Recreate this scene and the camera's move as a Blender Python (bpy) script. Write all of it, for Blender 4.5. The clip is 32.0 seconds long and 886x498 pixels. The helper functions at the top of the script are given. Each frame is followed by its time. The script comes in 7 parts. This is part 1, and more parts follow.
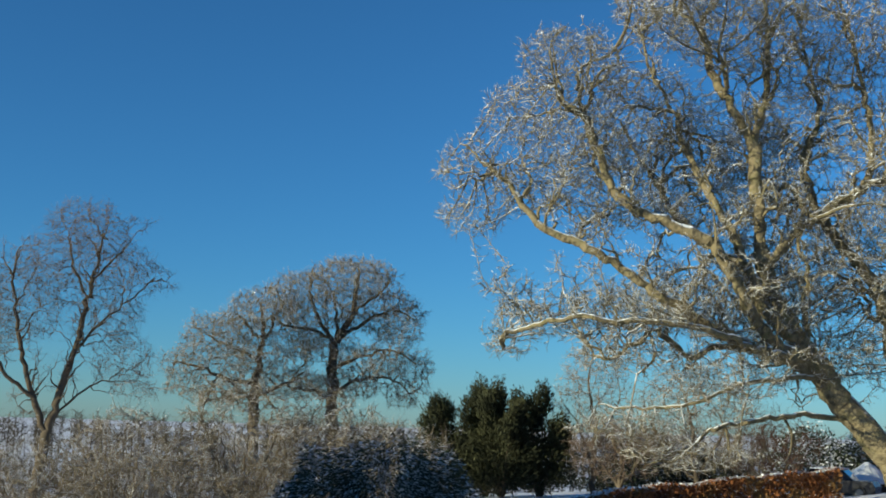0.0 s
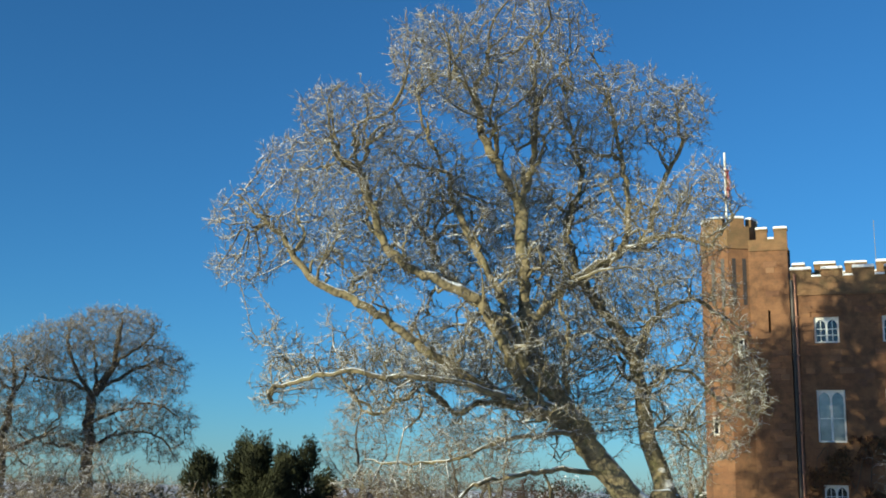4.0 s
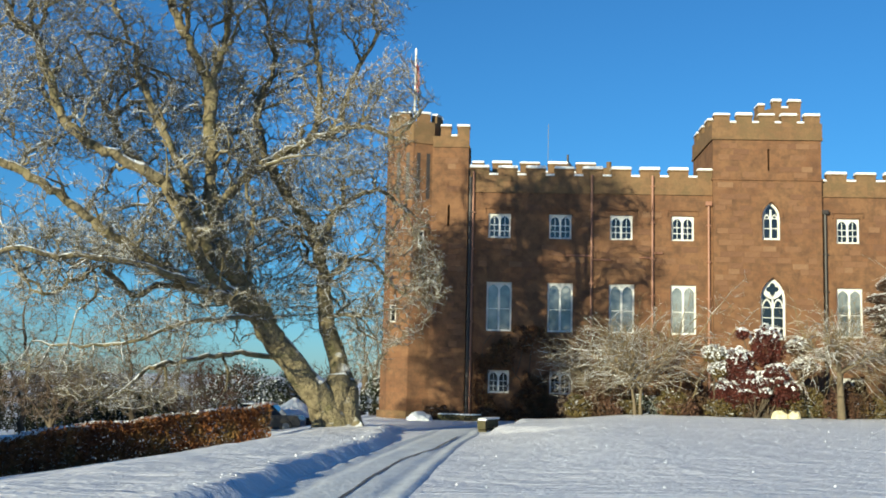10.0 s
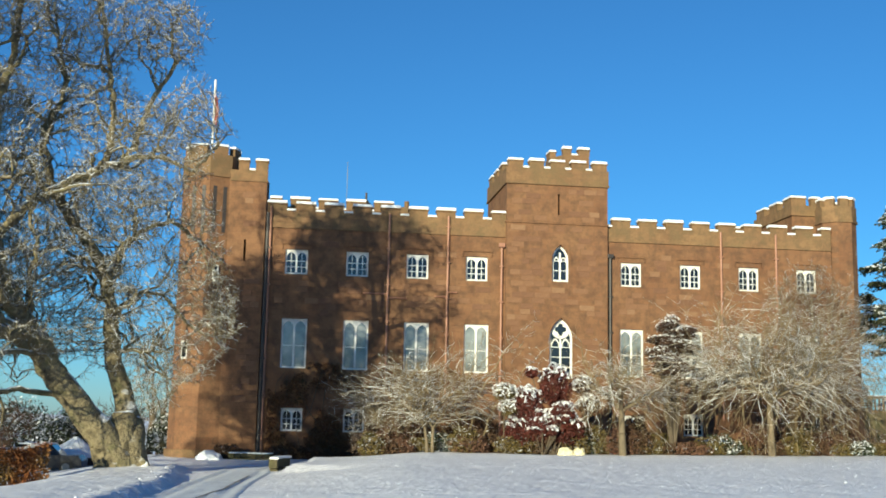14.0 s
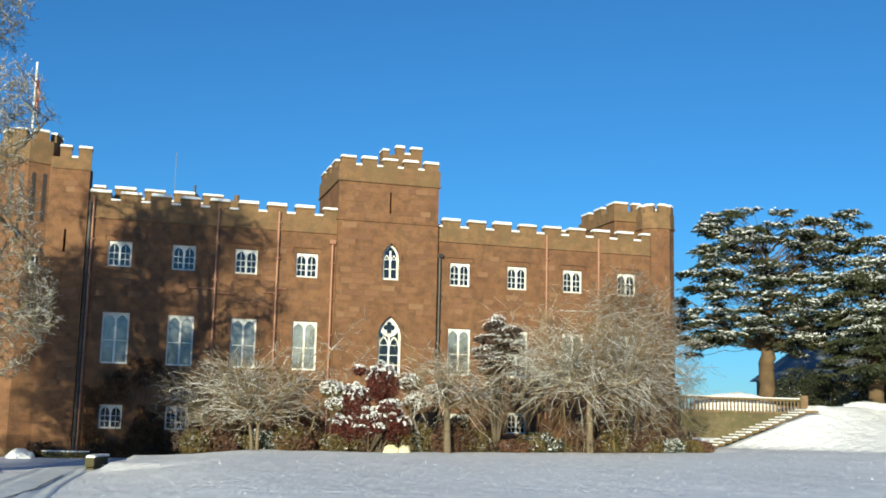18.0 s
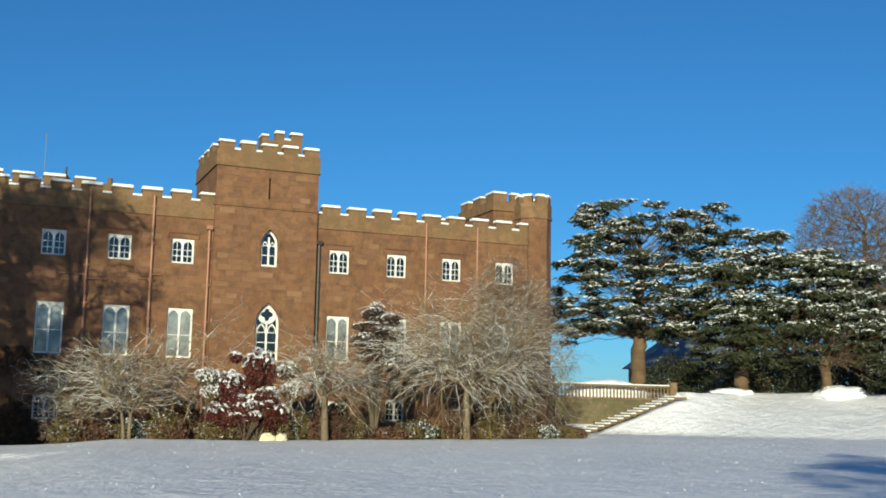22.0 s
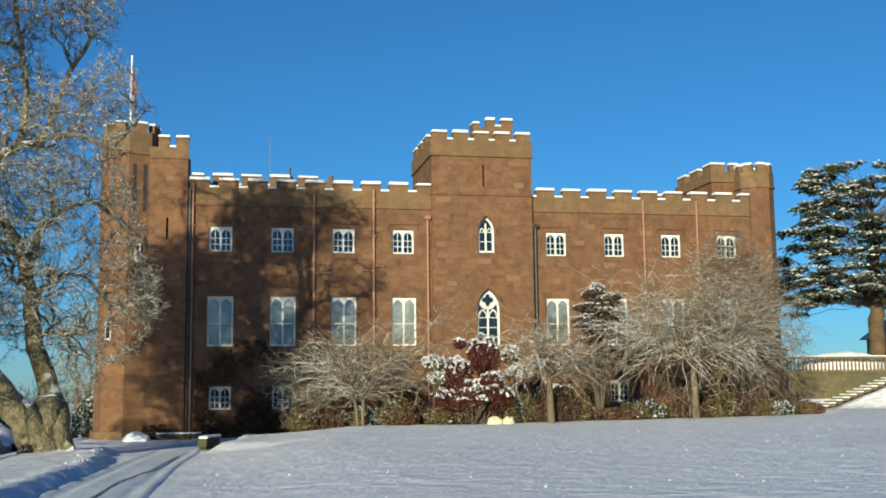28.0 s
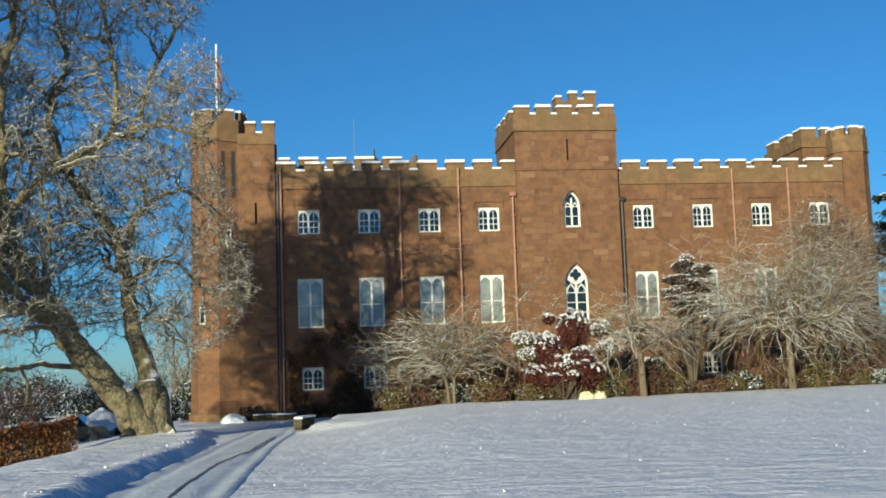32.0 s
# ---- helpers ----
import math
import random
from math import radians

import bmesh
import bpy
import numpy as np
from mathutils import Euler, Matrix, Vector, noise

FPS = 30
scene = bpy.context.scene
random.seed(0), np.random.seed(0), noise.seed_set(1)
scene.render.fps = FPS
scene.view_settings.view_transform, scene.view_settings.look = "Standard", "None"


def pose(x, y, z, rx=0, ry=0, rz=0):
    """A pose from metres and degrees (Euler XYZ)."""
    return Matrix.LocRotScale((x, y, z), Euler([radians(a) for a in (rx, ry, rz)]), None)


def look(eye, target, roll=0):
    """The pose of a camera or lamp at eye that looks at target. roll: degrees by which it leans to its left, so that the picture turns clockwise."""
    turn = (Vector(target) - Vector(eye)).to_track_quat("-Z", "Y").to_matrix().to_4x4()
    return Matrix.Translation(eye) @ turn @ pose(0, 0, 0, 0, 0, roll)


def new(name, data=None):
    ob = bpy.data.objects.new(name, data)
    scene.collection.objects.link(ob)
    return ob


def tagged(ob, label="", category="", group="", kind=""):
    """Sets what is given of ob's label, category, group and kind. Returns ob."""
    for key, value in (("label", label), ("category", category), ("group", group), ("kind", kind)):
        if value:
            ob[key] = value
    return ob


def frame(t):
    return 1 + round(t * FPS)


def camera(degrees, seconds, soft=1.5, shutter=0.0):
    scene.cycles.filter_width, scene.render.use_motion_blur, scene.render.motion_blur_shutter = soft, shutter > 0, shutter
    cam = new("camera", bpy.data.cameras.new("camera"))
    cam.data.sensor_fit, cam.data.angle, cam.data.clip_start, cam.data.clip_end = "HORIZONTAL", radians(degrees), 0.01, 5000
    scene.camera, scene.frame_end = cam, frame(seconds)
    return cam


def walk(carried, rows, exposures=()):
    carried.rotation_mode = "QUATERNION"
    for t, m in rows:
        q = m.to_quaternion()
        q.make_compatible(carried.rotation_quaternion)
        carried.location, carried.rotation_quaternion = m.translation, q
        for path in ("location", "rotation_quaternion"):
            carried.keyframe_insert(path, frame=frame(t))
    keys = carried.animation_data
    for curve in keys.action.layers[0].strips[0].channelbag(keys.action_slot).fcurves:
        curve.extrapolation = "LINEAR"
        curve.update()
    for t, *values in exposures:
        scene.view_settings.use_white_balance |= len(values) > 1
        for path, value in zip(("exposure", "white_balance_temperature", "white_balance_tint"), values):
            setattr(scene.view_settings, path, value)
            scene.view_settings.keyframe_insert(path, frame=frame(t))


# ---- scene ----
import functools
from mathutils import kdtree

cam = camera(43.14, 32.0, soft=1.8)
PATH = [
    (0.0, pose(0, 0, 1.6, 99.097, -1.483, 30.633)),
    (0.5, pose(0, 0, 1.6, 99.814, -1.867, 28.034)),
    (1.0, pose(0, 0, 1.6, 100.601, -2.170, 26.167)),
    (1.5, pose(0, 0, 1.6, 101.183, -2.160, 24.768)),
    (2.0, pose(0, 0, 1.6, 101.946, -1.985, 23.561)),
    (2.5, pose(0, 0, 1.6, 102.872, -1.772, 22.556)),
    (4.5, pose(0, 0, 1.6, 101.282, -1.023, 17.640)),
    (5.0, pose(0, 0, 1.6, 100.035, -1.053, 16.509)),
    (5.5, pose(0, 0, 1.6, 99.288, -1.253, 15.317)),
    (6.0, pose(0, 0, 1.6, 98.837, -1.768, 14.144)),
    (6.5, pose(0, 0, 1.6, 98.362, -1.991, 13.309)),
    (7.0, pose(0, 0, 1.6, 97.895, -2.040, 11.923)),
    (7.5, pose(0, 0, 1.6, 97.555, -2.562, 10.057)),
    (8.0, pose(0, 0, 1.6, 97.523, -2.502, 8.337)),
    (8.5, pose(0, 0, 1.6, 97.257, -2.500, 6.773)),
    (9.0, pose(0, 0, 1.6, 97.069, -2.017, 5.773)),
    (9.5, pose(0, 0, 1.6, 96.713, -1.663, 4.918)),
    (10.0, pose(0, 0, 1.6, 96.664, -1.319, 2.759)),
    (10.5, pose(0, 0, 1.6, 97.405, -0.981, 1.605)),
    (11.0, pose(0, 0, 1.6, 97.498, -0.575, 0.748)),
    (11.5, pose(0, 0, 1.6, 97.876, -1.126, -0.501)),
    (12.0, pose(0, 0, 1.6, 98.022, -1.185, -2.083)),
    (12.5, pose(0, 0, 1.6, 98.474, -1.293, -3.394)),
    (13.0, pose(0, 0, 1.6, 98.558, -1.290, -4.630)),
    (13.5, pose(0, 0, 1.6, 98.639, -0.998, -5.864)),
    (14.0, pose(0, 0, 1.6, 98.794, -1.214, -7.670)),
    (14.5, pose(0, 0, 1.6, 98.648, -1.229, -8.902)),
    (16.5, pose(0, 0, 1.6, 98.320, -1.167, -13.299)),
    (17.0, pose(0, 0, 1.6, 98.393, -0.976, -14.147)),
    (17.5, pose(0, 0, 1.6, 98.654, -1.130, -15.247)),
    (18.0, pose(0, 0, 1.6, 98.866, -1.308, -16.419)),
    (18.5, pose(0, 0, 1.6, 99.102, -1.441, -17.342)),
    (19.0, pose(0, 0, 1.6, 99.002, -1.492, -18.298)),
    (19.5, pose(0, 0, 1.6, 98.942, -1.478, -19.205)),
    (20.0, pose(0, 0, 1.6, 98.763, -1.590, -20.341)),
    (20.5, pose(0, 0, 1.6, 98.439, -1.533, -21.426)),
    (21.0, pose(0, 0, 1.6, 98.380, -1.213, -21.724)),
    (21.5, pose(0, 0, 1.6, 98.121, -1.202, -21.751)),
    (22.0, pose(0, 0, 1.6, 98.363, -1.039, -22.594)),
    (22.5, pose(0, 0, 1.6, 98.211, -0.713, -22.731)),
    (23.0, pose(0, 0, 1.6, 98.115, -0.803, -21.503)),
    (23.5, pose(0, 0, 1.6, 97.980, -0.700, -20.269)),
    (24.0, pose(0, 0, 1.6, 97.742, -0.620, -18.773)),
    (24.5, pose(0, 0, 1.6, 97.611, -0.296, -17.179)),
    (25.0, pose(0, 0, 1.6, 97.526, 0.152, -15.976)),
    (25.5, pose(0, 0, 1.6, 97.571, 0.491, -14.707)),
    (27.5, pose(0, 0, 1.6, 97.545, 0.488, -12.585)),
    (28.0, pose(0, 0, 1.6, 97.425, 0.655, -11.219)),
    (28.5, pose(0, 0, 1.6, 97.304, 1.144, -10.037)),
    (29.0, pose(0, 0, 1.6, 97.104, 1.056, -9.957)),
    (29.5, pose(0, 0, 1.6, 97.058, 1.069, -10.260)),
    (30.0, pose(0, 0, 1.6, 96.841, 1.121, -9.814)),
    (30.5, pose(0, 0, 1.6, 96.801, 1.101, -9.581)),
    (31.0, pose(0, 0, 1.6, 96.726, 1.152, -9.470)),
    (31.5, pose(0, 0, 1.6, 96.489, 1.443, -8.257)),
    (32.0, pose(0, 0, 1.6, 96.371, 1.942, -6.625)),
]
walk(cam, PATH, [(0, 0.15, 6700, -8), (2, 0.15, 6700, -8), (5.5, 0.28, 6700, -8), (9, 0.27, 6700, -8), (14, 0.3, 6700, -8), (18, 0.22, 6580, -8), (19.5, 0.06, 6580, -8), (22, -0.02, 6580, -8), (28, 0.0, 6580, -8), (32, 0.02, 6580, -8)])

# ---- sky, sun, exposure ----
SUN_AZ, SUN_EL = radians(211), radians(12)
world = bpy.data.worlds.new("winter_sky")
scene.world = world
world.use_nodes = True
wn = world.node_tree
sky = wn.nodes.new("ShaderNodeTexSky")
sky.sky_type, sky.sun_disc = "NISHITA", False
sky.sun_elevation, sky.sun_rotation = SUN_EL, SUN_AZ
sky.altitude, sky.air_density, sky.dust_density, sky.ozone_density = 60, 0.92, 0.2, 7.6
wn.links.new(sky.outputs[0], wn.nodes["Background"].inputs[0])
wn.nodes["Background"].inputs[1].default_value = 0.136

sun = new("sun", bpy.data.lights.new("sun", "SUN"))
sun.data.energy, sun.data.angle, sun.data.color = 7.0, radians(0.55), (1.0, 0.88, 0.70)
TO_SUN = Vector((math.sin(SUN_AZ) * math.cos(SUN_EL), math.cos(SUN_AZ) * math.cos(SUN_EL), math.sin(SUN_EL)))
sun.matrix_world = look((0, 0, 60), Vector((0, 0, 60)) - TO_SUN)


# ---- materials ----
def nodes_of(name):
    m = bpy.data.materials.new(name)
    m.use_nodes = True
    nt = m.node_tree
    return m, nt, nt.nodes["Principled BSDF"]


def node(nt, kind, **sets):
    n = nt.nodes.new("ShaderNode" + kind)
    for k, v in sets.items():
        if k == "ins":
            for key, val in v.items():
                n.inputs[key].default_value = val
        elif k == "op":
            n.operation = v
    return n


def noise_of(nt, scale, detail=4.0, coords=None, rough=0.55):
    n = node(nt, "TexNoise", ins={"Scale": scale, "Detail": detail, "Roughness": rough})
    if coords is None:
        coords = node(nt, "TexCoord").outputs["Object"]
    nt.links.new(coords, n.inputs["Vector"])
    return n.outputs["Fac"]


def ramp(nt, fac, stops):
    r = node(nt, "ValToRGB")
    el = r.color_ramp.elements
    while len(el) < len(stops):
        el.new(0.5)
    for e, (p, c) in zip(el, stops):
        e.position, e.color = p, (*c, 1) if len(c) == 3 else c
    nt.links.new(fac, r.inputs[0])
    return r.outputs[0]


def mixed(nt, fac, a, b, kind="MIX"):
    m = nt.nodes.new("ShaderNodeMixRGB")
    m.blend_type = kind
    for sock, v in zip(m.inputs, (fac, a, b)):
        if isinstance(v, (int, float)):
            sock.default_value = v
        elif isinstance(v, tuple):
            sock.default_value = (*v, 1)
        else:
            nt.links.new(v, sock)
    return m.outputs[0]


def maths(nt, op, a, b=0.0, clamp=False):
    m = node(nt, "Math", op=op)
    m.use_clamp = clamp
    for sock, v in zip(m.inputs, (a, b)):
        if isinstance(v, (int, float)):
            sock.default_value = v
        else:
            nt.links.new(v, sock)
    return m.outputs[0]


def bumped(nt, bsdf, height, strength=0.4, dist=0.05):
    b = node(nt, "Bump", ins={"Strength": strength, "Distance": dist})
    nt.links.new(height, b.inputs["Height"])
    nt.links.new(b.outputs[0], bsdf.inputs["Normal"])


def up_mask(nt, lo, hi, breakup=0.35, scale=3.0):
    """Where snow lies: faces that look upwards, broken up by noise."""
    g = node(nt, "NewGeometry")
    s = node(nt, "SeparateXYZ")
    nt.links.new(g.outputs["Normal"], s.inputs[0])
    n = noise_of(nt, scale, 3.0)
    v = maths(nt, "ADD", s.outputs["Z"], maths(nt, "MULTIPLY", maths(nt, "SUBTRACT", n, 0.5), breakup * 2))
    m = node(nt, "MapRange", ins={"From Min": lo, "From Max": hi})
    m.interpolation_type = "SMOOTHSTEP"
    nt.links.new(v, m.inputs["Value"])
    return m.outputs[0]


SNOW = (0.86, 0.88, 0.92)


def surface(name, colours, scale, rough=0.8, snow=None, bump=0.3, dist=0.02, fine=None, spec=0.3):
    """A plain surface: a noise ramp of colours, a finer second noise, and snow lying on top where asked (lo, hi)."""
    m, nt, b = nodes_of(name)
    n1 = noise_of(nt, scale, 5.0)
    col = ramp(nt, n1, [(0.3 + 0.4 * i / max(1, len(colours) - 1), c) for i, c in enumerate(colours)])
    n2 = noise_of(nt, fine or scale * 9, 3.0)
    col = mixed(nt, 0.5, col, ramp(nt, n2, [(0.3, (0.55, 0.55, 0.55)), (0.7, (1, 1, 1))]), "MULTIPLY")
    if snow:
        col = mixed(nt, up_mask(nt, *snow), col, SNOW)
    nt.links.new(col, b.inputs["Base Color"])
    b.inputs["Roughness"].default_value = rough
    b.inputs["Specular IOR Level"].default_value = spec
    if bump:
        bumped(nt, b, n2, bump, dist)
    return m


def stone(name, tones, mortar, lichen=None, block=(0.62, 0.30)):
    """Coursed ashlar: blocks that differ in tone, worn joints, stains at a larger scale."""
    m, nt, b = nodes_of(name)
    tc = node(nt, "TexCoord")
    s = node(nt, "SeparateXYZ")
    nt.links.new(tc.outputs["Object"], s.inputs[0])
    c = node(nt, "CombineXYZ")
    nt.links.new(maths(nt, "ADD", s.outputs["X"], s.outputs["Y"]), c.inputs[0])
    nt.links.new(s.outputs["Z"], c.inputs[1])
    br = node(nt, "TexBrick", ins={"Scale": 1.0, "Mortar Size": 0.012, "Mortar Smooth": 0.4, "Bias": -0.1, "Brick Width": block[0], "Row Height": block[1]})
    br.inputs["Color1"].default_value, br.inputs["Color2"].default_value = (*tones[0], 1), (*tones[1], 1)
    br.inputs["Mortar"].default_value = (*mortar, 1)
    nt.links.new(c.outputs[0], br.inputs["Vector"])
    big = noise_of(nt, 0.45, 5.0, tc.outputs["Object"], 0.65)
    mid = noise_of(nt, 2.2, 4.0, tc.outputs["Object"], 0.6)
    fine = noise_of(nt, 14.0, 3.0, tc.outputs["Object"])
    col = mixed(nt, ramp(nt, big, [(0.35, (0, 0, 0)), (0.68, (0.75, 0.75, 0.75))]), br.outputs["Color"], tones[2])
    col = mixed(nt, ramp(nt, mid, [(0.42, (0, 0, 0)), (0.68, (0.8, 0.8, 0.8))]), col, tones[3])
    if lichen:
        col = mixed(nt, ramp(nt, noise_of(nt, 1.1, 6.0, tc.outputs["Object"], 0.7), [(0.42, (0, 0, 0)), (0.66, (0.7, 0.7, 0.7))]), col, lichen)
    col = mixed(nt, 0.6, col, ramp(nt, fine, [(0.3, (0.7, 0.7, 0.7)), (0.7, (1, 1, 1))]), "MULTIPLY")
    nt.links.new(col, b.inputs["Base Color"])
    b.inputs["Roughness"].default_value = 0.92
    b.inputs["Specular IOR Level"].default_value = 0.2
    h = maths(nt, "ADD", maths(nt, "MULTIPLY", br.outputs["Fac"], -0.6), maths(nt, "MULTIPLY", fine, 0.5))
    bumped(nt, b, h, 0.5, 0.03)
    return m


def snow_ground():
    """Snow on grass: slow tone changes, wind-crusted relief with sunlit flecks painted in, small hummocks."""
    m, nt, b = nodes_of("snow_ground")
    tc = node(nt, "TexCoord").outputs["Object"]
    big = noise_of(nt, 0.12, 4.0, tc)
    mid = noise_of(nt, 1.3, 5.0, tc, 0.6)
    fine = noise_of(nt, 9.0, 4.0, tc, 0.65)
    col = ramp(nt, big, [(0.3, (0.69, 0.685, 0.735)), (0.7, (0.79, 0.785, 0.835))])
    grass = ramp(nt, maths(nt, "MULTIPLY", mid, fine), [(0.40, (0, 0, 0)), (0.52, (0.28, 0.28, 0.28))])
    col = mixed(nt, grass, col, (0.40, 0.38, 0.30))
    b.inputs["Roughness"].default_value = 0.55
    b.inputs["Specular IOR Level"].default_value = 0.4
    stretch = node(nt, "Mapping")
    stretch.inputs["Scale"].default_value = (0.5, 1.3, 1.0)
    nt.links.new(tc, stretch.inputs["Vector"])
    crust_flecks = noise_of(nt, 2.2, 4.0, stretch.outputs[0], 0.7)
    # pale flecks painted in for facets that face the sun
    col = mixed(nt, ramp(nt, crust_flecks, [(0.52, (0, 0, 0)), (0.66, (0.8, 0.8, 0.8))]), col, (0.90, 0.89, 0.94))
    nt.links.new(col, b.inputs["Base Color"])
    h = maths(nt, "ADD", maths(nt, "MULTIPLY", mid, 1.0), maths(nt, "MULTIPLY", crust_flecks, 1.1))
    h = maths(nt, "ADD", h, maths(nt, "MULTIPLY", fine, 0.18))
    bumped(nt, b, h, 0.7, 0.18)
    return m


def plain(name, colour, rough=0.5, metal=0.0, spec=0.5):
    m, nt, b = nodes_of(name)
    n = noise_of(nt, 6.0, 3.0)
    nt.links.new(mixed(nt, 0.5, (*colour,), ramp(nt, n, [(0.3, tuple(0.75 * c for c in colour)), (0.7, colour)])), b.inputs["Base Color"])
    b.inputs["Roughness"].default_value, b.inputs["Metallic"].default_value = rough, metal
    b.inputs["Specular IOR Level"].default_value = spec
    return m


M_STONE = stone("red_sandstone", ((0.195, 0.096, 0.052), (0.150, 0.071, 0.040), (0.235, 0.130, 0.069), (0.100, 0.056, 0.035)), (0.145, 0.08, 0.05))
M_PARAPET = stone("weathered_sandstone", ((0.21, 0.118, 0.063), (0.165, 0.092, 0.05), (0.245, 0.15, 0.078), (0.11, 0.07, 0.042)), (0.16, 0.095, 0.06), lichen=(0.165, 0.115, 0.060))
M_RUBBLE = stone("rubble_wall", ((0.24, 0.152, 0.088), (0.16, 0.104, 0.064), (0.27, 0.19, 0.12), (0.11, 0.088, 0.056)), (0.13, 0.096, 0.064), lichen=(0.13, 0.12, 0.05), block=(0.45, 0.22))
M_MOSSY = stone("mossy_rubble", ((0.12, 0.095, 0.055), (0.075, 0.065, 0.04), (0.15, 0.12, 0.07), (0.06, 0.055, 0.032)), (0.05, 0.045, 0.03), lichen=(0.09, 0.09, 0.035), block=(0.45, 0.22))
M_TERRACE = stone("lichened_rubble", ((0.17, 0.13, 0.075), (0.11, 0.092, 0.055), (0.20, 0.155, 0.09), (0.085, 0.076, 0.044)), (0.08, 0.068, 0.045), lichen=(0.115, 0.11, 0.05), block=(0.45, 0.22))
M_SNOW = surface("snow_cap", ((0.84, 0.86, 0.90), (0.90, 0.91, 0.94)), 1.5, 0.55, bump=0.4, dist=0.03, spec=0.4)
M_GROUND = snow_ground()
M_WHITE = surface("white_paint", ((0.72, 0.70, 0.65), (0.82, 0.80, 0.76)), 2.0, 0.45, bump=0.1, spec=0.4)
M_GLASS = plain("window_glass", (0.012, 0.014, 0.018), 0.06, 0.0, 0.8)
# drawn blinds behind glass; uneven tones painted in for reflections
M_BLIND = surface("blind_reflections", ((0.07, 0.08, 0.085), (0.20, 0.22, 0.22), (0.34, 0.35, 0.33)), 0.9, 0.10, bump=0, fine=2.0, spec=1.0)
M_PIPE = surface("painted_downpipe", ((0.30, 0.14, 0.09), (0.36, 0.18, 0.12)), 2.0, 0.5)
M_PIPE_DARK = surface("dark_downpipe", ((0.035, 0.03, 0.03), (0.06, 0.05, 0.045)), 2.0, 0.5)
M_LEAD = surface("lead_roof", ((0.16, 0.17, 0.18), (0.24, 0.25, 0.26)), 1.0, 0.5, snow=(0.5, 0.9))
M_SLATE = surface("slate_roof", ((0.10, 0.12, 0.15), (0.16, 0.18, 0.22)), 1.0, 0.6, snow=(0.9, 1.2))
# near-black, to darken the crenels from behind
M_CRENEL_DARK = surface("crenel_dark", ((0.022, 0.023, 0.026), (0.05, 0.052, 0.058)), 1.2, 0.7)
M_BARK = surface("sycamore_bark", ((0.085, 0.069, 0.041), (0.225, 0.183, 0.110), (0.14, 0.126, 0.060)), 2.4, 0.9, snow=(0.50, 0.84, 0.35, 2.5), bump=1.0, dist=0.10, fine=9)
M_TWIG = surface("snowy_twig", ((0.125, 0.104, 0.064), (0.215, 0.178, 0.112)), 1.0, 0.9, snow=(0.36, 0.82, 0.45, 2.0), bump=0)
M_BARK_DARK = surface("dark_bark", ((0.075, 0.058, 0.04), (0.13, 0.10, 0.07)), 1.2, 0.9, snow=(0.75, 1.05, 0.3, 2.5), bump=0.6, dist=0.04, fine=9)
M_TWIG_DARK = surface("bare_twig", ((0.11, 0.075, 0.055), (0.18, 0.125, 0.09)), 1.0, 0.9, snow=(0.72, 1.05, 0.4, 1.5), bump=0)
M_TWIG_PALE = surface("pale_frosted_twig", ((0.16, 0.118, 0.066), (0.29, 0.22, 0.125)), 1.0, 0.9, snow=(0.38, 0.80, 0.45, 2.0), bump=0)
M_TWIG_RED = surface("red_brown_twig", ((0.095, 0.048, 0.032), (0.155, 0.080, 0.05)), 1.0, 0.9, snow=(0.85, 1.1, 0.4, 1.5), bump=0)
M_CEDAR = surface("cedar_foliage", ((0.022, 0.030, 0.014), (0.050, 0.054, 0.020)), 0.35, 0.8, snow=(0.85, 1.15, 0.4, 0.8), bump=0)
M_CEDAR_BARK = surface("cedar_bark", ((0.085, 0.056, 0.032), (0.16, 0.105, 0.058)), 1.5, 0.9, bump=0.8, dist=0.05)
M_EVERGREEN = surface("dark_evergreen", ((0.018, 0.023, 0.012), (0.040, 0.044, 0.020)), 0.9, 0.9, snow=(0.80, 1.1, 0.4, 1.2), bump=0)
M_SNOWY_LEAF = surface("snowy_evergreen", ((0.025, 0.035, 0.018), (0.05, 0.06, 0.03)), 1.2, 0.7, snow=(0.35, 0.75, 0.4, 1.5), bump=0)
M_BUSH = surface("shaded_evergreen", ((0.018, 0.026, 0.014), (0.04, 0.05, 0.024)), 1.2, 0.8, snow=(0.55, 0.95, 0.6, 1.0), bump=0)
M_YEW = surface("yew_foliage", ((0.020, 0.024, 0.012), (0.058, 0.060, 0.026)), 0.6, 0.9, snow=(0.92, 1.25, 0.5, 0.7), bump=0)
M_BEECH = surface("beech_leaf", ((0.14, 0.045, 0.018), (0.23, 0.085, 0.026), (0.18, 0.11, 0.036)), 1.1, 0.75, snow=(0.85, 1.05, 0.25, 3.0), bump=0)
M_CONIFER = surface("brown_green_conifer", ((0.045, 0.030, 0.020), (0.085, 0.045, 0.030)), 1.5, 0.8, snow=(0.70, 1.05, 0.4, 1.5), bump=0)
M_MAPLE = surface("dark_red_foliage", ((0.055, 0.013, 0.010), (0.10, 0.022, 0.015)), 1.5, 0.7, snow=(0.85, 1.1, 0.35, 1.2), bump=0)
M_SHRUB = surface("olive_shrub", ((0.075, 0.055, 0.02), (0.135, 0.095, 0.03), (0.06, 0.058, 0.018)), 1.4, 0.8, snow=(0.72, 1.05, 0.4, 1.5), bump=0)
M_RUSSET = surface("russet_shrub", ((0.062, 0.034, 0.019), (0.105, 0.060, 0.033)), 1.4, 0.8, snow=(0.85, 1.15, 0.4, 1.5), bump=0)
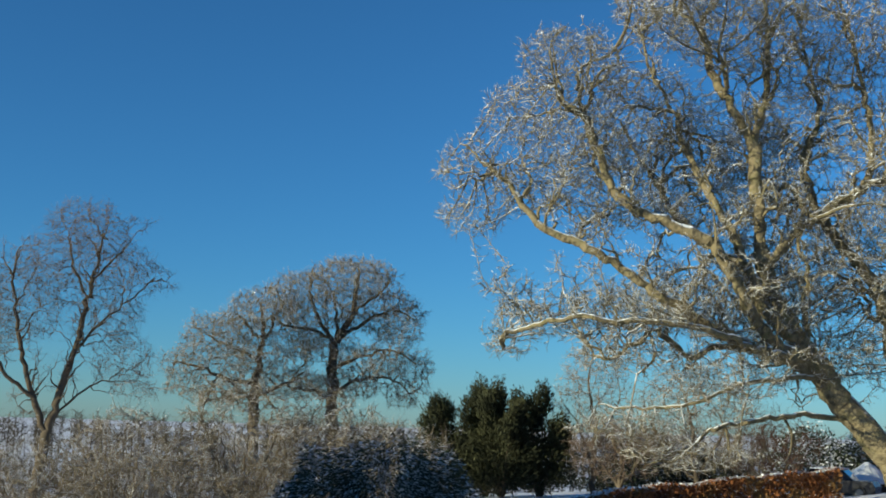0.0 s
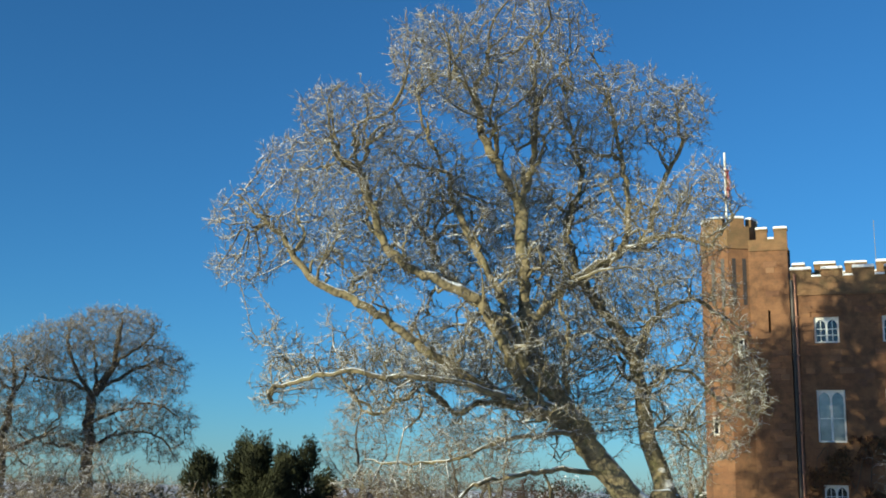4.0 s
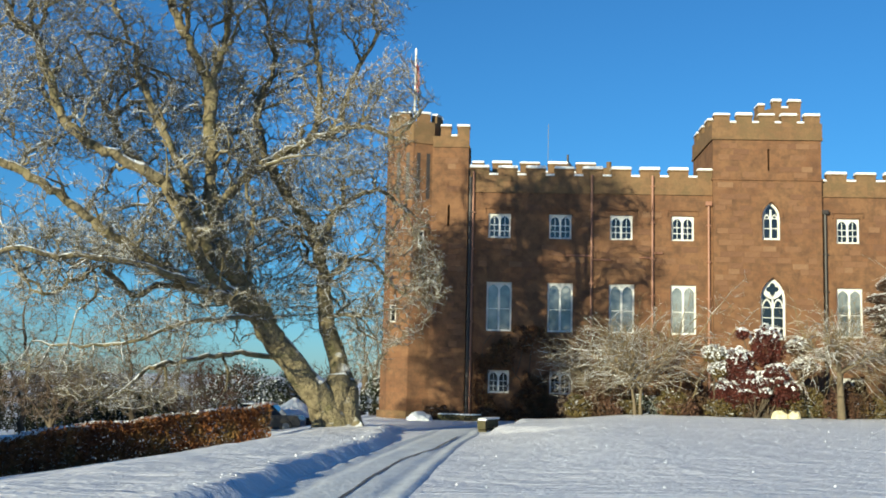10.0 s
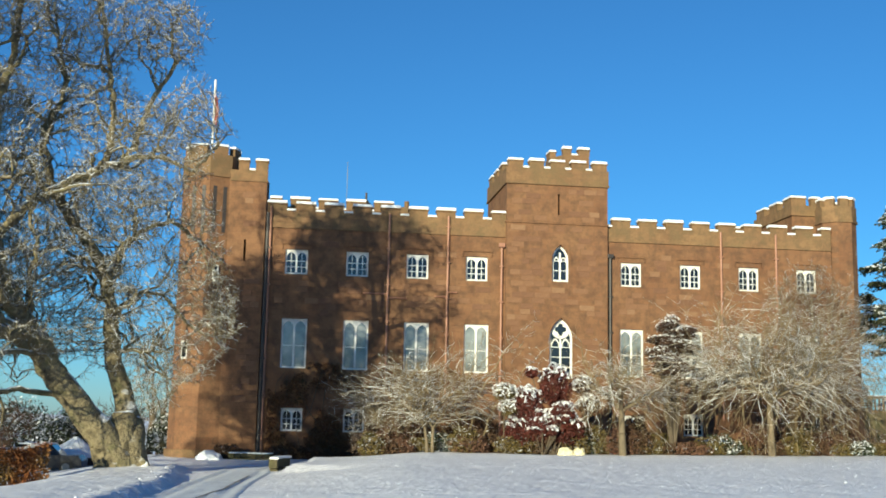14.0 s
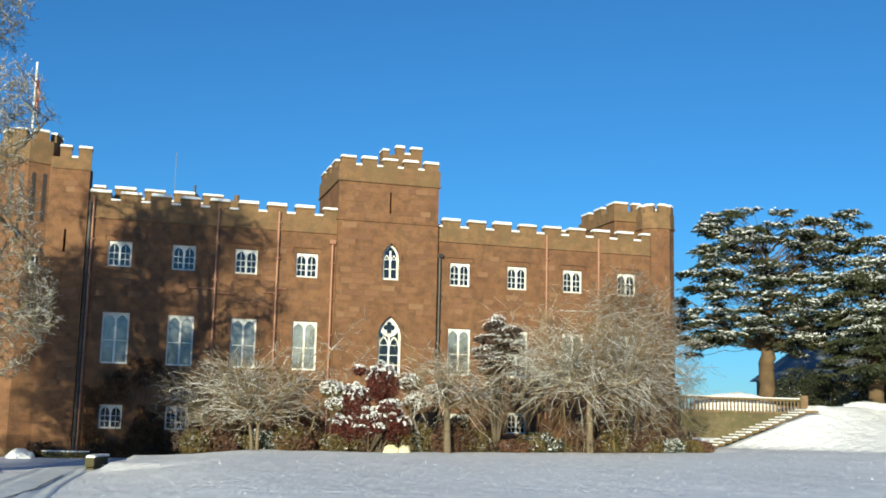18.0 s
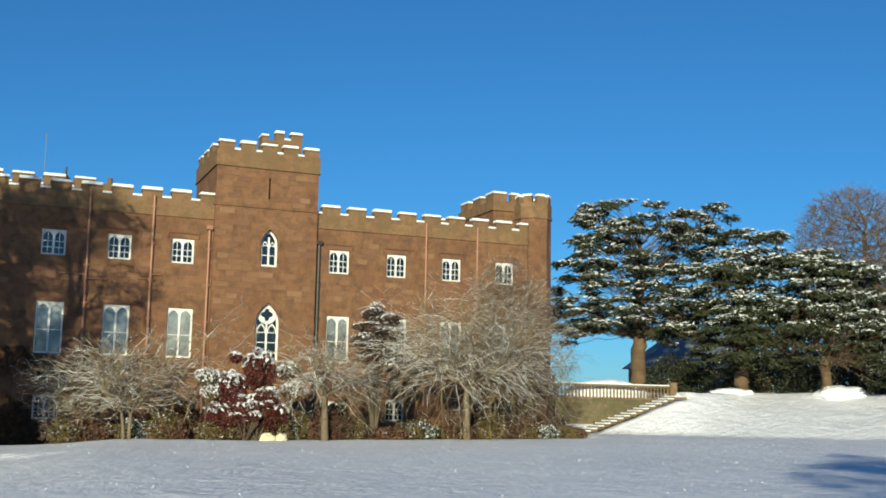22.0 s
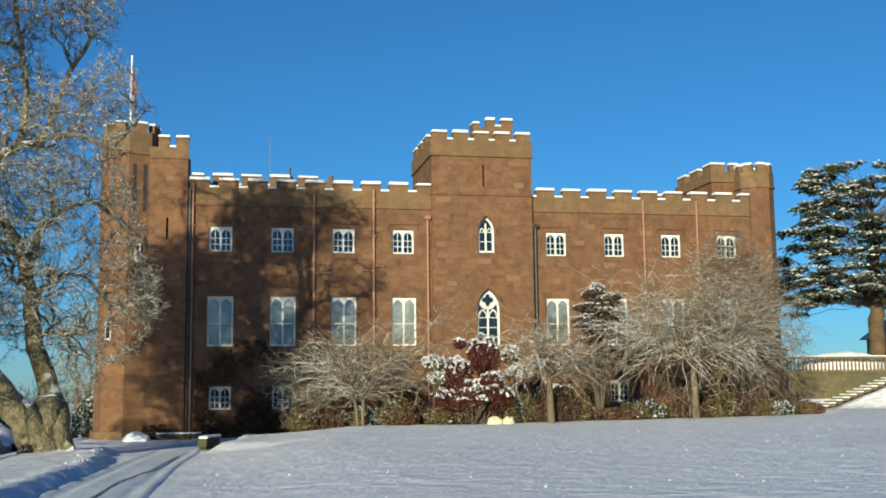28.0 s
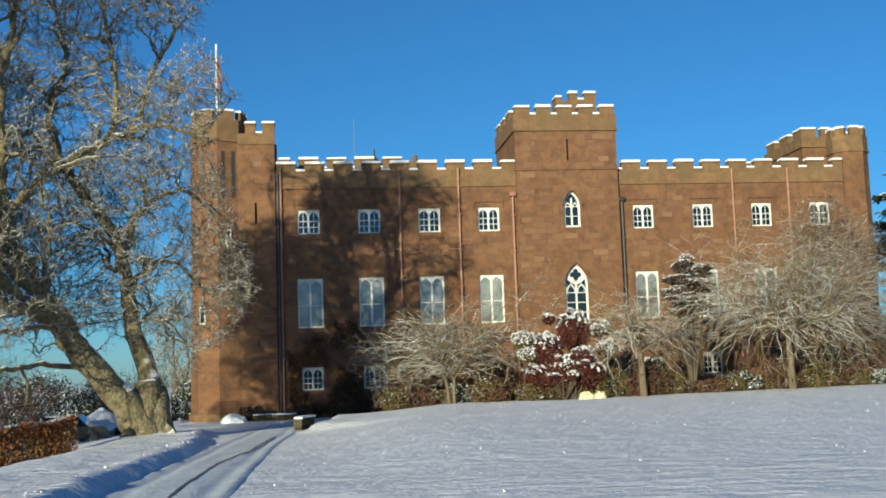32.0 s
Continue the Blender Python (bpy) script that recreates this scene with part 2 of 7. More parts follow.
M_WOODS = surface("far_woods", ((0.065, 0.054, 0.044), (0.10, 0.082, 0.064)), 0.2, 0.9, bump=0, snow=(0.95, 1.2, 0.3, 0.4))
M_TWIG_GREY = surface("grey_brown_twig", ((0.12, 0.095, 0.065), (0.21, 0.165, 0.11)), 1.0, 0.9, snow=(0.52, 0.96, 0.45, 1.6), bump=0)
M_BARK_GREY = surface("grey_bark", ((0.11, 0.085, 0.055), (0.21, 0.165, 0.11)), 1.2, 0.9, snow=(0.75, 1.05, 0.3, 2.5), bump=0.6, dist=0.04, fine=9)
M_IVY = surface("wall_creeper", ((0.10, 0.045, 0.024), (0.14, 0.066, 0.030), (0.07, 0.048, 0.022)), 1.3, 0.8, bump=0)


# ---- building blocks ----
def mesh_of(name, verts, faces, mat, smooth=False):
    me = bpy.data.meshes.new(name)
    me.from_pydata(verts, [], faces)
    me.materials.append(mat)
    if smooth:
        me.shade_smooth()
    return me


def raw_mesh(name, verts, faces, mat, smooth=False):
    """A mesh from numpy arrays: verts (n, 3), faces (m, k), all of one size."""
    me = bpy.data.meshes.new(name)
    n, k = faces.shape
    me.vertices.add(len(verts))
    me.vertices.foreach_set("co", np.ascontiguousarray(verts, dtype=np.float32).ravel())
    me.loops.add(n * k)
    me.loops.foreach_set("vertex_index", np.ascontiguousarray(faces, dtype=np.int32).ravel())
    me.polygons.add(n)
    me.polygons.foreach_set("loop_start", np.arange(0, n * k, k, dtype=np.int32))
    me.update(calc_edges=True)
    me.validate()
    me.materials.append(mat)
    if smooth:
        me.shade_smooth()
    return me


def thing(name, at, label, category, group="", kind=""):
    ob = new(name)
    ob.matrix_world = Matrix.Translation(at)
    ob.empty_display_size = 0.3
    return tagged(ob, label, category, group, kind)


def child(name, me, parent, label="", at=None):
    ob = new(name, me)
    ob.parent = parent
    if parent is not None:
        top = parent
        m = Matrix.Identity(4)
        while top is not None:
            m = top.matrix_basis @ m
            top = top.parent
        ob.matrix_basis = m.inverted() @ (Matrix.Translation(at) if at is not None else Matrix.Identity(4))
    elif at is not None:
        ob.matrix_basis = Matrix.Translation(at)
    return tagged(ob, label) if label else ob


def part(name, bm, mat, parent, label=""):
    """Links a bmesh, given in world metres, as one mesh under a thing or a part."""
    me = bpy.data.meshes.new(name)
    bmesh.ops.recalc_face_normals(bm, faces=bm.faces)
    bm.to_mesh(me)
    bm.free()
    me.materials.append(mat)
    return child(name, me, parent, label)


def box(bm, x0, x1, y0, y1, z0, z1, bevel=0.0):
    m = Matrix.Translation(((x0 + x1) / 2, (y0 + y1) / 2, (z0 + z1) / 2)) @ Matrix.Diagonal((x1 - x0, y1 - y0, z1 - z0, 1))
    got = bmesh.ops.create_cube(bm, size=1, matrix=m)
    if bevel:
        edges = list({e for v in got["verts"] for e in v.link_edges})
        bmesh.ops.bevel(bm, geom=edges, offset=bevel, segments=2, affect="EDGES", profile=0.6)
    return bm


def boxed(*a, bevel=0.0):
    return box(bmesh.new(), *a, bevel=bevel)


def prism(bm, outline, z0, z1, flip=False):
    """An upright prism over a plan outline of (x, y) points."""
    lo = [bm.verts.new((x, y, z0)) for x, y in outline]
    hi = [bm.verts.new((x, y, z1)) for x, y in outline]
    n = len(outline)
    bm.faces.new(lo[::-1])
    bm.faces.new(hi)
    for i in range(n):
        bm.faces.new((lo[i], lo[(i + 1) % n], hi[(i + 1) % n], hi[i]))
    return bm


def slab(bm, outline, y0, y1):
    """A flat piece in the wall's plane: an outline of (x, z) points, thick from y0 to y1."""
    a = [bm.verts.new((x, y0, z)) for x, z in outline]
    b = [bm.verts.new((x, y1, z)) for x, z in outline]
    n = len(outline)
    bm.faces.new(a)
    bm.faces.new(b[::-1])
    for i in range(n):
        bm.faces.new((a[i], b[i], b[(i + 1) % n], a[(i + 1) % n]))
    return bm


def pierced(bm, x0, x1, z0, z1, y0, y1, holes):
    """A wall from y0 to y1 with rectangular openings (x0, x1, z0, z1) right through it."""
    xs = sorted({x0, x1, *[h[0] for h in holes], *[h[1] for h in holes]})
    zs = sorted({z0, z1, *[h[2] for h in holes], *[h[3] for h in holes]})
    vs = {}

    def v(x, y, z):
        key = (round(x, 4), round(y, 4), round(z, 4))
        if key not in vs:
            vs[key] = bm.verts.new((x, y, z))
        return vs[key]

    def solid(i, k):
        if not (0 <= i < len(xs) - 1 and 0 <= k < len(zs) - 1):
            return False
        cx, cz = (xs[i] + xs[i + 1]) / 2, (zs[k] + zs[k + 1]) / 2
        return not any(h[0] < cx < h[1] and h[2] < cz < h[3] for h in holes)

    for i in range(len(xs) - 1):
        for k in range(len(zs) - 1):
            if not solid(i, k):
                continue
            a, b, c, d = xs[i], xs[i + 1], zs[k], zs[k + 1]
            bm.faces.new((v(a, y0, c), v(b, y0, c), v(b, y0, d), v(a, y0, d)))
            bm.faces.new((v(a, y1, d), v(b, y1, d), v(b, y1, c), v(a, y1, c)))
            if not solid(i - 1, k):
                bm.faces.new((v(a, y0, d), v(a, y1, d), v(a, y1, c), v(a, y0, c)))
            if not solid(i + 1, k):
                bm.faces.new((v(b, y0, c), v(b, y1, c), v(b, y1, d), v(b, y0, d)))
            if not solid(i, k - 1):
                bm.faces.new((v(a, y0, c), v(a, y1, c), v(b, y1, c), v(b, y0, c)))
            if not solid(i, k + 1):
                bm.faces.new((v(a, y0, d), v(b, y0, d), v(b, y1, d), v(a, y1, d)))
    return bm


def arch_line(x0, x1, z, rise, n=6):
    """The points of a pointed arch from (x0, z) up and over to (x1, z)."""
    xm = (x0 + x1) / 2
    left = [(x1 - (x1 - x0) * math.cos(a), z + rise * math.sin(a) / math.sin(math.pi / 3)) for a in (math.pi / 3 * i / n for i in range(n + 1))]
    return left + [(x0 + x1 - x, zz) for x, zz in left[-2::-1]]


def tube(bm, points, radius, sides=8):
    """A round pipe along points."""
    rings = []
    pts = [Vector(p) for p in points]
    for i, p in enumerate(pts):
        d = (pts[min(i + 1, len(pts) - 1)] - pts[max(i - 1, 0)]).normalized()
        q = d.to_track_quat("Z", "Y").to_matrix()
        rings.append([bm.verts.new(p + q @ Vector((radius * math.cos(2 * math.pi * k / sides), radius * math.sin(2 * math.pi * k / sides), 0))) for k in range(sides)])
    for a, b in zip(rings, rings[1:]):
        for k in range(sides):
            bm.faces.new((a[k], a[(k + 1) % sides], b[(k + 1) % sides], b[k]))
    bm.faces.new(rings[0][::-1])
    bm.faces.new(rings[-1])
    return bm


# ---- the lie of the land ----
def sstep(a, b, v):
    t = min(1.0, max(0.0, (v - a) / (b - a)))
    return t * t * (3 - 2 * t)


def lawn_edge(y):
    """Where the lawn's side stands, east of the drive."""
    return -1.25 + 0.012 * max(0, y - 28) + 1.6 * sstep(36, 49, y) ** 1.5


def bank_run(x, y):
    return (x - 35.2) * 0.64 + (y - 63) * 0.77


def ground_z(x, y):
    """The ground's height."""
    low = -0.40 * sstep(12, 42, y)
    far = math.hypot(x, y)
    edge = -3.15 - 0.6 * sstep(30, 44, y) + 0.22 * noise.noise((0, y * 0.5, 5))
    verge = 0.19 * sstep(edge, edge - 0.36, x) * sstep(6, 14, y) * sstep(50, 43, y) * (1 - 0.8 * sstep(-5.0, -9.0, x))
    verge += 0.05 * noise.noise((x * 0.9, y * 0.9, 9)) * sstep(edge, edge - 0.5, x) * sstep(6, 14, y) * sstep(60, 45, y)
    verge += 0.075 * math.exp(-((x - edge + 0.40) / 0.26) ** 2) * (0.7 + 0.9 * noise.noise((x * 2.4, y * 1.6, 7))) * sstep(6, 14, y) * sstep(47, 42, y)
    mound = 0.10 * math.exp(-((x + 5.6) ** 2 + (y - 40.0) ** 2) / 5.0)
    wide = 5.0 - 4.5 * sstep(39.5, 43.5, y)
    lawn_side = sstep(-0.1, wide, x - lawn_edge(y))
    lawn_top = 0.12 + 0.16 * sstep(20, 50, y) + 0.25 * sstep(10, 36, x) - 0.33 * sstep(6.0, 0.5, x - lawn_edge(y)) * sstep(34, 43, y)
    back = sstep(52.5, 50.6, y - 12.5 * sstep(29, 37, x) - 40 * sstep(41.5, 43.3, x))
    z = low + verge + mound - 0.15 * max(0, min(14, -x - 6.4)) * sstep(8, 20, y) + (lawn_top - low) * lawn_side * back * sstep(2, 10, y)
    if x > 30 and y > 20:
        s = bank_run(x, y)
        if y < 64.0 or x > 43.3:
            along = (x - 35.2) * 0.77 - (y - 63) * 0.64
            deep = 4.8 + 7.0 * sstep(5.6, 11.5, along)
            run = min(1.0, max(0.0, s / deep))
            z += (2.74 + 0.026 * (deep - 4.8)) * run * sstep(33.3, 35.5, x)
            z += 0.07 * noise.noise((x * 0.9, y * 0.6, 2)) * sstep(0, 0.5, run)
            if y > 62.4 and 34.8 < x < 43.3:
                z = 0.2
        if y >= 64.0:
            z = max(z, 2.8) if x > 31.5 else z
    z += 1.25 * sstep(-14, -21, x) * sstep(30, 40, y) * sstep(-75, -45, x)
    valley = sstep(0, 1, (-x * 0.8 + y * 0.25 - 22) / 60)
    z -= 4.0 * valley * sstep(20, 60, far) * sstep(20, -10, x)
    z += 0.035 * noise.noise((x * 0.35, y * 0.35, 0)) * sstep(5, 12, far)
    if far > 260:
        z += 9 * sstep(300, 1100, far) * (0.7 + 0.5 * noise.noise((x / 420, y / 420, 3)))
    return z


def build_ground():
    near_x = np.concatenate([np.arange(-64, -14, 1.6), np.arange(-14, 6, 0.24), np.arange(6, 34, 0.9), np.arange(34, 60, 0.6), np.arange(60, 100.1, 2.5)])
    near_y = np.concatenate([np.arange(-40, 10, 2.5), np.arange(10, 49.6, 0.42), np.arange(49.6, 66, 0.34), np.arange(66, 80, 1.2), np.arange(80, 130.1, 4)])
    out = np.array([25, 60, 120, 220, 380, 600, 900, 1300, 1900, 2600.0])
    xs = np.concatenate([-64 - out[::-1], near_x, 100 + out])
    ys = np.concatenate([-40 - out[::-1], near_y, 130 + out])
    verts = [(x, y, ground_z(x, y)) for y in ys for x in xs]
    w = len(xs)
    i, j = np.meshgrid(np.arange(w - 1), np.arange(len(ys) - 1))
    a = (j * w + i).ravel()
    faces = np.stack([a, a + 1, a + w + 1, a + w], 1)
    me = raw_mesh("ground", np.array(verts), faces, M_GROUND, True)
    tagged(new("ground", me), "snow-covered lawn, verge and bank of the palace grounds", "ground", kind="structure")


build_ground()


# ---- the castle ----
FY = 58.0  # the front's plane
castle = thing("castle", (13, 63, -0.5), "red sandstone castellated palace with snow on its battlements", "castle")


def cap_mesh(w, d, h):
    bm = boxed(-w / 2, w / 2, -d / 2, d / 2, 0, h, bevel=min(0.05, h * 0.45))
    me = bpy.data.meshes.new("snow_cap")
    bm.to_mesh(me)
    bm.free()
    me.materials.append(M_SNOW)
    return me


@functools.lru_cache(None)
def cap_shared(w, d, h):
    return cap_mesh(w, d, h)


rnd = random.Random(5)


def merlon(parent, x0, x1, y0, y1, z0, z1, snow=True):
    m = part("merlon", boxed(x0, x1, y0, y1, z0, z1 - 0.07), M_PARAPET, parent)
    part("coping", boxed(x0 - 0.04, x1 + 0.04, y0 - 0.05, y1 + 0.05, z1 - 0.07, z1, bevel=0.02), M_PARAPET, m)
    if snow:
        w, d = round(x1 - x0 + 0.04, 2), round(y1 - y0 + 0.06, 2)
        child("snow_cap", cap_shared(w, d, rnd.choice((0.12, 0.14, 0.16))), m, "", ((x0 + x1) / 2, (y0 + y1) / 2, z1))
    return m


def battlement(parent, x0, x1, y0, y1, zs, zt, centres, width):
    """A parapet along x with merlons at the centres given, snow lying on merlons and in the gaps."""
    spans = sorted((max(x0, c - width / 2), min(x1, c + width / 2)) for c in centres)
    spans = [s for s in spans if s[1] - s[0] > 0.15]
    for a, b in spans:
        merlon(parent, a, b, y0, y1, zs, zt)
    ends = [x0] + [e for s in spans for e in s] + [x1]
    for a, b in zip(ends[0::2], ends[1::2]):
        if b - a > 0.12:
            child("crenel_snow", cap_shared(round(b - a, 2), round(y1 - y0 + 0.04, 2), 0.11), parent, "", ((a + b) / 2, (y0 + y1) / 2, zs))


def gothic_window(parent, x0, x1, z0, z1, y, mat_pane, rows, name="window", label=""):
    """Two pointed lights side by side in a square white frame, with glazing bars."""
    f, d = 0.085, 0.10
    bm = bmesh.new()
    xm = (x0 + x1) / 2
    for a, b, c, e in ((x0, x0 + f, z0, z1), (x1 - f, x1, z0, z1), (x0 + f, x1 - f, z1 - f, z1), (x0 + f, x1 - f, z0, z0 + f)):
        box(bm, a, b, y, y + d, c, e)
    box(bm, xm - 0.05, xm + 0.05, y, y + d, z0 + f, z1 - f)
    win = part(name, bm, M_WHITE, parent, label)
    part("sill", boxed(x0 - 0.05, x1 + 0.05, y - 0.10, y + 0.02, z0 - 0.09, z0), M_WHITE, win)
    lights = ((x0 + f, xm - 0.05), (xm + 0.05, x1 - f))
    rise = (lights[0][1] - lights[0][0]) * 0.62
    spring = z1 - f - rise - 0.03
    for a, b in lights:
        line = arch_line(a, b, spring, rise, 5)
        half = len(line) // 2
        for side, corner in ((line[:half + 1], (a, z1 - f)), (line[half:], (b, z1 - f))):
            top = (line[half][0], z1 - f)
            bm = bmesh.new()
            slab(bm, side + ([top, corner] if side[0] == line[0] else [corner, top]), y + 0.015, y + 0.075)
            part("spandrel", bm, M_WHITE, win)
        pane = part("pane", slab(bmesh.new(), [(a, z0 + f), (b, z0 + f)] + line[::-1], y + 0.05, y + 0.06), mat_pane, win)
        for k in range(1, rows):
            zz = z0 + f + (spring + rise * 0.4 - z0 - f) * k / rows
            part("glazing_bar", boxed(a, b, y + 0.03, y + 0.05, zz - 0.016, zz + 0.016), M_WHITE, win)
        c = (a + b) / 2
        if rows > 2:
            part("glazing_bar", boxed(c - 0.014, c + 0.014, y + 0.032, y + 0.05, z0 + f, spring + rise * 0.9), M_WHITE, win)
    return win


def lancet(parent, x0, x1, z0, z1, y, rose):
    """A tall pointed window in a white frame; rose: a quatrefoil over two lights."""
    w = x1 - x0
    rise = w * 0.85
    outer = [(x0, z0), (x1, z0)] + arch_line(x0, x1, z1 - rise, rise, 7)[::-1]
    f = 0.11
    i0, i1 = x0 + f, x1 - f
    irise = rise * 0.84
    inner_line = arch_line(i0, i1, z1 - rise, irise, 7)
    bm = bmesh.new()
    line = arch_line(x0, x1, z1 - rise, rise, 7)
    for (p, q), (r, s) in zip(zip(line, line[1:]), zip(inner_line, inner_line[1:])):
        slab(bm, [p, r, s, q], y, y + 0.10)
    box(bm, x0, i0, y, y + 0.10, z0, z1 - rise)
    box(bm, i1, x1, y, y + 0.10, z0, z1 - rise)
    box(bm, i0, i1, y, y + 0.10, z0, z0 + f)
    win = part("window", bm, M_WHITE, parent, "white pointed gothic window with tracery")
    part("sill", boxed(x0 - 0.06, x1 + 0.06, y - 0.10, y + 0.02, z0 - 0.1, z0), M_WHITE, win)
    part("pane", slab(bmesh.new(), [(i0, z0 + f), (i1, z0 + f)] + inner_line[::-1], y + 0.06, y + 0.07), M_GLASS, win)
    xm = (x0 + x1) / 2
    tr = boxed(xm - 0.045, xm + 0.045, y + 0.01, y + 0.06, z0 + f, z1 - rise * (1.0 if rose else 0.45))
    part("mullion", tr, M_WHITE, win)
    spring = z1 - rise - (w * 0.32 if rose else w * 0.1)
    for a, b in ((i0, xm - 0.045), (xm + 0.045, i1)):
        tr = bmesh.new()
        l_out = arch_line(a, b, spring, (b - a) * 0.95, 5)
        l_in = arch_line(a + 0.045, b - 0.045, spring, (b - a) * 0.75, 5)
        for (p, q), (r, s) in zip(zip(l_out, l_out[1:]), zip(l_in, l_in[1:])):
            slab(tr, [p, r, s, q], y + 0.012, y + 0.058)
        part("light_arch", tr, M_WHITE, win)
    if rose:
        tr = bmesh.new()
        cz, big = z1 - rise * 0.52, w * 0.23
        n = 32
        for k in range(n):
            a0, a1 = 2 * math.pi * k / n, 2 * math.pi * (k + 1) / n
            near = [abs((a + math.pi / 4) % (math.pi / 2) - math.pi / 4) for a in (a0, a1)]
            r0, r1 = (big * 1.1 * (0.55 * math.cos(d) + math.sqrt(0.2025 - (0.55 * math.sin(d)) ** 2)) for d in near)
            o = big * 1.72
            slab(tr, [(xm + o * math.cos(a0), cz + o * math.sin(a0)), (xm + r0 * math.cos(a0), cz + r0 * math.sin(a0)),
                      (xm + r1 * math.cos(a1), cz + r1 * math.sin(a1)), (xm + o * math.cos(a1), cz + o * math.sin(a1))], y + 0.014, y + 0.056)
        part("quatrefoil", tr, M_WHITE, win)
    k = z0 + f + 0.5
    while k < spring + 0.2:
        part("glazing_bar", boxed(i0, i1, y + 0.03, y + 0.058, k - 0.018, k + 0.018), M_WHITE, win)
        k += 0.52
    # stone above the arch, up to the head of the opening
    for side in (0, 1):
        half = len(line) // 2
        pts = line[:half + 1] if side == 0 else line[half:]
        corner = (x0 if side == 0 else x1, z1 + 0.02)
        top = (xm, z1 + 0.02)
        part("arch_stone", slab(bmesh.new(), pts + ([top, corner] if side == 0 else [corner, top]), y - 0.16, y + 0.3), M_STONE, parent)
    hood = bmesh.new()
    h_in = arch_line(x0 - 0.03, x1 + 0.03, z1 - rise, rise + 0.04, 7)
    h_out = arch_line(x0 - 0.13, x1 + 0.13, z1 - rise, rise + 0.19, 7)
    for (p, q), (r, s) in zip(zip(h_out, h_out[1:]), zip(h_in, h_in[1:])):
        slab(hood, [p, r, s, q], y - 0.25, y - 0.10)
    part("hood_mould", hood, M_STONE, parent)
    return win


WALL_T = 0.5
Z0 = -0.9
up_w, lo_w = 1.16, 1.30
left_up = [-0.60 + 3.155 * k for k in range(4)]
right_up = [17.28 + 3.32 * k for k in range(4)]
ROW_UP, ROW_LOW = (9.02, 10.31), (4.18, 6.72)


def holes_for(xs):
    hs = []
    for x in xs:
        hs.append((x, x + up_w, *ROW_UP))
        hs.append((x - 0.04, x - 0.04 + lo_w, *ROW_LOW))
    return hs


base_left = [(-0.49, 0.59, 1.0, 2.16), (2.66, 3.74, 1.0, 2.16)]
base_right = [(17.45, 18.53, 1.0, 2.16), (20.72, 21.82, 1.15, 2.30)]


def wing(x0, x1, ups, base, merlons, zp):
    """One wing of the front: pierced wall, string course, battlement, windows, drip moulds."""
    wall = part("wall", pierced(bmesh.new(), x0, x1, Z0, 11.40, FY, FY + WALL_T, holes_for(ups) + base), M_STONE, castle, "reddish sandstone wing wall")
    part("string_course", boxed(x0, x1, FY - 0.07, FY + 0.3, 11.40, 11.50, bevel=0.02), M_PARAPET, castle)
    part("parapet", boxed(x0, x1, FY - 0.02, FY + 0.40, 11.50, zp - 0.38), M_PARAPET, castle)
    battlement(castle, x0, x1, FY - 0.02, FY + 0.40, zp - 0.38, zp, merlons, 1.0)
    for x in ups:
        gothic_window(castle, x, x + up_w, *ROW_UP, FY + 0.12, M_GLASS, 3, label="square white window of two pointed lights")
        hood = boxed(x - 0.22, x + up_w + 0.22, FY - 0.07, FY + 0.05, ROW_UP[1] + 0.26, ROW_UP[1] + 0.33)
        box(hood, x - 0.22, x - 0.15, FY - 0.06, FY + 0.05, ROW_UP[1] - 0.0, ROW_UP[1] + 0.26)
        box(hood, x + up_w + 0.15, x + up_w + 0.22, FY - 0.06, FY + 0.05, ROW_UP[1] - 0.0, ROW_UP[1] + 0.26)
        part("drip_mould", hood, M_STONE, castle)
        gothic_window(castle, x - 0.04, x - 0.04 + lo_w, *ROW_LOW, FY + 0.12, M_BLIND, 2, label="tall white window of two pointed lights, blinds drawn")
    for a, b, c, d in base:
        gothic_window(castle, a, b, c, d, FY + 0.12, M_GLASS, 3, label="small white basement window")
    return wall


wing(-1.62, 10.97, left_up, base_left, [0.36 + 1.48 * k for k in range(-1, 8)], 12.72)
wing(16.50, 29.3, right_up, base_right, [17.33 + 1.49 * k for k in range(0, 9)], 12.62)
part("roof", boxed(-1.6, 31.0, FY + 0.40, 69.8, 11.3, 11.55), M_LEAD, castle, "flat lead roof under snow")
part("wall", boxed(-4.6, 31.0, 69.8, 70.3, Z0, 12.4), M_STONE, castle)
part("wall", boxed(-5.0, -4.5, 60.4, 70.3, Z0, 12.4), M_STONE, castle)
part("wall", boxed(30.6, 31.05, 62.9, 70.3, Z0, 12.4), M_STONE, castle)

# low ridges added behind the parapets, coloured near-black to darken the crenels
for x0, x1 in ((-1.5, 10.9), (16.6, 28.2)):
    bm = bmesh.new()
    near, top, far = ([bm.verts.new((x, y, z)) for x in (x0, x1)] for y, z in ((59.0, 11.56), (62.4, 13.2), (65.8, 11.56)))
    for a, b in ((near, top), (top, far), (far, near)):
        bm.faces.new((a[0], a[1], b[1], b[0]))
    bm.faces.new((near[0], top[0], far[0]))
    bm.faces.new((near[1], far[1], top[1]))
    part("slate_roof", bm, M_CRENEL_DARK, castle, "near-black ridge added behind the parapet to darken its gaps")

# the higher block behind the west wing
part("rear_block", boxed(-1.7, 5.62, 66.0, 69.6, 11.3, 14.0), M_PARAPET, castle)
battlement(castle, -1.7, 5.62, 65.95, 66.4, 14.0, 14.53, [-1.6 + 1.66 * k for k in range(5)], 1.15)

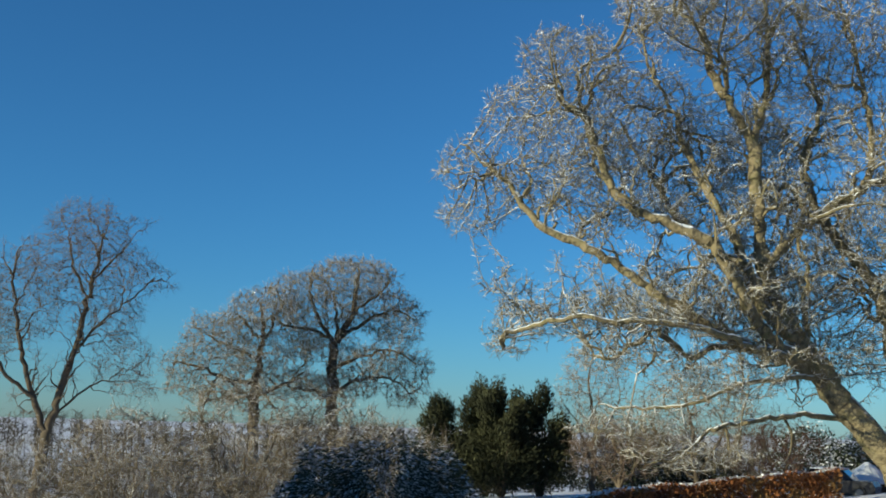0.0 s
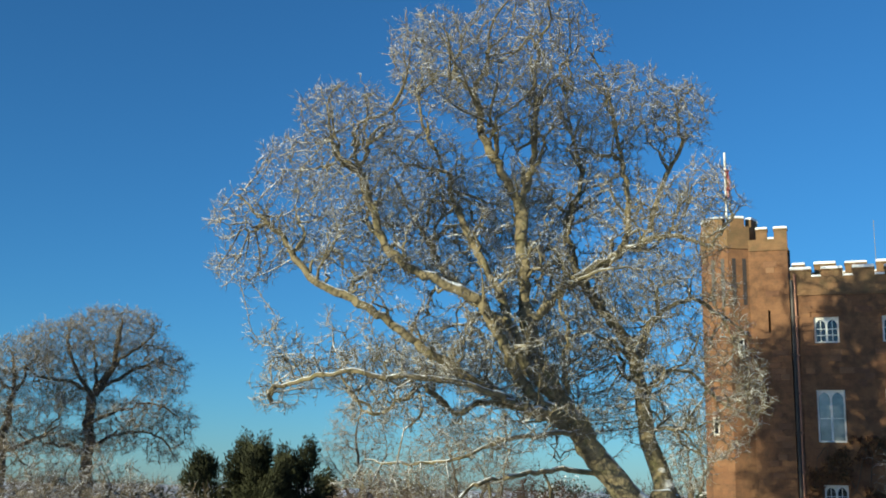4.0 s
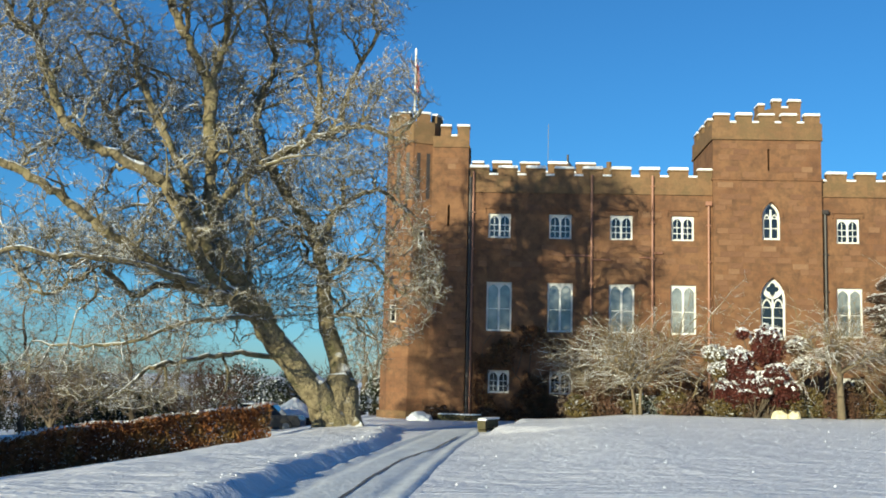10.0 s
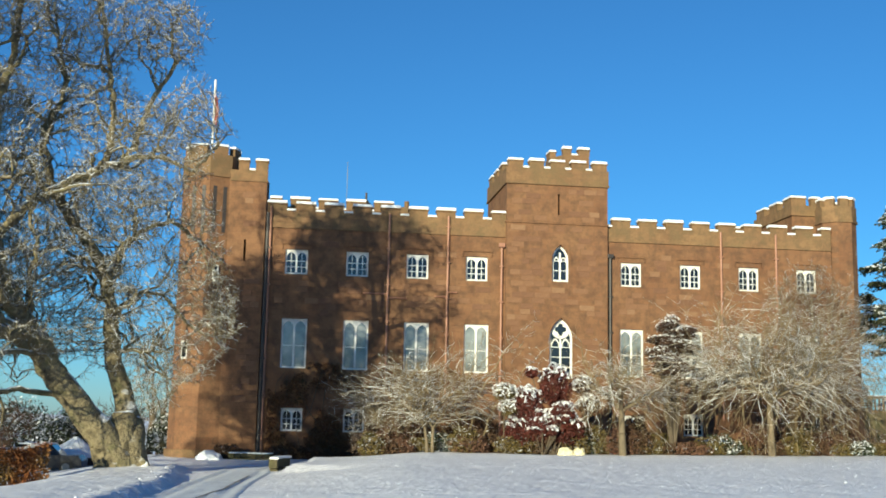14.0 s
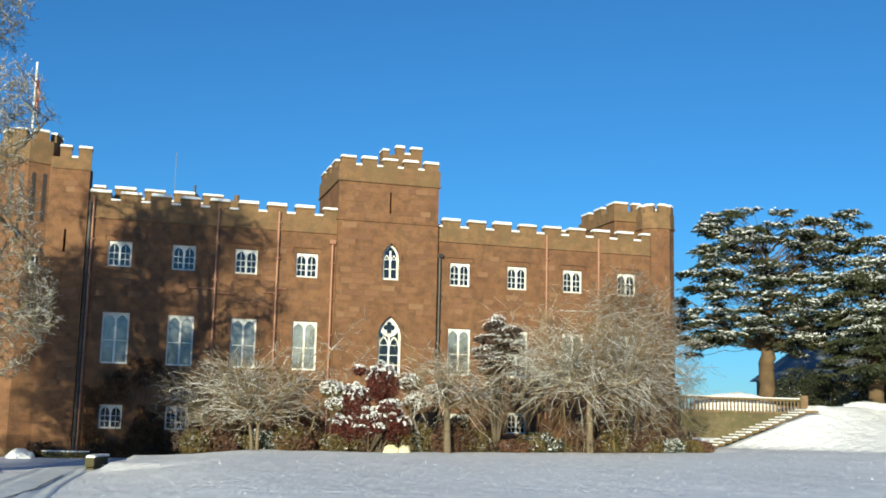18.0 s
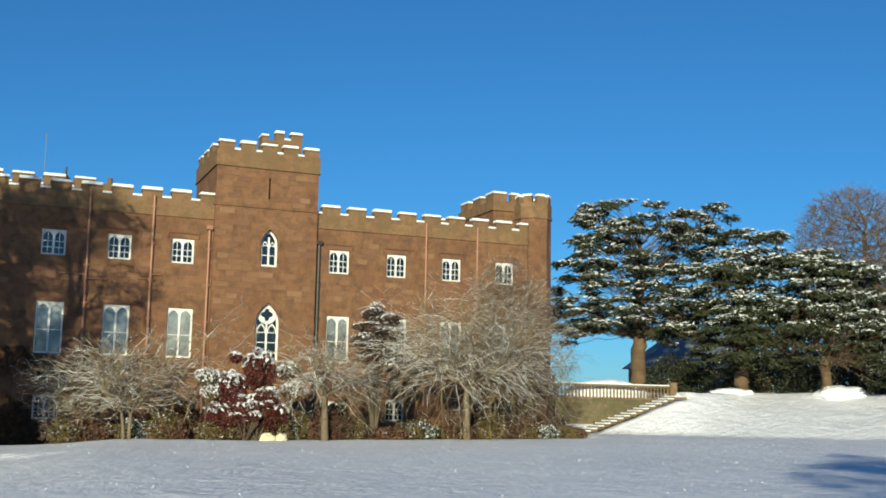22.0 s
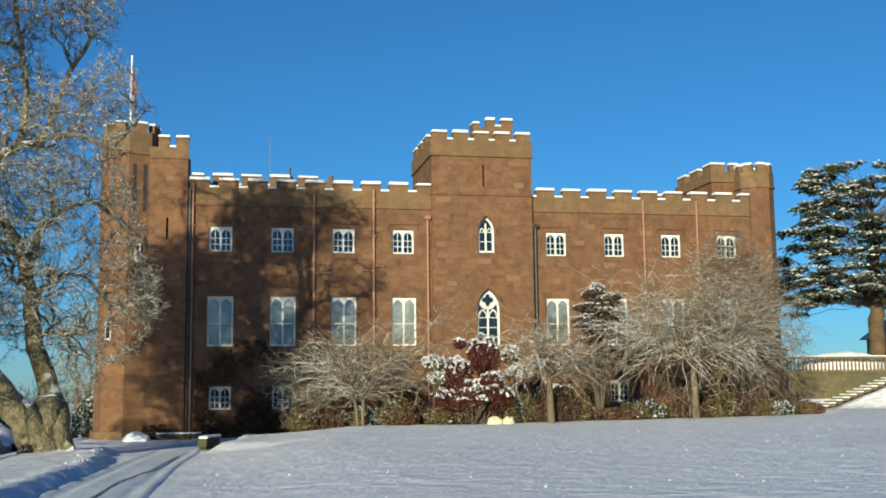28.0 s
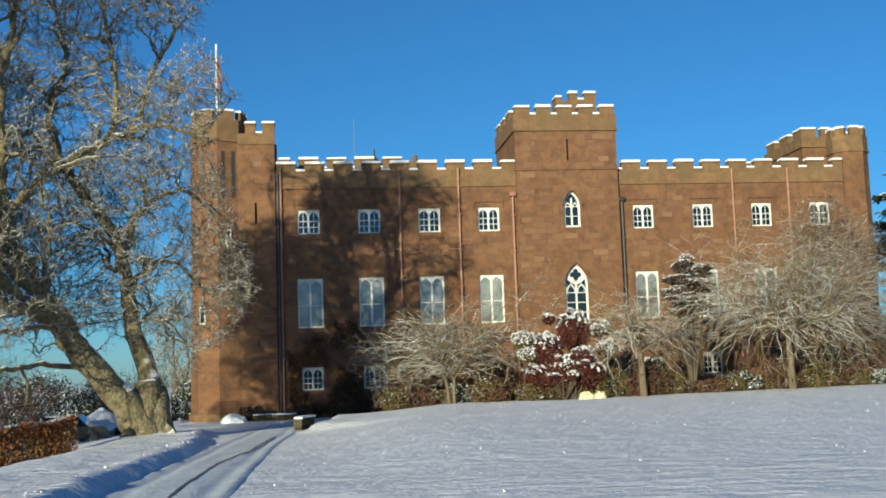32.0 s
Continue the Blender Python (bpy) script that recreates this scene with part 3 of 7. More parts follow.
# middle tower
TX0, TX1, TY0, TY1 = 10.97, 16.50, FY - 0.22, 63.7
part("tower", pierced(bmesh.new(), TX0, TX1, Z0, 14.32, TY0, TY0 + 0.6, [(13.47, 14.38, 9.12, 11.08), (13.35, 14.61, 4.0, 7.17), (13.76, 13.87, 12.72, 13.86)]), M_STONE, castle, "square middle tower with slit and pointed windows")
for a, b, c, d in ((TX0, TX0 + 0.5, TY0 + 0.6, TY1), (TX1 - 0.5, TX1, TY0 + 0.6, TY1), (TX0 + 0.5, TX1 - 0.5, TY1 - 0.5, TY1)):
    part("tower_side", boxed(a, b, c, d, Z0, 14.32), M_STONE, castle)
part("string_course", boxed(TX0 - 0.06, TX1 + 0.06, TY0 - 0.07, TY1 + 0.05, 12.20, 12.30, bevel=0.02), M_STONE, castle)
part("corbel_course", boxed(TX0 - 0.09, TX1 + 0.09, TY0 - 0.10, TY1 + 0.09, 14.32, 14.44, bevel=0.03), M_PARAPET, castle)
for a, b, c, d in ((TX0 - 0.05, TX1 + 0.05, TY0 - 0.06, TY0 + 0.34), (TX0 - 0.05, TX0 + 0.35, TY0 + 0.34, TY1 + 0.05), (TX1 - 0.35, TX1 + 0.05, TY0 + 0.34, TY1 + 0.05), (TX0 + 0.35, TX1 - 0.35, TY1 - 0.35, TY1 + 0.05)):
    part("parapet", boxed(a, b, c, d, 14.44, 15.22), M_PARAPET, castle)
battlement(castle, TX0 - 0.05, TX1 + 0.05, TY0 - 0.06, TY0 + 0.34, 15.22, 15.62, [11.43, 12.58, 13.73, 14.88, 16.05], 0.80)
for k in range(3):
    for xx in (TX0 - 0.05, TX1 - 0.35):
        merlon(castle, xx, xx + 0.4, TY0 + 1.15 + 1.6 * k, TY0 + 2.15 + 1.6 * k, 15.22, 15.62)
part("tower_roof", boxed(TX0 + 0.3, TX1 - 0.3, TY0 + 0.3, TY1 - 0.3, 14.3, 14.5), M_LEAD, castle)
part("stair_turret", prism(bmesh.new(), [(14.40, 63.7), (14.40, 62.6), (15.0, 61.6), (16.50, 61.6), (16.50, 63.7)], 14.5, 17.0), M_PARAPET, castle)
for a, b in ((14.95, 15.45), (15.85, 16.52)):
    merlon(castle, a, b, 61.58, 61.95, 17.0, 17.36)
merlon(castle, 14.38, 14.75, 62.5, 63.4, 17.0, 17.36)
child("crenel_snow", cap_shared(0.4, 0.4, 0.11), castle, "", (15.65, 61.8, 17.0))
lancet(castle, 13.47, 14.38, 9.12, 11.06, TY0 + 0.16, False)
lancet(castle, 13.35, 14.61, 4.0, 7.15, TY0 + 0.16, True)


def octagon(cx, cy, w, turn=0.0):
    r = w / 2 / math.cos(math.pi / 8)
    return [(cx + r * math.cos(math.pi / 8 + turn + math.pi / 4 * k), cy + r * math.sin(math.pi / 8 + turn + math.pi / 4 * k)) for k in range(8)]


def turret(cx, cy, w, zt, zstring, plinth, turn=0.0):
    """An eight-sided corner turret with its own battlement."""
    part("turret", prism(bmesh.new(), octagon(cx, cy, w, turn), Z0, zstring), M_STONE, castle, "eight-sided corner turret of red sandstone")
    part("plinth", prism(bmesh.new(), octagon(cx, cy, w + 0.14, turn), Z0, plinth), M_STONE, castle)
    part("base_course", prism(bmesh.new(), octagon(cx, cy, w + 0.4, turn), Z0, 0.0), M_PARAPET, castle)
    part("string_course", prism(bmesh.new(), octagon(cx, cy, w + 0.16, turn), zstring, zstring + 0.12), M_PARAPET, castle)
    part("parapet", prism(bmesh.new(), octagon(cx, cy, w + 0.06, turn), zstring + 0.12, zt - 0.42), M_PARAPET, castle)
    rim = octagon(cx, cy, w + 0.02, turn)
    for k in range(8):
        (ax, ay), (bx, by) = rim[k], rim[(k + 1) % 8]
        m = Matrix.Translation(((ax + bx) / 2, (ay + by) / 2, 0)) @ Matrix.Rotation(math.atan2(by - ay, bx - ax), 4, "Z")
        ln = math.hypot(bx - ax, by - ay)
        bm = boxed(-ln * 0.30, ln * 0.30, -0.02, 0.30, zt - 0.42, zt, bevel=0.015)
        bm.transform(m)
        mer = part("merlon", bm, M_PARAPET, castle)
        bm = boxed(-ln * 0.31, ln * 0.31, -0.05, 0.32, zt, zt + 0.13, bevel=0.05)
        bm.transform(m)
        part("snow_cap", bm, M_SNOW, mer)


# west corner: eight-sided turret against a square tower
turret(-4.6, 59.0, 2.75, 15.5, 13.9, 2.7, math.pi / 8)
# dark strips laid on the faces for the shade inside recessed loops
for k in (5.5, 6.5):
    a = math.pi / 4 * k
    for off in (-0.27, 0.27):
        m = Matrix.Translation((-4.6, 59.0, 0)) @ Matrix.Rotation(a + math.pi / 2, 4, "Z")
        bm = boxed(off - 0.10, off + 0.10, -2.75 / 2 - 0.012, -2.75 / 2 + 0.05, 11.0, 13.4)
        bm.transform(m)
        part("blind_loop", bm, M_PIPE_DARK, castle, "dark strip for the shade in a narrow blind loop")
part("square_tower", pierced(bmesh.new(), -3.6, -1.70, Z0, 13.75, FY - 0.12, FY + 0.4, [(-2.75, -2.64, 9.6, 10.7)]), M_STONE, castle, "square corner tower in the shade of a tree")
part("square_tower_side", boxed(-2.2, -1.70, FY + 0.4, 62.0, Z0, 13.75), M_STONE, castle)
part("square_tower_back", boxed(-4.5, -1.70, 62.0, 62.5, Z0, 14.6), M_STONE, castle)
part("square_tower_roof", boxed(-4.4, -1.9, FY + 0.3, 62.1, 13.5, 13.8), M_LEAD, castle)
part("string_course", boxed(-3.6, -1.64, FY - 0.18, FY + 0.3, 13.75, 13.85, bevel=0.02), M_PARAPET, castle)
part("parapet", boxed(-3.6, -1.68, FY - 0.14, FY + 0.26, 13.85, 14.35), M_PARAPET, castle)
battlement(castle, -3.2, -1.68, FY - 0.14, FY + 0.26, 14.35, 14.88, [-2.97, -2.0], 0.64)
for z0, z1, off in ((8.4, 9.3, 0.50), (4.5, 5.4, -0.85)):
    x = -4.6 + off
    y = 57.51 + 0.414 * abs(off)
    win = part("window", boxed(x - 0.15, x + 0.15, y - 0.07, y + 0.1, z0, z1, bevel=0.02), M_WHITE, castle, "narrow white turret window")
    part("pane", boxed(x - 0.09, x + 0.09, y - 0.085, y - 0.05, z0 + 0.08, z1 - 0.08), M_GLASS, win)

# east corner
turret(30.15, 59.0, 2.0, 14.44, 13.1, 2.7)
part("square_tower", boxed(28.3, 30.9, 60.6, 65.9, 11.3, 13.85), M_STONE, castle, "square tower behind the east turret")
part("corbel_course", boxed(28.2, 30.95, 60.5, 66.0, 13.85, 13.95, bevel=0.02), M_PARAPET, castle)
part("parapet", boxed(28.26, 30.94, 60.56, 65.94, 13.95, 14.48), M_PARAPET, castle)
for k in range(3):
    merlon(castle, 28.26, 28.6, 60.56 + 1.9 * k, 61.7 + 1.9 * k, 14.48, 14.92)
    merlon(castle, 28.62 + 0.85 * k, 29.15 + 0.85 * k, 60.56, 60.9, 14.48, 14.92)
part("chimney", boxed(26.3, 27.9, 64.5, 65.4, 11.5, 13.7, bevel=0.05), M_PARAPET, castle)
part("snow_cap", boxed(26.3, 27.9, 64.5, 65.4, 13.7, 13.82, bevel=0.04), M_SNOW, castle)

# rainwater pipes; the dark ones also stand in for the shadowed recess beside each tower
def downpipe(x, zt, zb, r=0.06, mat=M_PIPE, hopper=True):
    p = part("downpipe", tube(bmesh.new(), [(x, FY - 0.10, zb), (x, FY - 0.10, zt)], r), mat, castle)
    if hopper:
        part("hopper_head", boxed(x - 0.16, x + 0.16, FY - 0.24, FY - 0.002, zt, zt + 0.22, bevel=0.03), mat, p)
    z = zb + 1.2
    while z < zt - 0.5:
        part("pipe_bracket", boxed(x - r - 0.05, x + r + 0.05, FY - 0.10 - r - 0.01, FY - 0.002, z, z + 0.06), mat, p)
        z += 1.9
    return p


for x, zt, zb in ((-1.42, 12.5, -0.4), (4.75, 12.4, 3.6), (7.88, 12.4, 3.0), (10.76, 10.85, 1.0), (22.9, 12.2, 2.0), (26.05, 12.2, 2.0)):
    downpipe(x, zt, zb, hopper=x == 10.76)
# dark pipes that fill in for the recess shadow
downpipe(16.68, 10.5, -0.4, 0.075, M_PIPE_DARK)
downpipe(-1.56, 12.2, -0.4, 0.10, M_PIPE_DARK, False)
for x0, x1, z in ((3.45, 4.75, 8.15), (4.75, 5.75, 7.95), (7.2, 7.88, 8.1), (7.88, 8.4, 8.35)):
    part("branch_pipe", tube(bmesh.new(), [(x0, FY - 0.08, z), (x1, FY - 0.08, z)], 0.045), M_PIPE, castle)

# cupola, chimney and mast on the roof
cupola = part("cupola", prism(bmesh.new(), octagon(4.3, 71.6, 0.9), 12.4, 15.2), M_PARAPET, castle)
bm = bmesh.new()
bmesh.ops.create_cone(bm, cap_ends=True, segments=8, radius1=0.60, radius2=0.06, depth=0.6, matrix=Matrix.Translation((4.3, 71.6, 15.5)))
part("cupola_roof", bm, M_PIPE_DARK, cupola)
part("finial", tube(bmesh.new(), [(4.3, 71.6, 15.75), (4.3, 71.6, 16.25)], 0.07), M_PIPE_DARK, cupola)
part("chimney", boxed(6.3, 7.9, 70.6, 71.6, 12.0, 15.25, bevel=0.05), M_PARAPET, castle)
part("chimney_pot", tube(bmesh.new(), [(6.9, 71.1, 15.2), (6.9, 71.1, 15.7)], 0.16), M_PARAPET, castle)
part("mast", tube(bmesh.new(), [(3.0, 70.9, 12.0), (3.0, 70.9, 18.1)], 0.02, 5), M_LEAD, castle)

flagpole = thing("flagpole", (-4.75, 60.6, 13.8), "white flagpole with a slack red flag on the turret roof", "flagpole")
part("turret_deck", prism(bmesh.new(), octagon(-4.45, 59.0, 2.3), 13.9, 14.5), M_LEAD, castle)
part("pole", tube(bmesh.new(), [(-4.75, 59.6, 14.4), (-4.75, 59.6, 19.62)], 0.055, 8), M_WHITE, flagpole)
M_FLAG = surface("red_flag", ((0.35, 0.05, 0.05), (0.55, 0.10, 0.08)), 3.0, 0.7)
bm = bmesh.new()
rows = []
for i in range(9):
    z = 18.75 - 1.5 * i / 8
    rows.append([bm.verts.new((-4.74 + 0.05 * j + 0.03 * math.sin(i * 0.9 + j), 59.6 - 0.07 * math.sin(j * 1.6 + i * 0.5), z - 0.05 * j)) for j in range(5)])
for a, b in zip(rows, rows[1:]):
    for j in range(4):
        bm.faces.new((a[j], a[j + 1], b[j + 1], b[j]))
part("flag", bm, M_FLAG, flagpole, "limp red flag")


# ---- trees ----
def frusta(p0, p1, r0, r1, d0, d1, sides):
    """Tapered tubes, one per row; d0, d1: the directions across which their ends are cut."""
    a = np.arange(sides) * 2 * np.pi / sides

    def ring(p, r, d, u):
        w = np.cross(d, u)
        return p[:, None] + r[:, None, None] * (u[:, None] * np.cos(a)[None, :, None] + w[:, None] * np.sin(a)[None, :, None])
    n = len(p0)
    ref = np.where(np.abs(d0[:, 2:3]) < 0.9, np.array([[0, 0, 1.0]]), np.array([[1.0, 0, 0]]))
    u0 = unit(np.cross(d0, ref))
    u1 = unit(u0 - d1 * np.sum(u0 * d1, axis=1, keepdims=True))
    v = np.concatenate([ring(p0, r0, d0, u0), ring(p1, r1, d1, u1)], 1).reshape(-1, 3)
    k = np.arange(sides)
    f = np.stack([k, (k + 1) % sides, (k + 1) % sides + sides, k + sides], 1)[::-1]
    faces = (np.arange(n)[:, None, None] * 2 * sides + f[None]).reshape(-1, 4)
    return v, faces


def spikes(p0, p1, r0, d):
    """Three-sided pointed tips, one per row."""
    ref = np.where(np.abs(d[:, 2:3]) < 0.9, np.array([[0, 0, 1.0]]), np.array([[1.0, 0, 0]]))
    u = unit(np.cross(d, ref))
    w = np.cross(d, u)
    a = np.arange(3) * 2 * np.pi / 3
    ring = p0[:, None] + r0[:, None, None] * (u[:, None] * np.cos(a)[None, :, None] + w[:, None] * np.sin(a)[None, :, None])
    v = np.concatenate([ring, p1[:, None]], 1).reshape(-1, 3)
    f = np.array([(1, 0, 3), (2, 1, 3), (0, 2, 3)])
    return v, (np.arange(len(p0))[:, None, None] * 4 + f[None]).reshape(-1, 3)


def unit(v):
    return v / (np.linalg.norm(v, axis=-1, keepdims=True) + 1e-9)


def join(blocks):
    vs, fs, n = [], [], 0
    mixed_kinds = len({f.shape[1] for _, f in blocks}) > 1
    for v, f in blocks:
        if mixed_kinds and f.shape[1] == 4:
            f = np.concatenate([f[:, (0, 1, 2)], f[:, (0, 2, 3)]])
        vs.append(v)
        fs.append(f + n)
        n += len(v)
    return np.concatenate(vs), np.concatenate(fs)


def spray(p, d, count, length, rng, r0=0.012, r1=0.004, spread=0.8, bends=2, droop=0.0):
    """Twigs in tufts: count of them from every point p, set out about the direction d, each of several bent lengths."""
    n = len(p)
    q = np.repeat(p, count, 0)
    dd = unit(np.repeat(d, count, 0) + spread * rng.normal(size=(n * count, 3)))
    ln = length * (0.5 + rng.random(n * count))
    blocks = []
    for b in range(bends):
        d2 = unit(dd + 0.55 * rng.normal(size=dd.shape) + np.array([0, 0, -droop]))
        e = q + d2 * (ln / bends)[:, None]
        ra = r0 + (r1 - r0) * b / bends
        rb = r0 + (r1 - r0) * (b + 1) / bends
        blocks.append(spikes(q, e, np.full(len(q), ra), d2) if b == bends - 1 else frusta(q, e, np.full(len(q), ra), np.full(len(q), rb), d2, d2, 3))
        if b == bends - 2:
            side = unit(d2 + 0.9 * rng.normal(size=d2.shape))
            blocks.append(spikes(e, e + side * (ln * 0.4)[:, None], np.full(len(q), rb), side))
        q, dd = e, d2
    return join(blocks)


def in_ellipsoids(shells, n, rng):
    """n points in ellipsoids (x, y, z, rx, ry, rz), by volume, denser near their skins."""
    vol = np.array([s[3] * s[4] * s[5] for s in shells]) ** 0.85
    out = []
    for s, k in zip(shells, np.round(n * vol / vol.sum()).astype(int)):
        u = unit(rng.normal(size=(k, 3))) * (rng.random((k, 1)) ** 0.24)
        out.append(u * np.array(s[3:]) + np.array(s[:3]))
    return np.concatenate(out)


def grow(limbs, shells, n, seed, girth=(), step=0.35, reach=2.4, kill=0.55, rounds=90, wander=0.28):
    """A branching skeleton: given limbs are laid first, then shoots grow towards points spread through the crown."""
    rng = np.random.default_rng(seed)
    pos, par, least = [], [], []
    for li, limb in enumerate(limbs):
        g0, g1 = girth[li] if li < len(girth) else (0, 0)
        pts = np.array(limb, float)
        if pos:
            dist = np.linalg.norm(np.array(pos) - pts[0], axis=1)
            last = int(dist.argmin())
        else:
            pos.append(pts[0])
            par.append(-1)
            least.append(g0)
            last = 0
        m = len(pts)
        for a in range(m - 1):
            p0, p1, p2, p3 = pts[max(a - 1, 0)], pts[a], pts[a + 1], pts[min(a + 2, m - 1)]
            k = max(2, int(np.linalg.norm(p2 - p1) / step))
            for i in range(1, k + 1):
                t = i / k
                q = 0.5 * ((2 * p1) + (p2 - p0) * t + (2 * p0 - 5 * p1 + 4 * p2 - p3) * t * t + (3 * p1 - p0 - 3 * p2 + p3) * t ** 3)
                pos.append(q + rng.normal(size=3) * step * 0.17)
                par.append(last)
                least.append(g0 + (g1 - g0) * (a + t) / (m - 1))
                last = len(pos) - 1
    aim = in_ellipsoids(shells, n, rng)
    alive = np.ones(len(aim), bool)
    first = 0
    best = np.full(len(aim), 1e9)
    who = np.full(len(aim), -1)
    for _ in range(rounds):
        fresh = np.array(pos[first:])
        if len(fresh) == 0:
            break
        kd = kdtree.KDTree(len(fresh))
        for i, p in enumerate(fresh):
            kd.insert(p, i)
        kd.balance()
        for i in np.nonzero(alive)[0]:
            _, j, dd = kd.find(aim[i])
            if dd < best[i]:
                best[i], who[i] = dd, first + j
        first = len(pos)
        alive &= best > kill
        use = alive & (best < reach)
        if not use.any():
            use = alive & (best < reach * 2.5)
            if not use.any():
                break
        pull = {}
        for i in np.nonzero(use)[0]:
            w = who[i]
            d = (aim[i] - pos[w]) / best[i]
            pull[w] = pull.get(w, 0) + d
        for w, d in pull.items():
            d = d + rng.normal(size=3) * wander
            pos.append(pos[w] + step * d / (np.linalg.norm(d) + 1e-9))
            par.append(w)
            least.append(0)
    return np.array(pos), np.array(par), np.array(least), rng


def thicken(pos, par, tip, power):
    """Radii by the pipe rule: a parent carries all of its children."""
    n = len(pos)
    load = np.zeros(n)
    for i in range(n - 1, 0, -1):
        if load[i] == 0:
            load[i] = tip ** power
        load[par[i]] += load[i]
    return load ** (1 / power)


def tree_meshes(pos, par, least, rng, base_r, tip=0.010, power=2.25, twigs=4, twig_len=0.55, twig_r=0.011, mats=(None, None), split=0.035, droop=0.0, flare=1.5, twig_from=0.03, spread=0.8, bends=2):
    r = thicken(pos, par, tip, power)
    r *= np.where(r > split, (base_r / r[0]) ** ((np.log(np.maximum(r, 1e-6) / split)).clip(0) / math.log(max(r[0] / split, 1.01))), 1)
    r = np.maximum(r, least)
    n = len(pos)
    d = np.zeros((n, 3))
    d[1:] = unit(pos[1:] - pos[par[1:]])
    d[0] = d[1] if n > 1 else (0, 0, 1)
    main = np.full(n, -1)
    for i in range(1, n):
        p = par[i]
        if main[p] < 0 or r[i] > r[main[p]]:
            main[p] = i
    idx = np.arange(1, n)
    p = par[idx]
    is_main = main[p] == idx
    r0 = np.where(is_main, r[p], np.minimum(r[p], r[idx] * 1.25))
    d0 = np.where(is_main[:, None], d[p], d[idx])
    r1 = r[idx]
    height = pos[idx][:, 2] - pos[0][2]
    swell0 = 1 + (flare - 1) * np.clip(1 - (pos[p][:, 2] - pos[0][2]) / 1.5, 0, 1) ** 2 * (r[p] > base_r * 0.3)
    swell1 = 1 + (flare - 1) * np.clip(1 - height / 1.5, 0, 1) ** 2 * (r1 > base_r * 0.3)
    out = {}
    for name, lo, hi, sides in (("limb", 0.12, 9, 16), ("bough", split, 0.12, 6), ("fine", 0, split, 3)):
        s = (r1 >= lo) & (r1 < hi)
        if s.any():
            out[name] = frusta(pos[p][s], pos[idx][s], (r0 * swell0)[s], (r1 * swell1)[s], d0[s], d[idx][s], sides)
    if "limb" in out:
        v, f = out["limb"]
        k = 0.07 if base_r > 0.4 else 0.025
        v += np.array([k * noise.noise_vector((p[0] * 2.6, p[1] * 2.6, p[2] * 0.9)) + 0.5 * k * noise.noise_vector((p[0] * 6, p[1] * 6, p[2] * 2)) for p in v])
    thin = idx[(r1 < twig_from)]
    tw = spray(pos[thin], d[thin], twigs, twig_len, rng, twig_r, twig_r * 0.45, spread, bends, droop) if twigs and len(thin) else None
    wood = [out[k] for k in ("limb", "bough") if k in out]
    fine = ([out["fine"]] if "fine" in out else []) + ([tw] if tw else [])
    if not wood:
        wood, fine = fine[:1], fine[1:]
    a = raw_mesh("trunk", *join(wood), mats[0], True)
    b = raw_mesh("crown", *join(fine), mats[1]) if fine else None
    return a, b


def tree(name, label, limbs, shells, n, seed, base_r, mats, category="tree", group="", **kw):
    g = {k: kw.pop(k) for k in ("step", "reach", "kill", "rounds", "wander", "girth") if k in kw}
    pos, par, least, rng = grow(limbs, shells, n, seed, **g)
    a, b = tree_meshes(pos, par, least, rng, base_r, mats=mats, **kw)
    t = thing(name, limbs[0][0], label, category, group)
    child("trunk", a, t)
    if b:
        child("crown", b, t)
    return t


def offshoots(limbs, girth, every, length, seed, up=0.35, skip=(), clear=-99):
    """Crooked side branches set along limbs, turning outwards and up; each with its own girth."""
    rng = np.random.default_rng(seed)
    shoots, sizes = [], []
    for li, limb in enumerate(limbs):
        if li in skip:
            continue
        pts = np.array(limb, float)
        for a, b in zip(pts[:-1], pts[1:]):
            run = np.linalg.norm(b - a)
            for _ in range(int(run / every + rng.random())):
                p = a + (b - a) * rng.random()
                if p[2] < clear:
                    continue
                out = np.cross(b - a, rng.normal(size=3))
                d = out / np.linalg.norm(out) + 0.7 * (b - a) / run + np.array([0, 0, up])
                line = [tuple(p)]
                n = 4
                ln = length * (0.5 + 0.8 * rng.random())
                for _k in range(n):
                    d = d / np.linalg.norm(d) + 0.45 * rng.normal(size=3) + np.array([0, 0, 0.5 * up])
                    p = p + d / np.linalg.norm(d) * ln / n
                    line.append(tuple(p))
                shoots.append(line)
                g = girth[li][0] + (girth[li][1] - girth[li][0]) * 0.5
                sizes.append((min(0.075, 0.45 * g + 0.01), 0.016))
    return shoots, sizes


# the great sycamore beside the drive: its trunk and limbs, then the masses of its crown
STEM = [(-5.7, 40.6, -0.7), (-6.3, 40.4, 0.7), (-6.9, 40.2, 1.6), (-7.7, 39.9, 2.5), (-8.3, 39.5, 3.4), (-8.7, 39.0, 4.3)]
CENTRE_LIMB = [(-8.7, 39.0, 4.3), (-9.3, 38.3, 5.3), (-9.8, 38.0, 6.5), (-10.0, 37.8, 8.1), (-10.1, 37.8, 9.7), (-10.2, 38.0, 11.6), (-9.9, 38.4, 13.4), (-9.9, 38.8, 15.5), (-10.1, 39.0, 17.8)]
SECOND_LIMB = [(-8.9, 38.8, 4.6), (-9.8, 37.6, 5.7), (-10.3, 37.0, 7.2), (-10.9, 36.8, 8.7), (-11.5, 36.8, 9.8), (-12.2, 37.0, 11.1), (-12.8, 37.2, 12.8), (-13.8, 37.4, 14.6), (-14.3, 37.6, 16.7)]
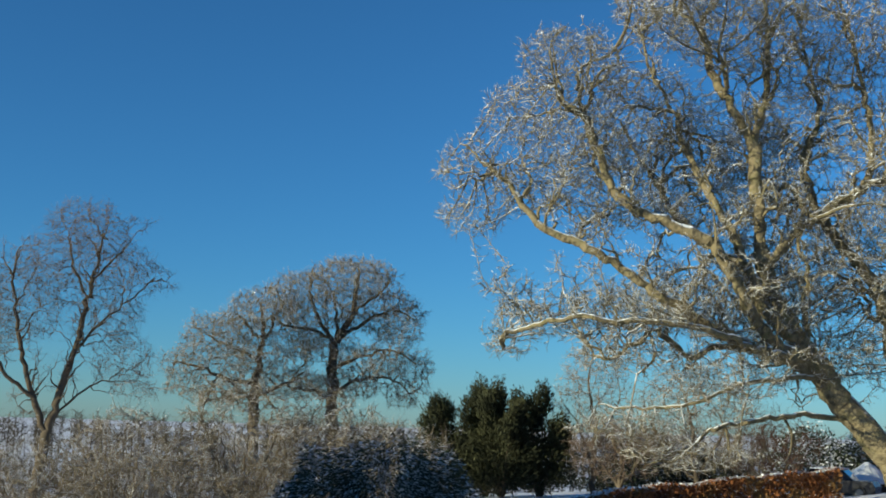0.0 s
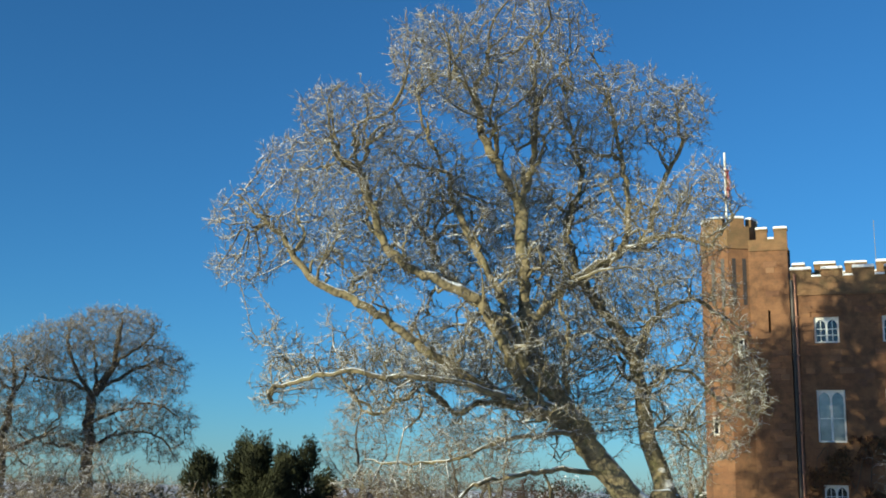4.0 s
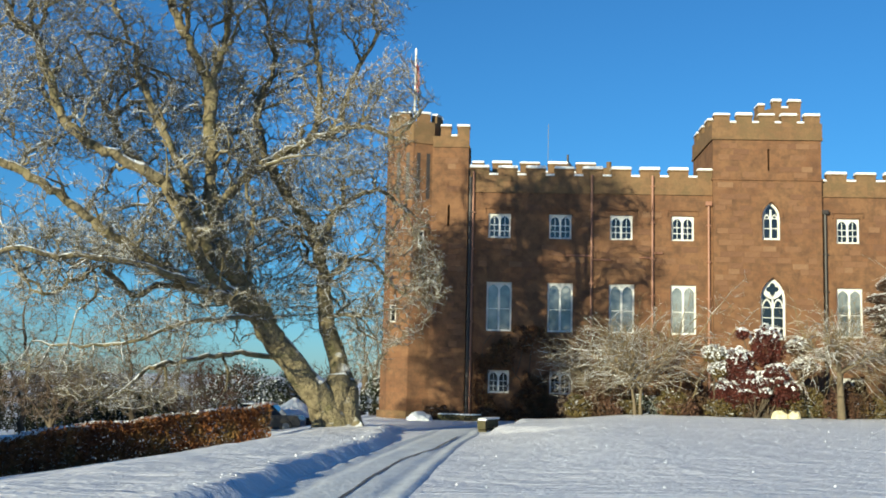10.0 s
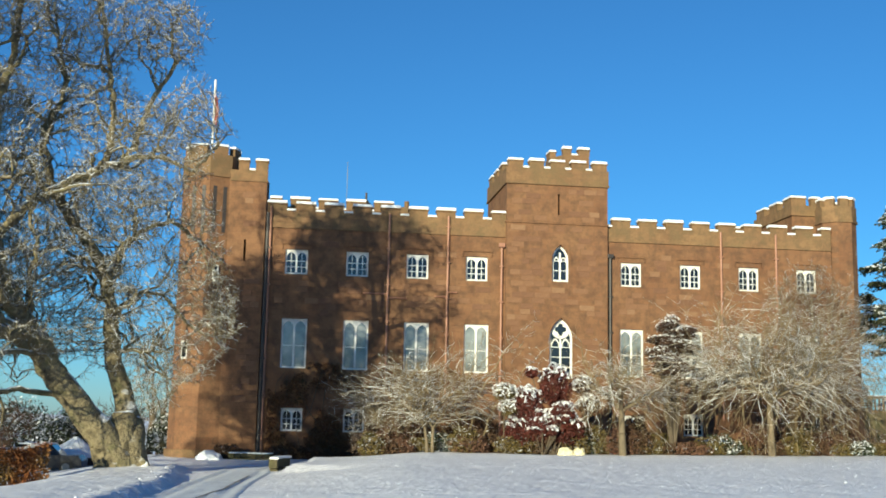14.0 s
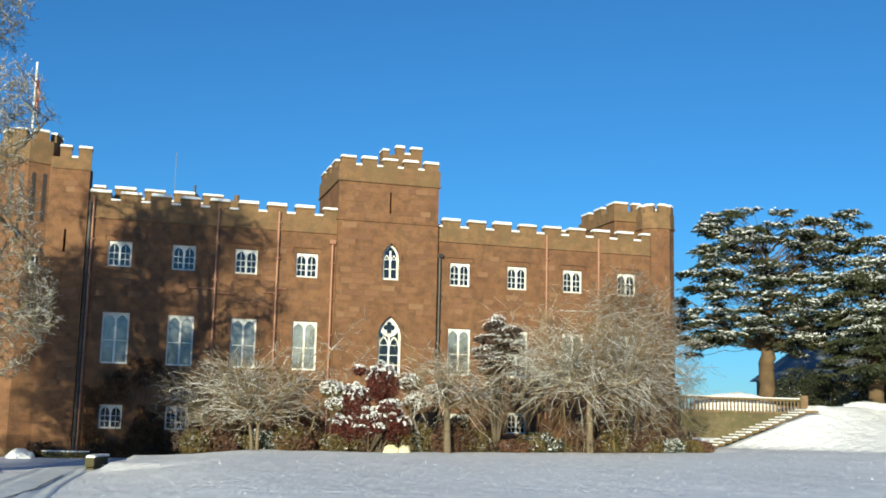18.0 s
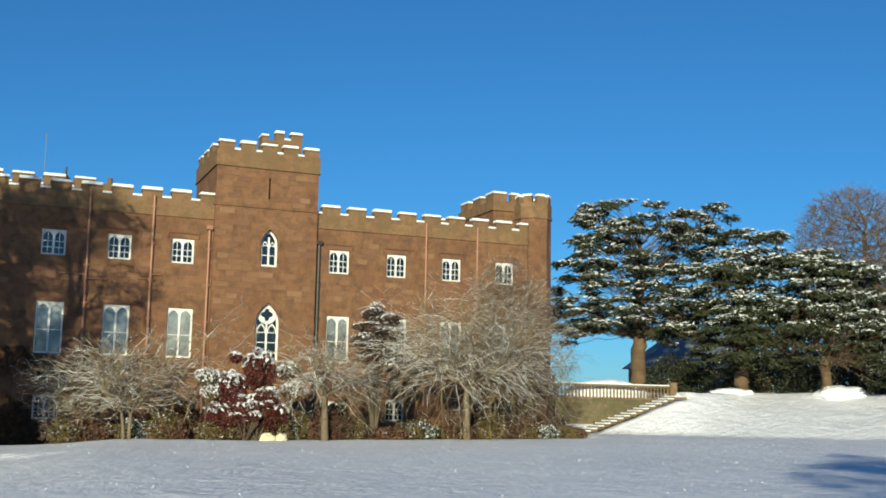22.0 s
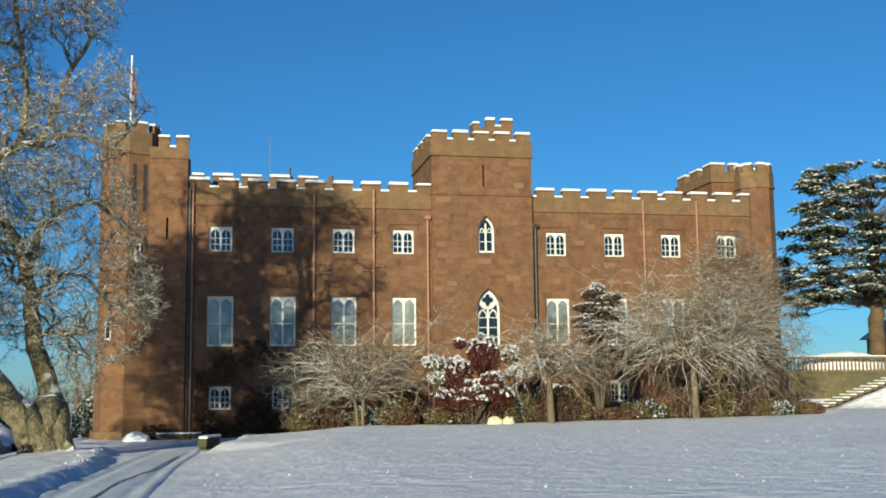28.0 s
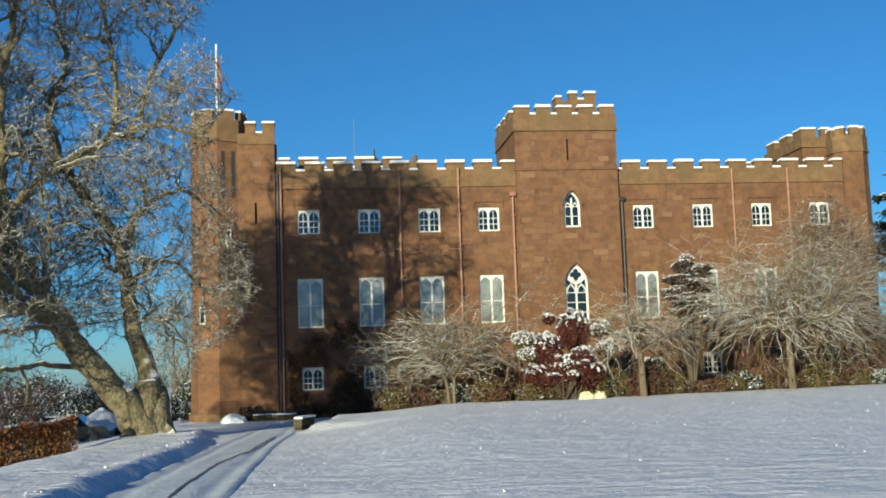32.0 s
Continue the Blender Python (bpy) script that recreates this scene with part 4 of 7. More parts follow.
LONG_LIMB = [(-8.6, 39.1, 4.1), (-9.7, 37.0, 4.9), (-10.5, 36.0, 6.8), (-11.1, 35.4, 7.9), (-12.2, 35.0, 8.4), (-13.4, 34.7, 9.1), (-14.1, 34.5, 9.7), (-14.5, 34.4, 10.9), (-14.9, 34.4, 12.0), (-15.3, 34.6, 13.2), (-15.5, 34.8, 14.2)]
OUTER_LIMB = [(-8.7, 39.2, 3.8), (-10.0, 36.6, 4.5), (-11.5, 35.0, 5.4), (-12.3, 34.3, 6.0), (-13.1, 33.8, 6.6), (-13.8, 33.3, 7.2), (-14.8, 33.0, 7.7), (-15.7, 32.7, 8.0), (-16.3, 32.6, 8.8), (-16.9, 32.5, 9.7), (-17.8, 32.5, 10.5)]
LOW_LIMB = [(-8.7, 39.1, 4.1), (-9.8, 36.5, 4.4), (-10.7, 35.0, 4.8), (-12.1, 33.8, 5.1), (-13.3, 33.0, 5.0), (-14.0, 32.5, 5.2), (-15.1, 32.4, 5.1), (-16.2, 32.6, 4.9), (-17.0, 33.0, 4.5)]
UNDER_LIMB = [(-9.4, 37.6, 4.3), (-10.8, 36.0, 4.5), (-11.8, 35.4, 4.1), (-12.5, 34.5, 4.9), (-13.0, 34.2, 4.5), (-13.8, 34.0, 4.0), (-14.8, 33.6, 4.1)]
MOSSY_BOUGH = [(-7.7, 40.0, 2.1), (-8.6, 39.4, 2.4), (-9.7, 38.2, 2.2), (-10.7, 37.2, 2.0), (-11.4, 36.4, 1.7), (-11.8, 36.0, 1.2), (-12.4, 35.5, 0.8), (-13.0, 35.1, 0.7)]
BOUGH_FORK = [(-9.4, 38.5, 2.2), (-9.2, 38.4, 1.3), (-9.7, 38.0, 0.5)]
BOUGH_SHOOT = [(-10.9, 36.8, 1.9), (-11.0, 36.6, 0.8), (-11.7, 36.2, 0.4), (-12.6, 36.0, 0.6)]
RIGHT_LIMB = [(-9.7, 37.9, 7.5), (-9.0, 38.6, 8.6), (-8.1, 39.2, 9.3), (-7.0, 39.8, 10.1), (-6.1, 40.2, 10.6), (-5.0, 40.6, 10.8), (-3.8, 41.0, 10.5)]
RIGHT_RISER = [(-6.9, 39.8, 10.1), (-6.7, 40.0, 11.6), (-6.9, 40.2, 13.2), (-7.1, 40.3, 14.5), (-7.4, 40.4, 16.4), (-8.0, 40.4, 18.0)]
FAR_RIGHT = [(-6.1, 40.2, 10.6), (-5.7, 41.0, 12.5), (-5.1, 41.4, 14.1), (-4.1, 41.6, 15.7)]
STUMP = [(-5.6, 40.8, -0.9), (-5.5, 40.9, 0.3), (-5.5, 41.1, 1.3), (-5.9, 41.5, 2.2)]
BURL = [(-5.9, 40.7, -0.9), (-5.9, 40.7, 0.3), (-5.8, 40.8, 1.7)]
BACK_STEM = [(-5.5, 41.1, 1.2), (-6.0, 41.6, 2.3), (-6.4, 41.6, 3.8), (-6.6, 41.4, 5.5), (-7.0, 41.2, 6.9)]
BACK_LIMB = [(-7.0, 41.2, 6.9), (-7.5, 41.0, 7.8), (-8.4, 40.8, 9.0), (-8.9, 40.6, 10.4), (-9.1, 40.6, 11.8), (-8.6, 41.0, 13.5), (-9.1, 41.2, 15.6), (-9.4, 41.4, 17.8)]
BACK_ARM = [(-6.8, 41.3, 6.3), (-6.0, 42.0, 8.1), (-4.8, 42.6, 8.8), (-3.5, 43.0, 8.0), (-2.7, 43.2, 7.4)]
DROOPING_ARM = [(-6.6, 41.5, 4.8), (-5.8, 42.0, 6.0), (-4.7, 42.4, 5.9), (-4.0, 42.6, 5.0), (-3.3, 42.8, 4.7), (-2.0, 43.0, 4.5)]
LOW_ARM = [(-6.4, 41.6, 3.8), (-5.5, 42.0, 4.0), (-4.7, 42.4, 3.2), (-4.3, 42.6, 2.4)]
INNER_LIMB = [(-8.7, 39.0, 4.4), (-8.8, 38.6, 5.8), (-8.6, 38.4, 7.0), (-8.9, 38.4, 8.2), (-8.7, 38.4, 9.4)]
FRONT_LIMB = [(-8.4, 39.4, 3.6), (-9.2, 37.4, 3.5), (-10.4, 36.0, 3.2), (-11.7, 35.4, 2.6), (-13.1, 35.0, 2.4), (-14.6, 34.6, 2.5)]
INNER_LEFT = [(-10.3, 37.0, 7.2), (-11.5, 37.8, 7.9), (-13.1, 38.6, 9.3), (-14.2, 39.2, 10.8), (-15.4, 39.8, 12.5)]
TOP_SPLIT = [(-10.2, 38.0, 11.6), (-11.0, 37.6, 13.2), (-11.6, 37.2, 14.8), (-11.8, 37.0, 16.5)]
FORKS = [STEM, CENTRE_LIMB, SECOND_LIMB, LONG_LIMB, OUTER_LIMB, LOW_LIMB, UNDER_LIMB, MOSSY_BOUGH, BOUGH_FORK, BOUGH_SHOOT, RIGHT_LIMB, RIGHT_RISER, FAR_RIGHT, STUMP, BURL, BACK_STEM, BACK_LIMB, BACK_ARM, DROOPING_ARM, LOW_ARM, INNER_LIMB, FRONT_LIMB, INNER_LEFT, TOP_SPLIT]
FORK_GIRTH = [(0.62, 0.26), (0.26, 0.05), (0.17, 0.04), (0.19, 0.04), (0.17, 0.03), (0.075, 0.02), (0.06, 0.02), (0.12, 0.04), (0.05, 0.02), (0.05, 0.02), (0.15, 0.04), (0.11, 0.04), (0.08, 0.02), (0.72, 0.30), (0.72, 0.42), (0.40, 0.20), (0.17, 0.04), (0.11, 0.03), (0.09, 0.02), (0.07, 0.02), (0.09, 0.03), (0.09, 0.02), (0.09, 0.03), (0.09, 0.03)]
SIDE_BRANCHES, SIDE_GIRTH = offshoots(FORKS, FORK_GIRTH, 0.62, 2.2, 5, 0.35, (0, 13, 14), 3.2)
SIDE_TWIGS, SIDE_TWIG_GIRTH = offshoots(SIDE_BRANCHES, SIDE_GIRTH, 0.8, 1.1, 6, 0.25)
CROWN_OUTER = [(-18.3, 32.4, 10.3, 1.2, 1.5, 1.0), (-18.4, 32.5, 8.7, 1.2, 1.4, 0.7), (-17.0, 33.6, 12.4, 1.4, 1.9, 1.1), (-14.7, 32.7, 13.5, 1.7, 2.4, 1.3), (-12.0, 34.3, 15.9, 1.8, 2.9, 1.7), (-9.4, 36.1, 17.8, 2.1, 2.9, 1.5), (-10.3, 36.5, 15.4, 2.4, 3.2, 1.4), (-6.8, 39.2, 15.4, 2.3, 3.0, 1.5), (-4.6, 39.4, 15.2, 1.2, 2.0, 1.1), (-3.9, 39.8, 12.4, 1.1, 2.2, 1.2), (-5.1, 39.9, 10.8, 1.7, 2.7, 1.9), (-8.4, 40.6, 13.1, 2.4, 2.8, 2.0), (-13.6, 37.2, 12.9, 2.3, 2.6, 1.7)]
CROWN_INNER = [(-15.4, 34.2, 11.3, 1.8, 2.2, 1.3), (-16.9, 33.5, 9.9, 1.5, 1.9, 1.0), (-13.2, 35.6, 9.0, 1.4, 1.6, 0.7), (-10.9, 40.2, 10.8, 2.3, 2.4, 1.9), (-14.7, 35.4, 5.7, 1.9, 2.0, 0.8), (-17.0, 35.0, 5.4, 1.6, 1.8, 0.7), (-18.0, 34.7, 4.5, 0.9, 1.1, 0.4), (-12.2, 36.4, 5.7, 2.0, 2.2, 0.9), (-13.3, 34.0, 4.1, 2.0, 2.0, 0.6), (-9.2, 39.4, 6.8, 2.2, 2.6, 1.6), (-7.1, 40.4, 7.9, 2.2, 3.0, 2.2), (-4.5, 41.8, 8.7, 1.7, 2.0, 1.7), (-3.7, 42.3, 6.2, 1.6, 2.0, 1.6)]
CROWN_UNDER = [(-6.1, 41.0, 4.6, 2.0, 2.2, 1.6), (-3.9, 42.3, 3.8, 1.3, 1.8, 1.0), (-9.0, 39.4, 4.1, 2.2, 2.0, 0.9), (-10.6, 35.2, 3.2, 2.0, 2.0, 0.7), (-13.3, 33.7, 1.8, 1.9, 1.7, 0.6), (-11.4, 34.2, 1.0, 2.3, 1.7, 0.5), (-4.8, 41.7, 2.6, 0.9, 1.4, 0.9), (-7.6, 41.2, 6.0, 1.8, 2.0, 1.4)]
CROWN_BACK = [(-13.1, 39.5, 11.3, 2.0, 2.2, 2.4), (-11.2, 42.0, 11.6, 2.0, 2.2, 2.4), (-13.4, 38.6, 6.5, 1.8, 2.0, 1.2), (-11.0, 42.0, 6.6, 1.8, 2.0, 1.7), (-15.1, 36.2, 10.5, 1.5, 1.8, 2.0), (-7.0, 42.6, 9.5, 2.2, 2.0, 2.0), (-9.5, 42.8, 8.0, 2.0, 1.8, 2.2), (-8.6, 42.4, 4.8, 2.0, 1.6, 1.2)]
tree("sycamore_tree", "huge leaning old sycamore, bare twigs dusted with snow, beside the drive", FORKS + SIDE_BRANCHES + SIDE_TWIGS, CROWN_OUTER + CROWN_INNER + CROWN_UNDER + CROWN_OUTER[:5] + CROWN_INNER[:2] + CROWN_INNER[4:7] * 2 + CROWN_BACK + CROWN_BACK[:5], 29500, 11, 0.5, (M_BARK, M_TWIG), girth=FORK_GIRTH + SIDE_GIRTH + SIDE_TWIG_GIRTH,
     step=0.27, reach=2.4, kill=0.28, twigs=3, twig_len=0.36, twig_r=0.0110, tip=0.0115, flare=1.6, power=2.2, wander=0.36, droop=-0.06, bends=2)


# leaf and needle masses
def leaves(p, size, rng, up=0.0, flat=None):
    """Small pointed leaves or needle tufts at points p: bent kites, each turned its own way."""
    n = len(p)
    nrm = unit(rng.normal(size=(n, 3)) + np.array([0, 0, up]))
    if flat is not None:
        nrm = unit(nrm * np.array([1, 1, flat]))
    u = unit(np.cross(nrm, rng.normal(size=(n, 3))))
    w = np.cross(nrm, u)
    s = (size * (0.6 + 0.8 * rng.random(n)))[:, None]
    v = np.stack([p - u * s, p + w * s * 0.5 + nrm * s * 0.15, p + u * s, p - w * s * 0.5 + nrm * s * 0.15], 1).reshape(-1, 3)
    f = np.arange(4 * n).reshape(n, 4)
    return v, f


def needles(p, axis, length, width, rng, up):
    """Narrow kites along the axis given, one per row: sprays of needles, or the snow that lies along them."""
    n = len(p)
    ax = unit(axis + 0.35 * rng.normal(size=(n, 3)))
    nrm = unit(rng.normal(size=(n, 3)) + np.array([0, 0, up]))
    w = unit(np.cross(nrm, ax))
    s = (0.6 + 0.8 * rng.random(n))[:, None]
    v = np.stack([p - ax * s * length, p + w * s * width, p + ax * s * length, p - w * s * width], 1).reshape(-1, 3)
    return v, np.arange(4 * n).reshape(n, 4)


def skin(shells, n, rng, inner=0.75):
    """Points in the outer part of ellipsoids, above their lowest parts."""
    area = np.array([(s[3] * s[4] * s[5]) ** (2 / 3) for s in shells])
    out = []
    for s, k in zip(shells, np.round(n * area / area.sum()).astype(int)):
        u = unit(rng.normal(size=(k, 3)))
        lump = 1 + 0.16 * np.sin(u[:, :1] * 5 + s[0]) * np.cos(u[:, 1:2] * 6 + s[1]) + 0.10 * np.sin(u[:, 2:3] * 9)
        u = u * lump * (inner + (1 - inner) * rng.random((k, 1)))
        out.append(u * np.array(s[3:]) + np.array(s[:3]))
    return np.concatenate(out)


def leafy(name, label, shells, n, size, mat, seed, category="shrub", up=0.3, stem=None, group="", inner=0.7, core=None, rise=None):
    """A leafy bush or evergreen: short stems within, leaves over lumpy masses."""
    rng = np.random.default_rng(seed)
    base = (shells[0][0], shells[0][1], ground_z(shells[0][0], shells[0][1]))
    t = thing(name, base, label, category, group)
    ends = np.array([s[:3] for s in shells], float)
    foot = np.tile(np.array(base) - (0, 0, 0.1), (len(ends), 1))
    v, f = frusta(foot, ends, np.full(len(ends), stem or 0.05), np.full(len(ends), 0.02), unit(ends - foot), unit(ends - foot), 6)
    child("stem", raw_mesh("stem", v, f, core or M_BARK_DARK), t)
    p = skin(shells, n, rng, inner)
    if rise is None:
        v, f = leaves(p, size, rng, up)
    else:
        middle = np.array([s[:3] for s in shells]).mean(0)
        v, f = needles(p, unit((p - middle) * np.array([1, 1, 0.2])) + np.array([0, 0, rise]), size * 1.8, size * 0.45, rng, up)
    child("foliage", raw_mesh("foliage", v, f, mat), t)
    return t


def twiggy(name, label, at, rx, ry, rz, stems, n, seed, mats, category="shrub", group="", lean=(0, 0), twigs=5, twig_len=0.4, twig_r=0.011, r=0.03, droop=0.0, kill=0.3, power=2.3, step=0.2):
    """A many-stemmed bare shrub."""
    rng = np.random.default_rng(seed)
    z = ground_z(*at) - 0.08
    limbs = []
    for k in range(stems):
        a = 2 * math.pi * k / stems + rng.random()
        e = (at[0] + lean[0] + 0.6 * rx * math.cos(a), at[1] + lean[1] + 0.6 * ry * math.sin(a), z + rz * (1.1 + 0.4 * rng.random()))
        mid = (at[0] + 0.22 * rx * math.cos(a), at[1] + 0.22 * ry * math.sin(a), z + rz * 0.5)
        limbs.append([(at[0], at[1], z), mid, e])
    return tree(name, label, limbs, [(at[0] + lean[0], at[1] + lean[1], z + rz * 1.05, rx, ry, rz * 0.95)], n, seed, r, mats, category, group,
                step=step, reach=1.6, kill=kill, twigs=twigs, twig_len=twig_len, twig_r=twig_r, droop=droop, power=power, flare=1.2, split=0.02)


# ---- beyond the drive: hedge, shrubs, far trees ----
def hedge():
    """A clipped beech hedge: dense short twigs with russet leaves, snow on its top, following the verge."""
    rng = np.random.default_rng(3)
    line = [(-14.4, 16.0), (-14.2, 21.0), (-13.6, 27.0), (-12.1, 32.5), (-9.9, 35.7), (-7.85, 37.75)]
    t = thing("hedge", (line[0][0], line[0][1], ground_z(*line[0])), "clipped russet beech hedge with snow along its top", "hedge")
    pts, top = [], []
    for (x0, y0), (x1, y1) in zip(line, line[1:]):
        ln = math.hypot(x1 - x0, y1 - y0)
        nx, ny = (y1 - y0) / ln, -(x1 - x0) / ln
        for _ in range(int(ln * 2600)):
            a, side = rng.random(), rng.random()
            h = HEDGE_H - 0.27 * sstep(33, 27, y0 + (y1 - y0) * a) + 0.05 * math.sin(9 * a + y0) + 0.03 * rng.normal()
            k = rng.integers(0, 5)
            off, zz = ((0.45 + 0.05 * rng.normal(), h * side), (-0.45 + 0.05 * rng.normal(), h * side), (0.9 * (side - 0.5), h), (0.46 + 0.04 * rng.normal(), h * side), (0.9 * (side - 0.5), h * rng.random()))[k]
            x, y = x0 + (x1 - x0) * a + nx * off, y0 + (y1 - y0) * a + ny * off
            (top if k == 2 and rng.random() < 0.45 else pts).append((x, y, hedge_foot(x, y) + zz))
    v, f = leaves(np.array(pts), 0.055, rng, 0.2)
    child("foliage", raw_mesh("foliage", v, f, M_BEECH), t)
    v, f = leaves(np.array(top) + np.array([0, 0, 0.025]), 0.06, rng, 3.0)
    child("snow", raw_mesh("snow", v, f, M_SNOW), t, "snow lying along the clipped top")
    p0 = np.array([(x, y, hedge_foot(x, y) - 0.1) for (a, b), (c, d) in zip(line, line[1:]) for x, y in [(a + (c - a) * q / 12, b + (d - b) * q / 12) for q in range(12)]])
    p1 = p0 + np.array([0, 0, HEDGE_H * 0.9]) + rng.normal(size=p0.shape) * 0.06
    v, f = frusta(p0, p1, np.full(len(p0), 0.03), np.full(len(p0), 0.015), unit(p1 - p0), unit(p1 - p0), 5)
    child("stems", raw_mesh("stems", v, f, M_BARK_DARK), t)


HEDGE_H = 1.12


def hedge_foot(x, y):
    return ground_z(x, y)


hedge()

# far left: tall fork-stemmed lime and the spreading oak
def across(base, side, dx, z, depth=0.0):
    """A point dx metres along the side direction from a tree's foot, at height z."""
    return (base[0] + side[0] * dx - side[1] * depth, base[1] + side[1] * dx + side[0] * depth, z)


lime = functools.partial(across, (-61.5, 51.0), (0.64, 0.77))
LIME_LIMBS = [[lime(0, -5.2), lime(0.3, -2.0), lime(0.8, 1.3), lime(1.6, 4.6), lime(2.2, 7.1), lime(3.0, 12.0), lime(3.5, 14.6)],
      [lime(0.6, 0.6), lime(-0.6, 3.5), lime(-1.6, 7.1, 0.6), lime(-2.2, 11.0, 0.8), lime(-2.0, 13.0, 0.8)],
      [lime(1.7, 5.2), lime(3.0, 7.4), lime(4.6, 9.1, -0.4), lime(7.0, 11.3, -0.6)],
      [lime(0.9, 1.6), lime(2.4, 3.2, 0.6), lime(4.0, 4.2, 1.0), lime(5.8, 4.2, 1.2)],
      [lime(0.0, 2.6), lime(-2.4, 4.6, -0.8), lime(-4.6, 7.6, -1.0)],
      [lime(2.6, 9.6), lime(1.4, 12.4, 0.8), lime(1.0, 14.6, 1.0)], [lime(2.8, 11), lime(4.8, 13.4, 0.5), lime(5.4, 14.4, 0.5)]]
LIME_GIRTH = [(0.40, 0.05), (0.22, 0.05), (0.13, 0.04), (0.10, 0.03), (0.12, 0.04), (0.09, 0.03), (0.08, 0.03)]
LIME_SHOOTS, LIME_SHOOT_GIRTH = offshoots(LIME_LIMBS, LIME_GIRTH, 0.8, 2.4, 25, 0.4, (), 2.0)
tree("lime_tree", "tall bare lime tree forking low into steep limbs", LIME_LIMBS + LIME_SHOOTS,
     [(-59.8, 53.2, 13.8, 2.7, 2.6, 1.9), (-60.3, 52.6, 14.9, 2.7, 2.6, 1.7), (-58.7, 54.4, 12.0, 2.7, 2.7, 1.9), (-57.3, 55.8, 11.3, 1.8, 1.8, 1.2), (-59.0, 54.0, 8.8, 2.7, 2.6, 2.3), (-61.3, 51.4, 11.7, 2.7, 2.6, 2.7), (-62.6, 50.0, 9.5, 2.9, 2.8, 3.6), (-58.1, 55.0, 5.8, 2.2, 2.2, 1.7), (-57.5, 55.6, 3.9, 1.8, 1.8, 1.0), (-64.5, 47.5, 8.0, 3.2, 3.0, 4.2)], 4200, 21, 0.36, (M_BARK_DARK, M_TWIG_DARK),
     girth=LIME_GIRTH + LIME_SHOOT_GIRTH, step=0.40, reach=3.0, kill=0.46, twigs=4, twig_len=0.75, twig_r=0.010, tip=0.011, droop=-0.12, spread=0.5, wander=0.15)
OAK_LIMBS = [[(-35.4, 48.4, -2.4), (-35.5, 48.4, 2.7), (-35.6, 48.3, 4.8), (-35.4, 48.4, 6.1), (-34.8, 48.9, 7.4), (-34.6, 49.0, 9.3), (-34.6, 49.0, 10.1)], [(-35.5, 48.4, 5.8), (-36.0, 48.0, 6.8), (-36.7, 48.1, 7.7), (-37.2, 48.3, 9.1), (-37.2, 48.4, 10.1)], [(-35.6, 48.3, 6.2), (-36.4, 47.0, 6.6), (-37.0, 46.0, 6.7), (-37.4, 45.6, 7.2)], [(-35.4, 48.5, 6.2), (-34.4, 49.9, 7.2), (-33.6, 50.9, 7.9), (-32.8, 51.7, 7.5)], [(-35.7, 48.2, 3.0), (-35.9, 47.1, 3.4), (-36.2, 46.3, 3.4), (-37.0, 45.4, 4.0)]]
OAK_LIMBS += [[(-35.6, 48.3, 4.5), (-33.8, 48.8, 5.3), (-32.3, 49.4, 5.5), (-31.2, 50.0, 4.9)], [(-35.5, 48.4, 3.3), (-34.8, 49.9, 4.1), (-33.5, 51.2, 4.1), (-32.7, 51.7, 3.2)], [(-34.8, 48.9, 7.4), (-33.3, 49.3, 8.7), (-32.6, 49.4, 9.3)], [(-35.4, 48.4, 6.1), (-36.3, 49.5, 7.9), (-37.1, 49.7, 9.5)]]
OAK_CROWN = [(-34.8, 48.9, 9.3, 2.6, 2.6, 1.3), (-36.9, 47.3, 8.7, 2.0, 2.1, 1.0), (-33.0, 50.7, 7.0, 1.5, 1.7, 1.2), (-32.4, 51.1, 4.8, 1.3, 1.5, 1.1), (-33.9, 48.9, 4.9, 2.2, 2.2, 1.0), (-36.2, 47.9, 7.6, 2.1, 2.2, 1.1), (-34.0, 50.6, 7.8, 2.2, 2.2, 1.4), (-35.8, 47.8, 5.8, 1.8, 1.8, 0.9), (-35.0, 48.4, 3.6, 2.2, 2.0, 0.7), (-32.6, 50.9, 3.4, 1.3, 1.3, 0.8)]
OAK_GIRTH = [(0.36, 0.05), (0.13, 0.04), (0.12, 0.03), (0.12, 0.03), (0.12, 0.03), (0.11, 0.03), (0.11, 0.03), (0.09, 0.03), (0.11, 0.03)]
OAK_SHOOTS, OAK_SHOOT_GIRTH = offshoots(OAK_LIMBS, OAK_GIRTH, 0.7, 1.2, 15, 0.3, (0,))
tree("oak_tree", "broad bare oak with a domed crown, frosted with snow", OAK_LIMBS + OAK_SHOOTS, OAK_CROWN, 4600, 8, 0.32, (M_BARK_DARK, M_TWIG_GREY), group="oaks",
     girth=OAK_GIRTH + OAK_SHOOT_GIRTH,
     step=0.30, reach=2.2, kill=0.30, twigs=5, twig_len=0.42, twig_r=0.011, tip=0.010, droop=-0.03, wander=0.2)
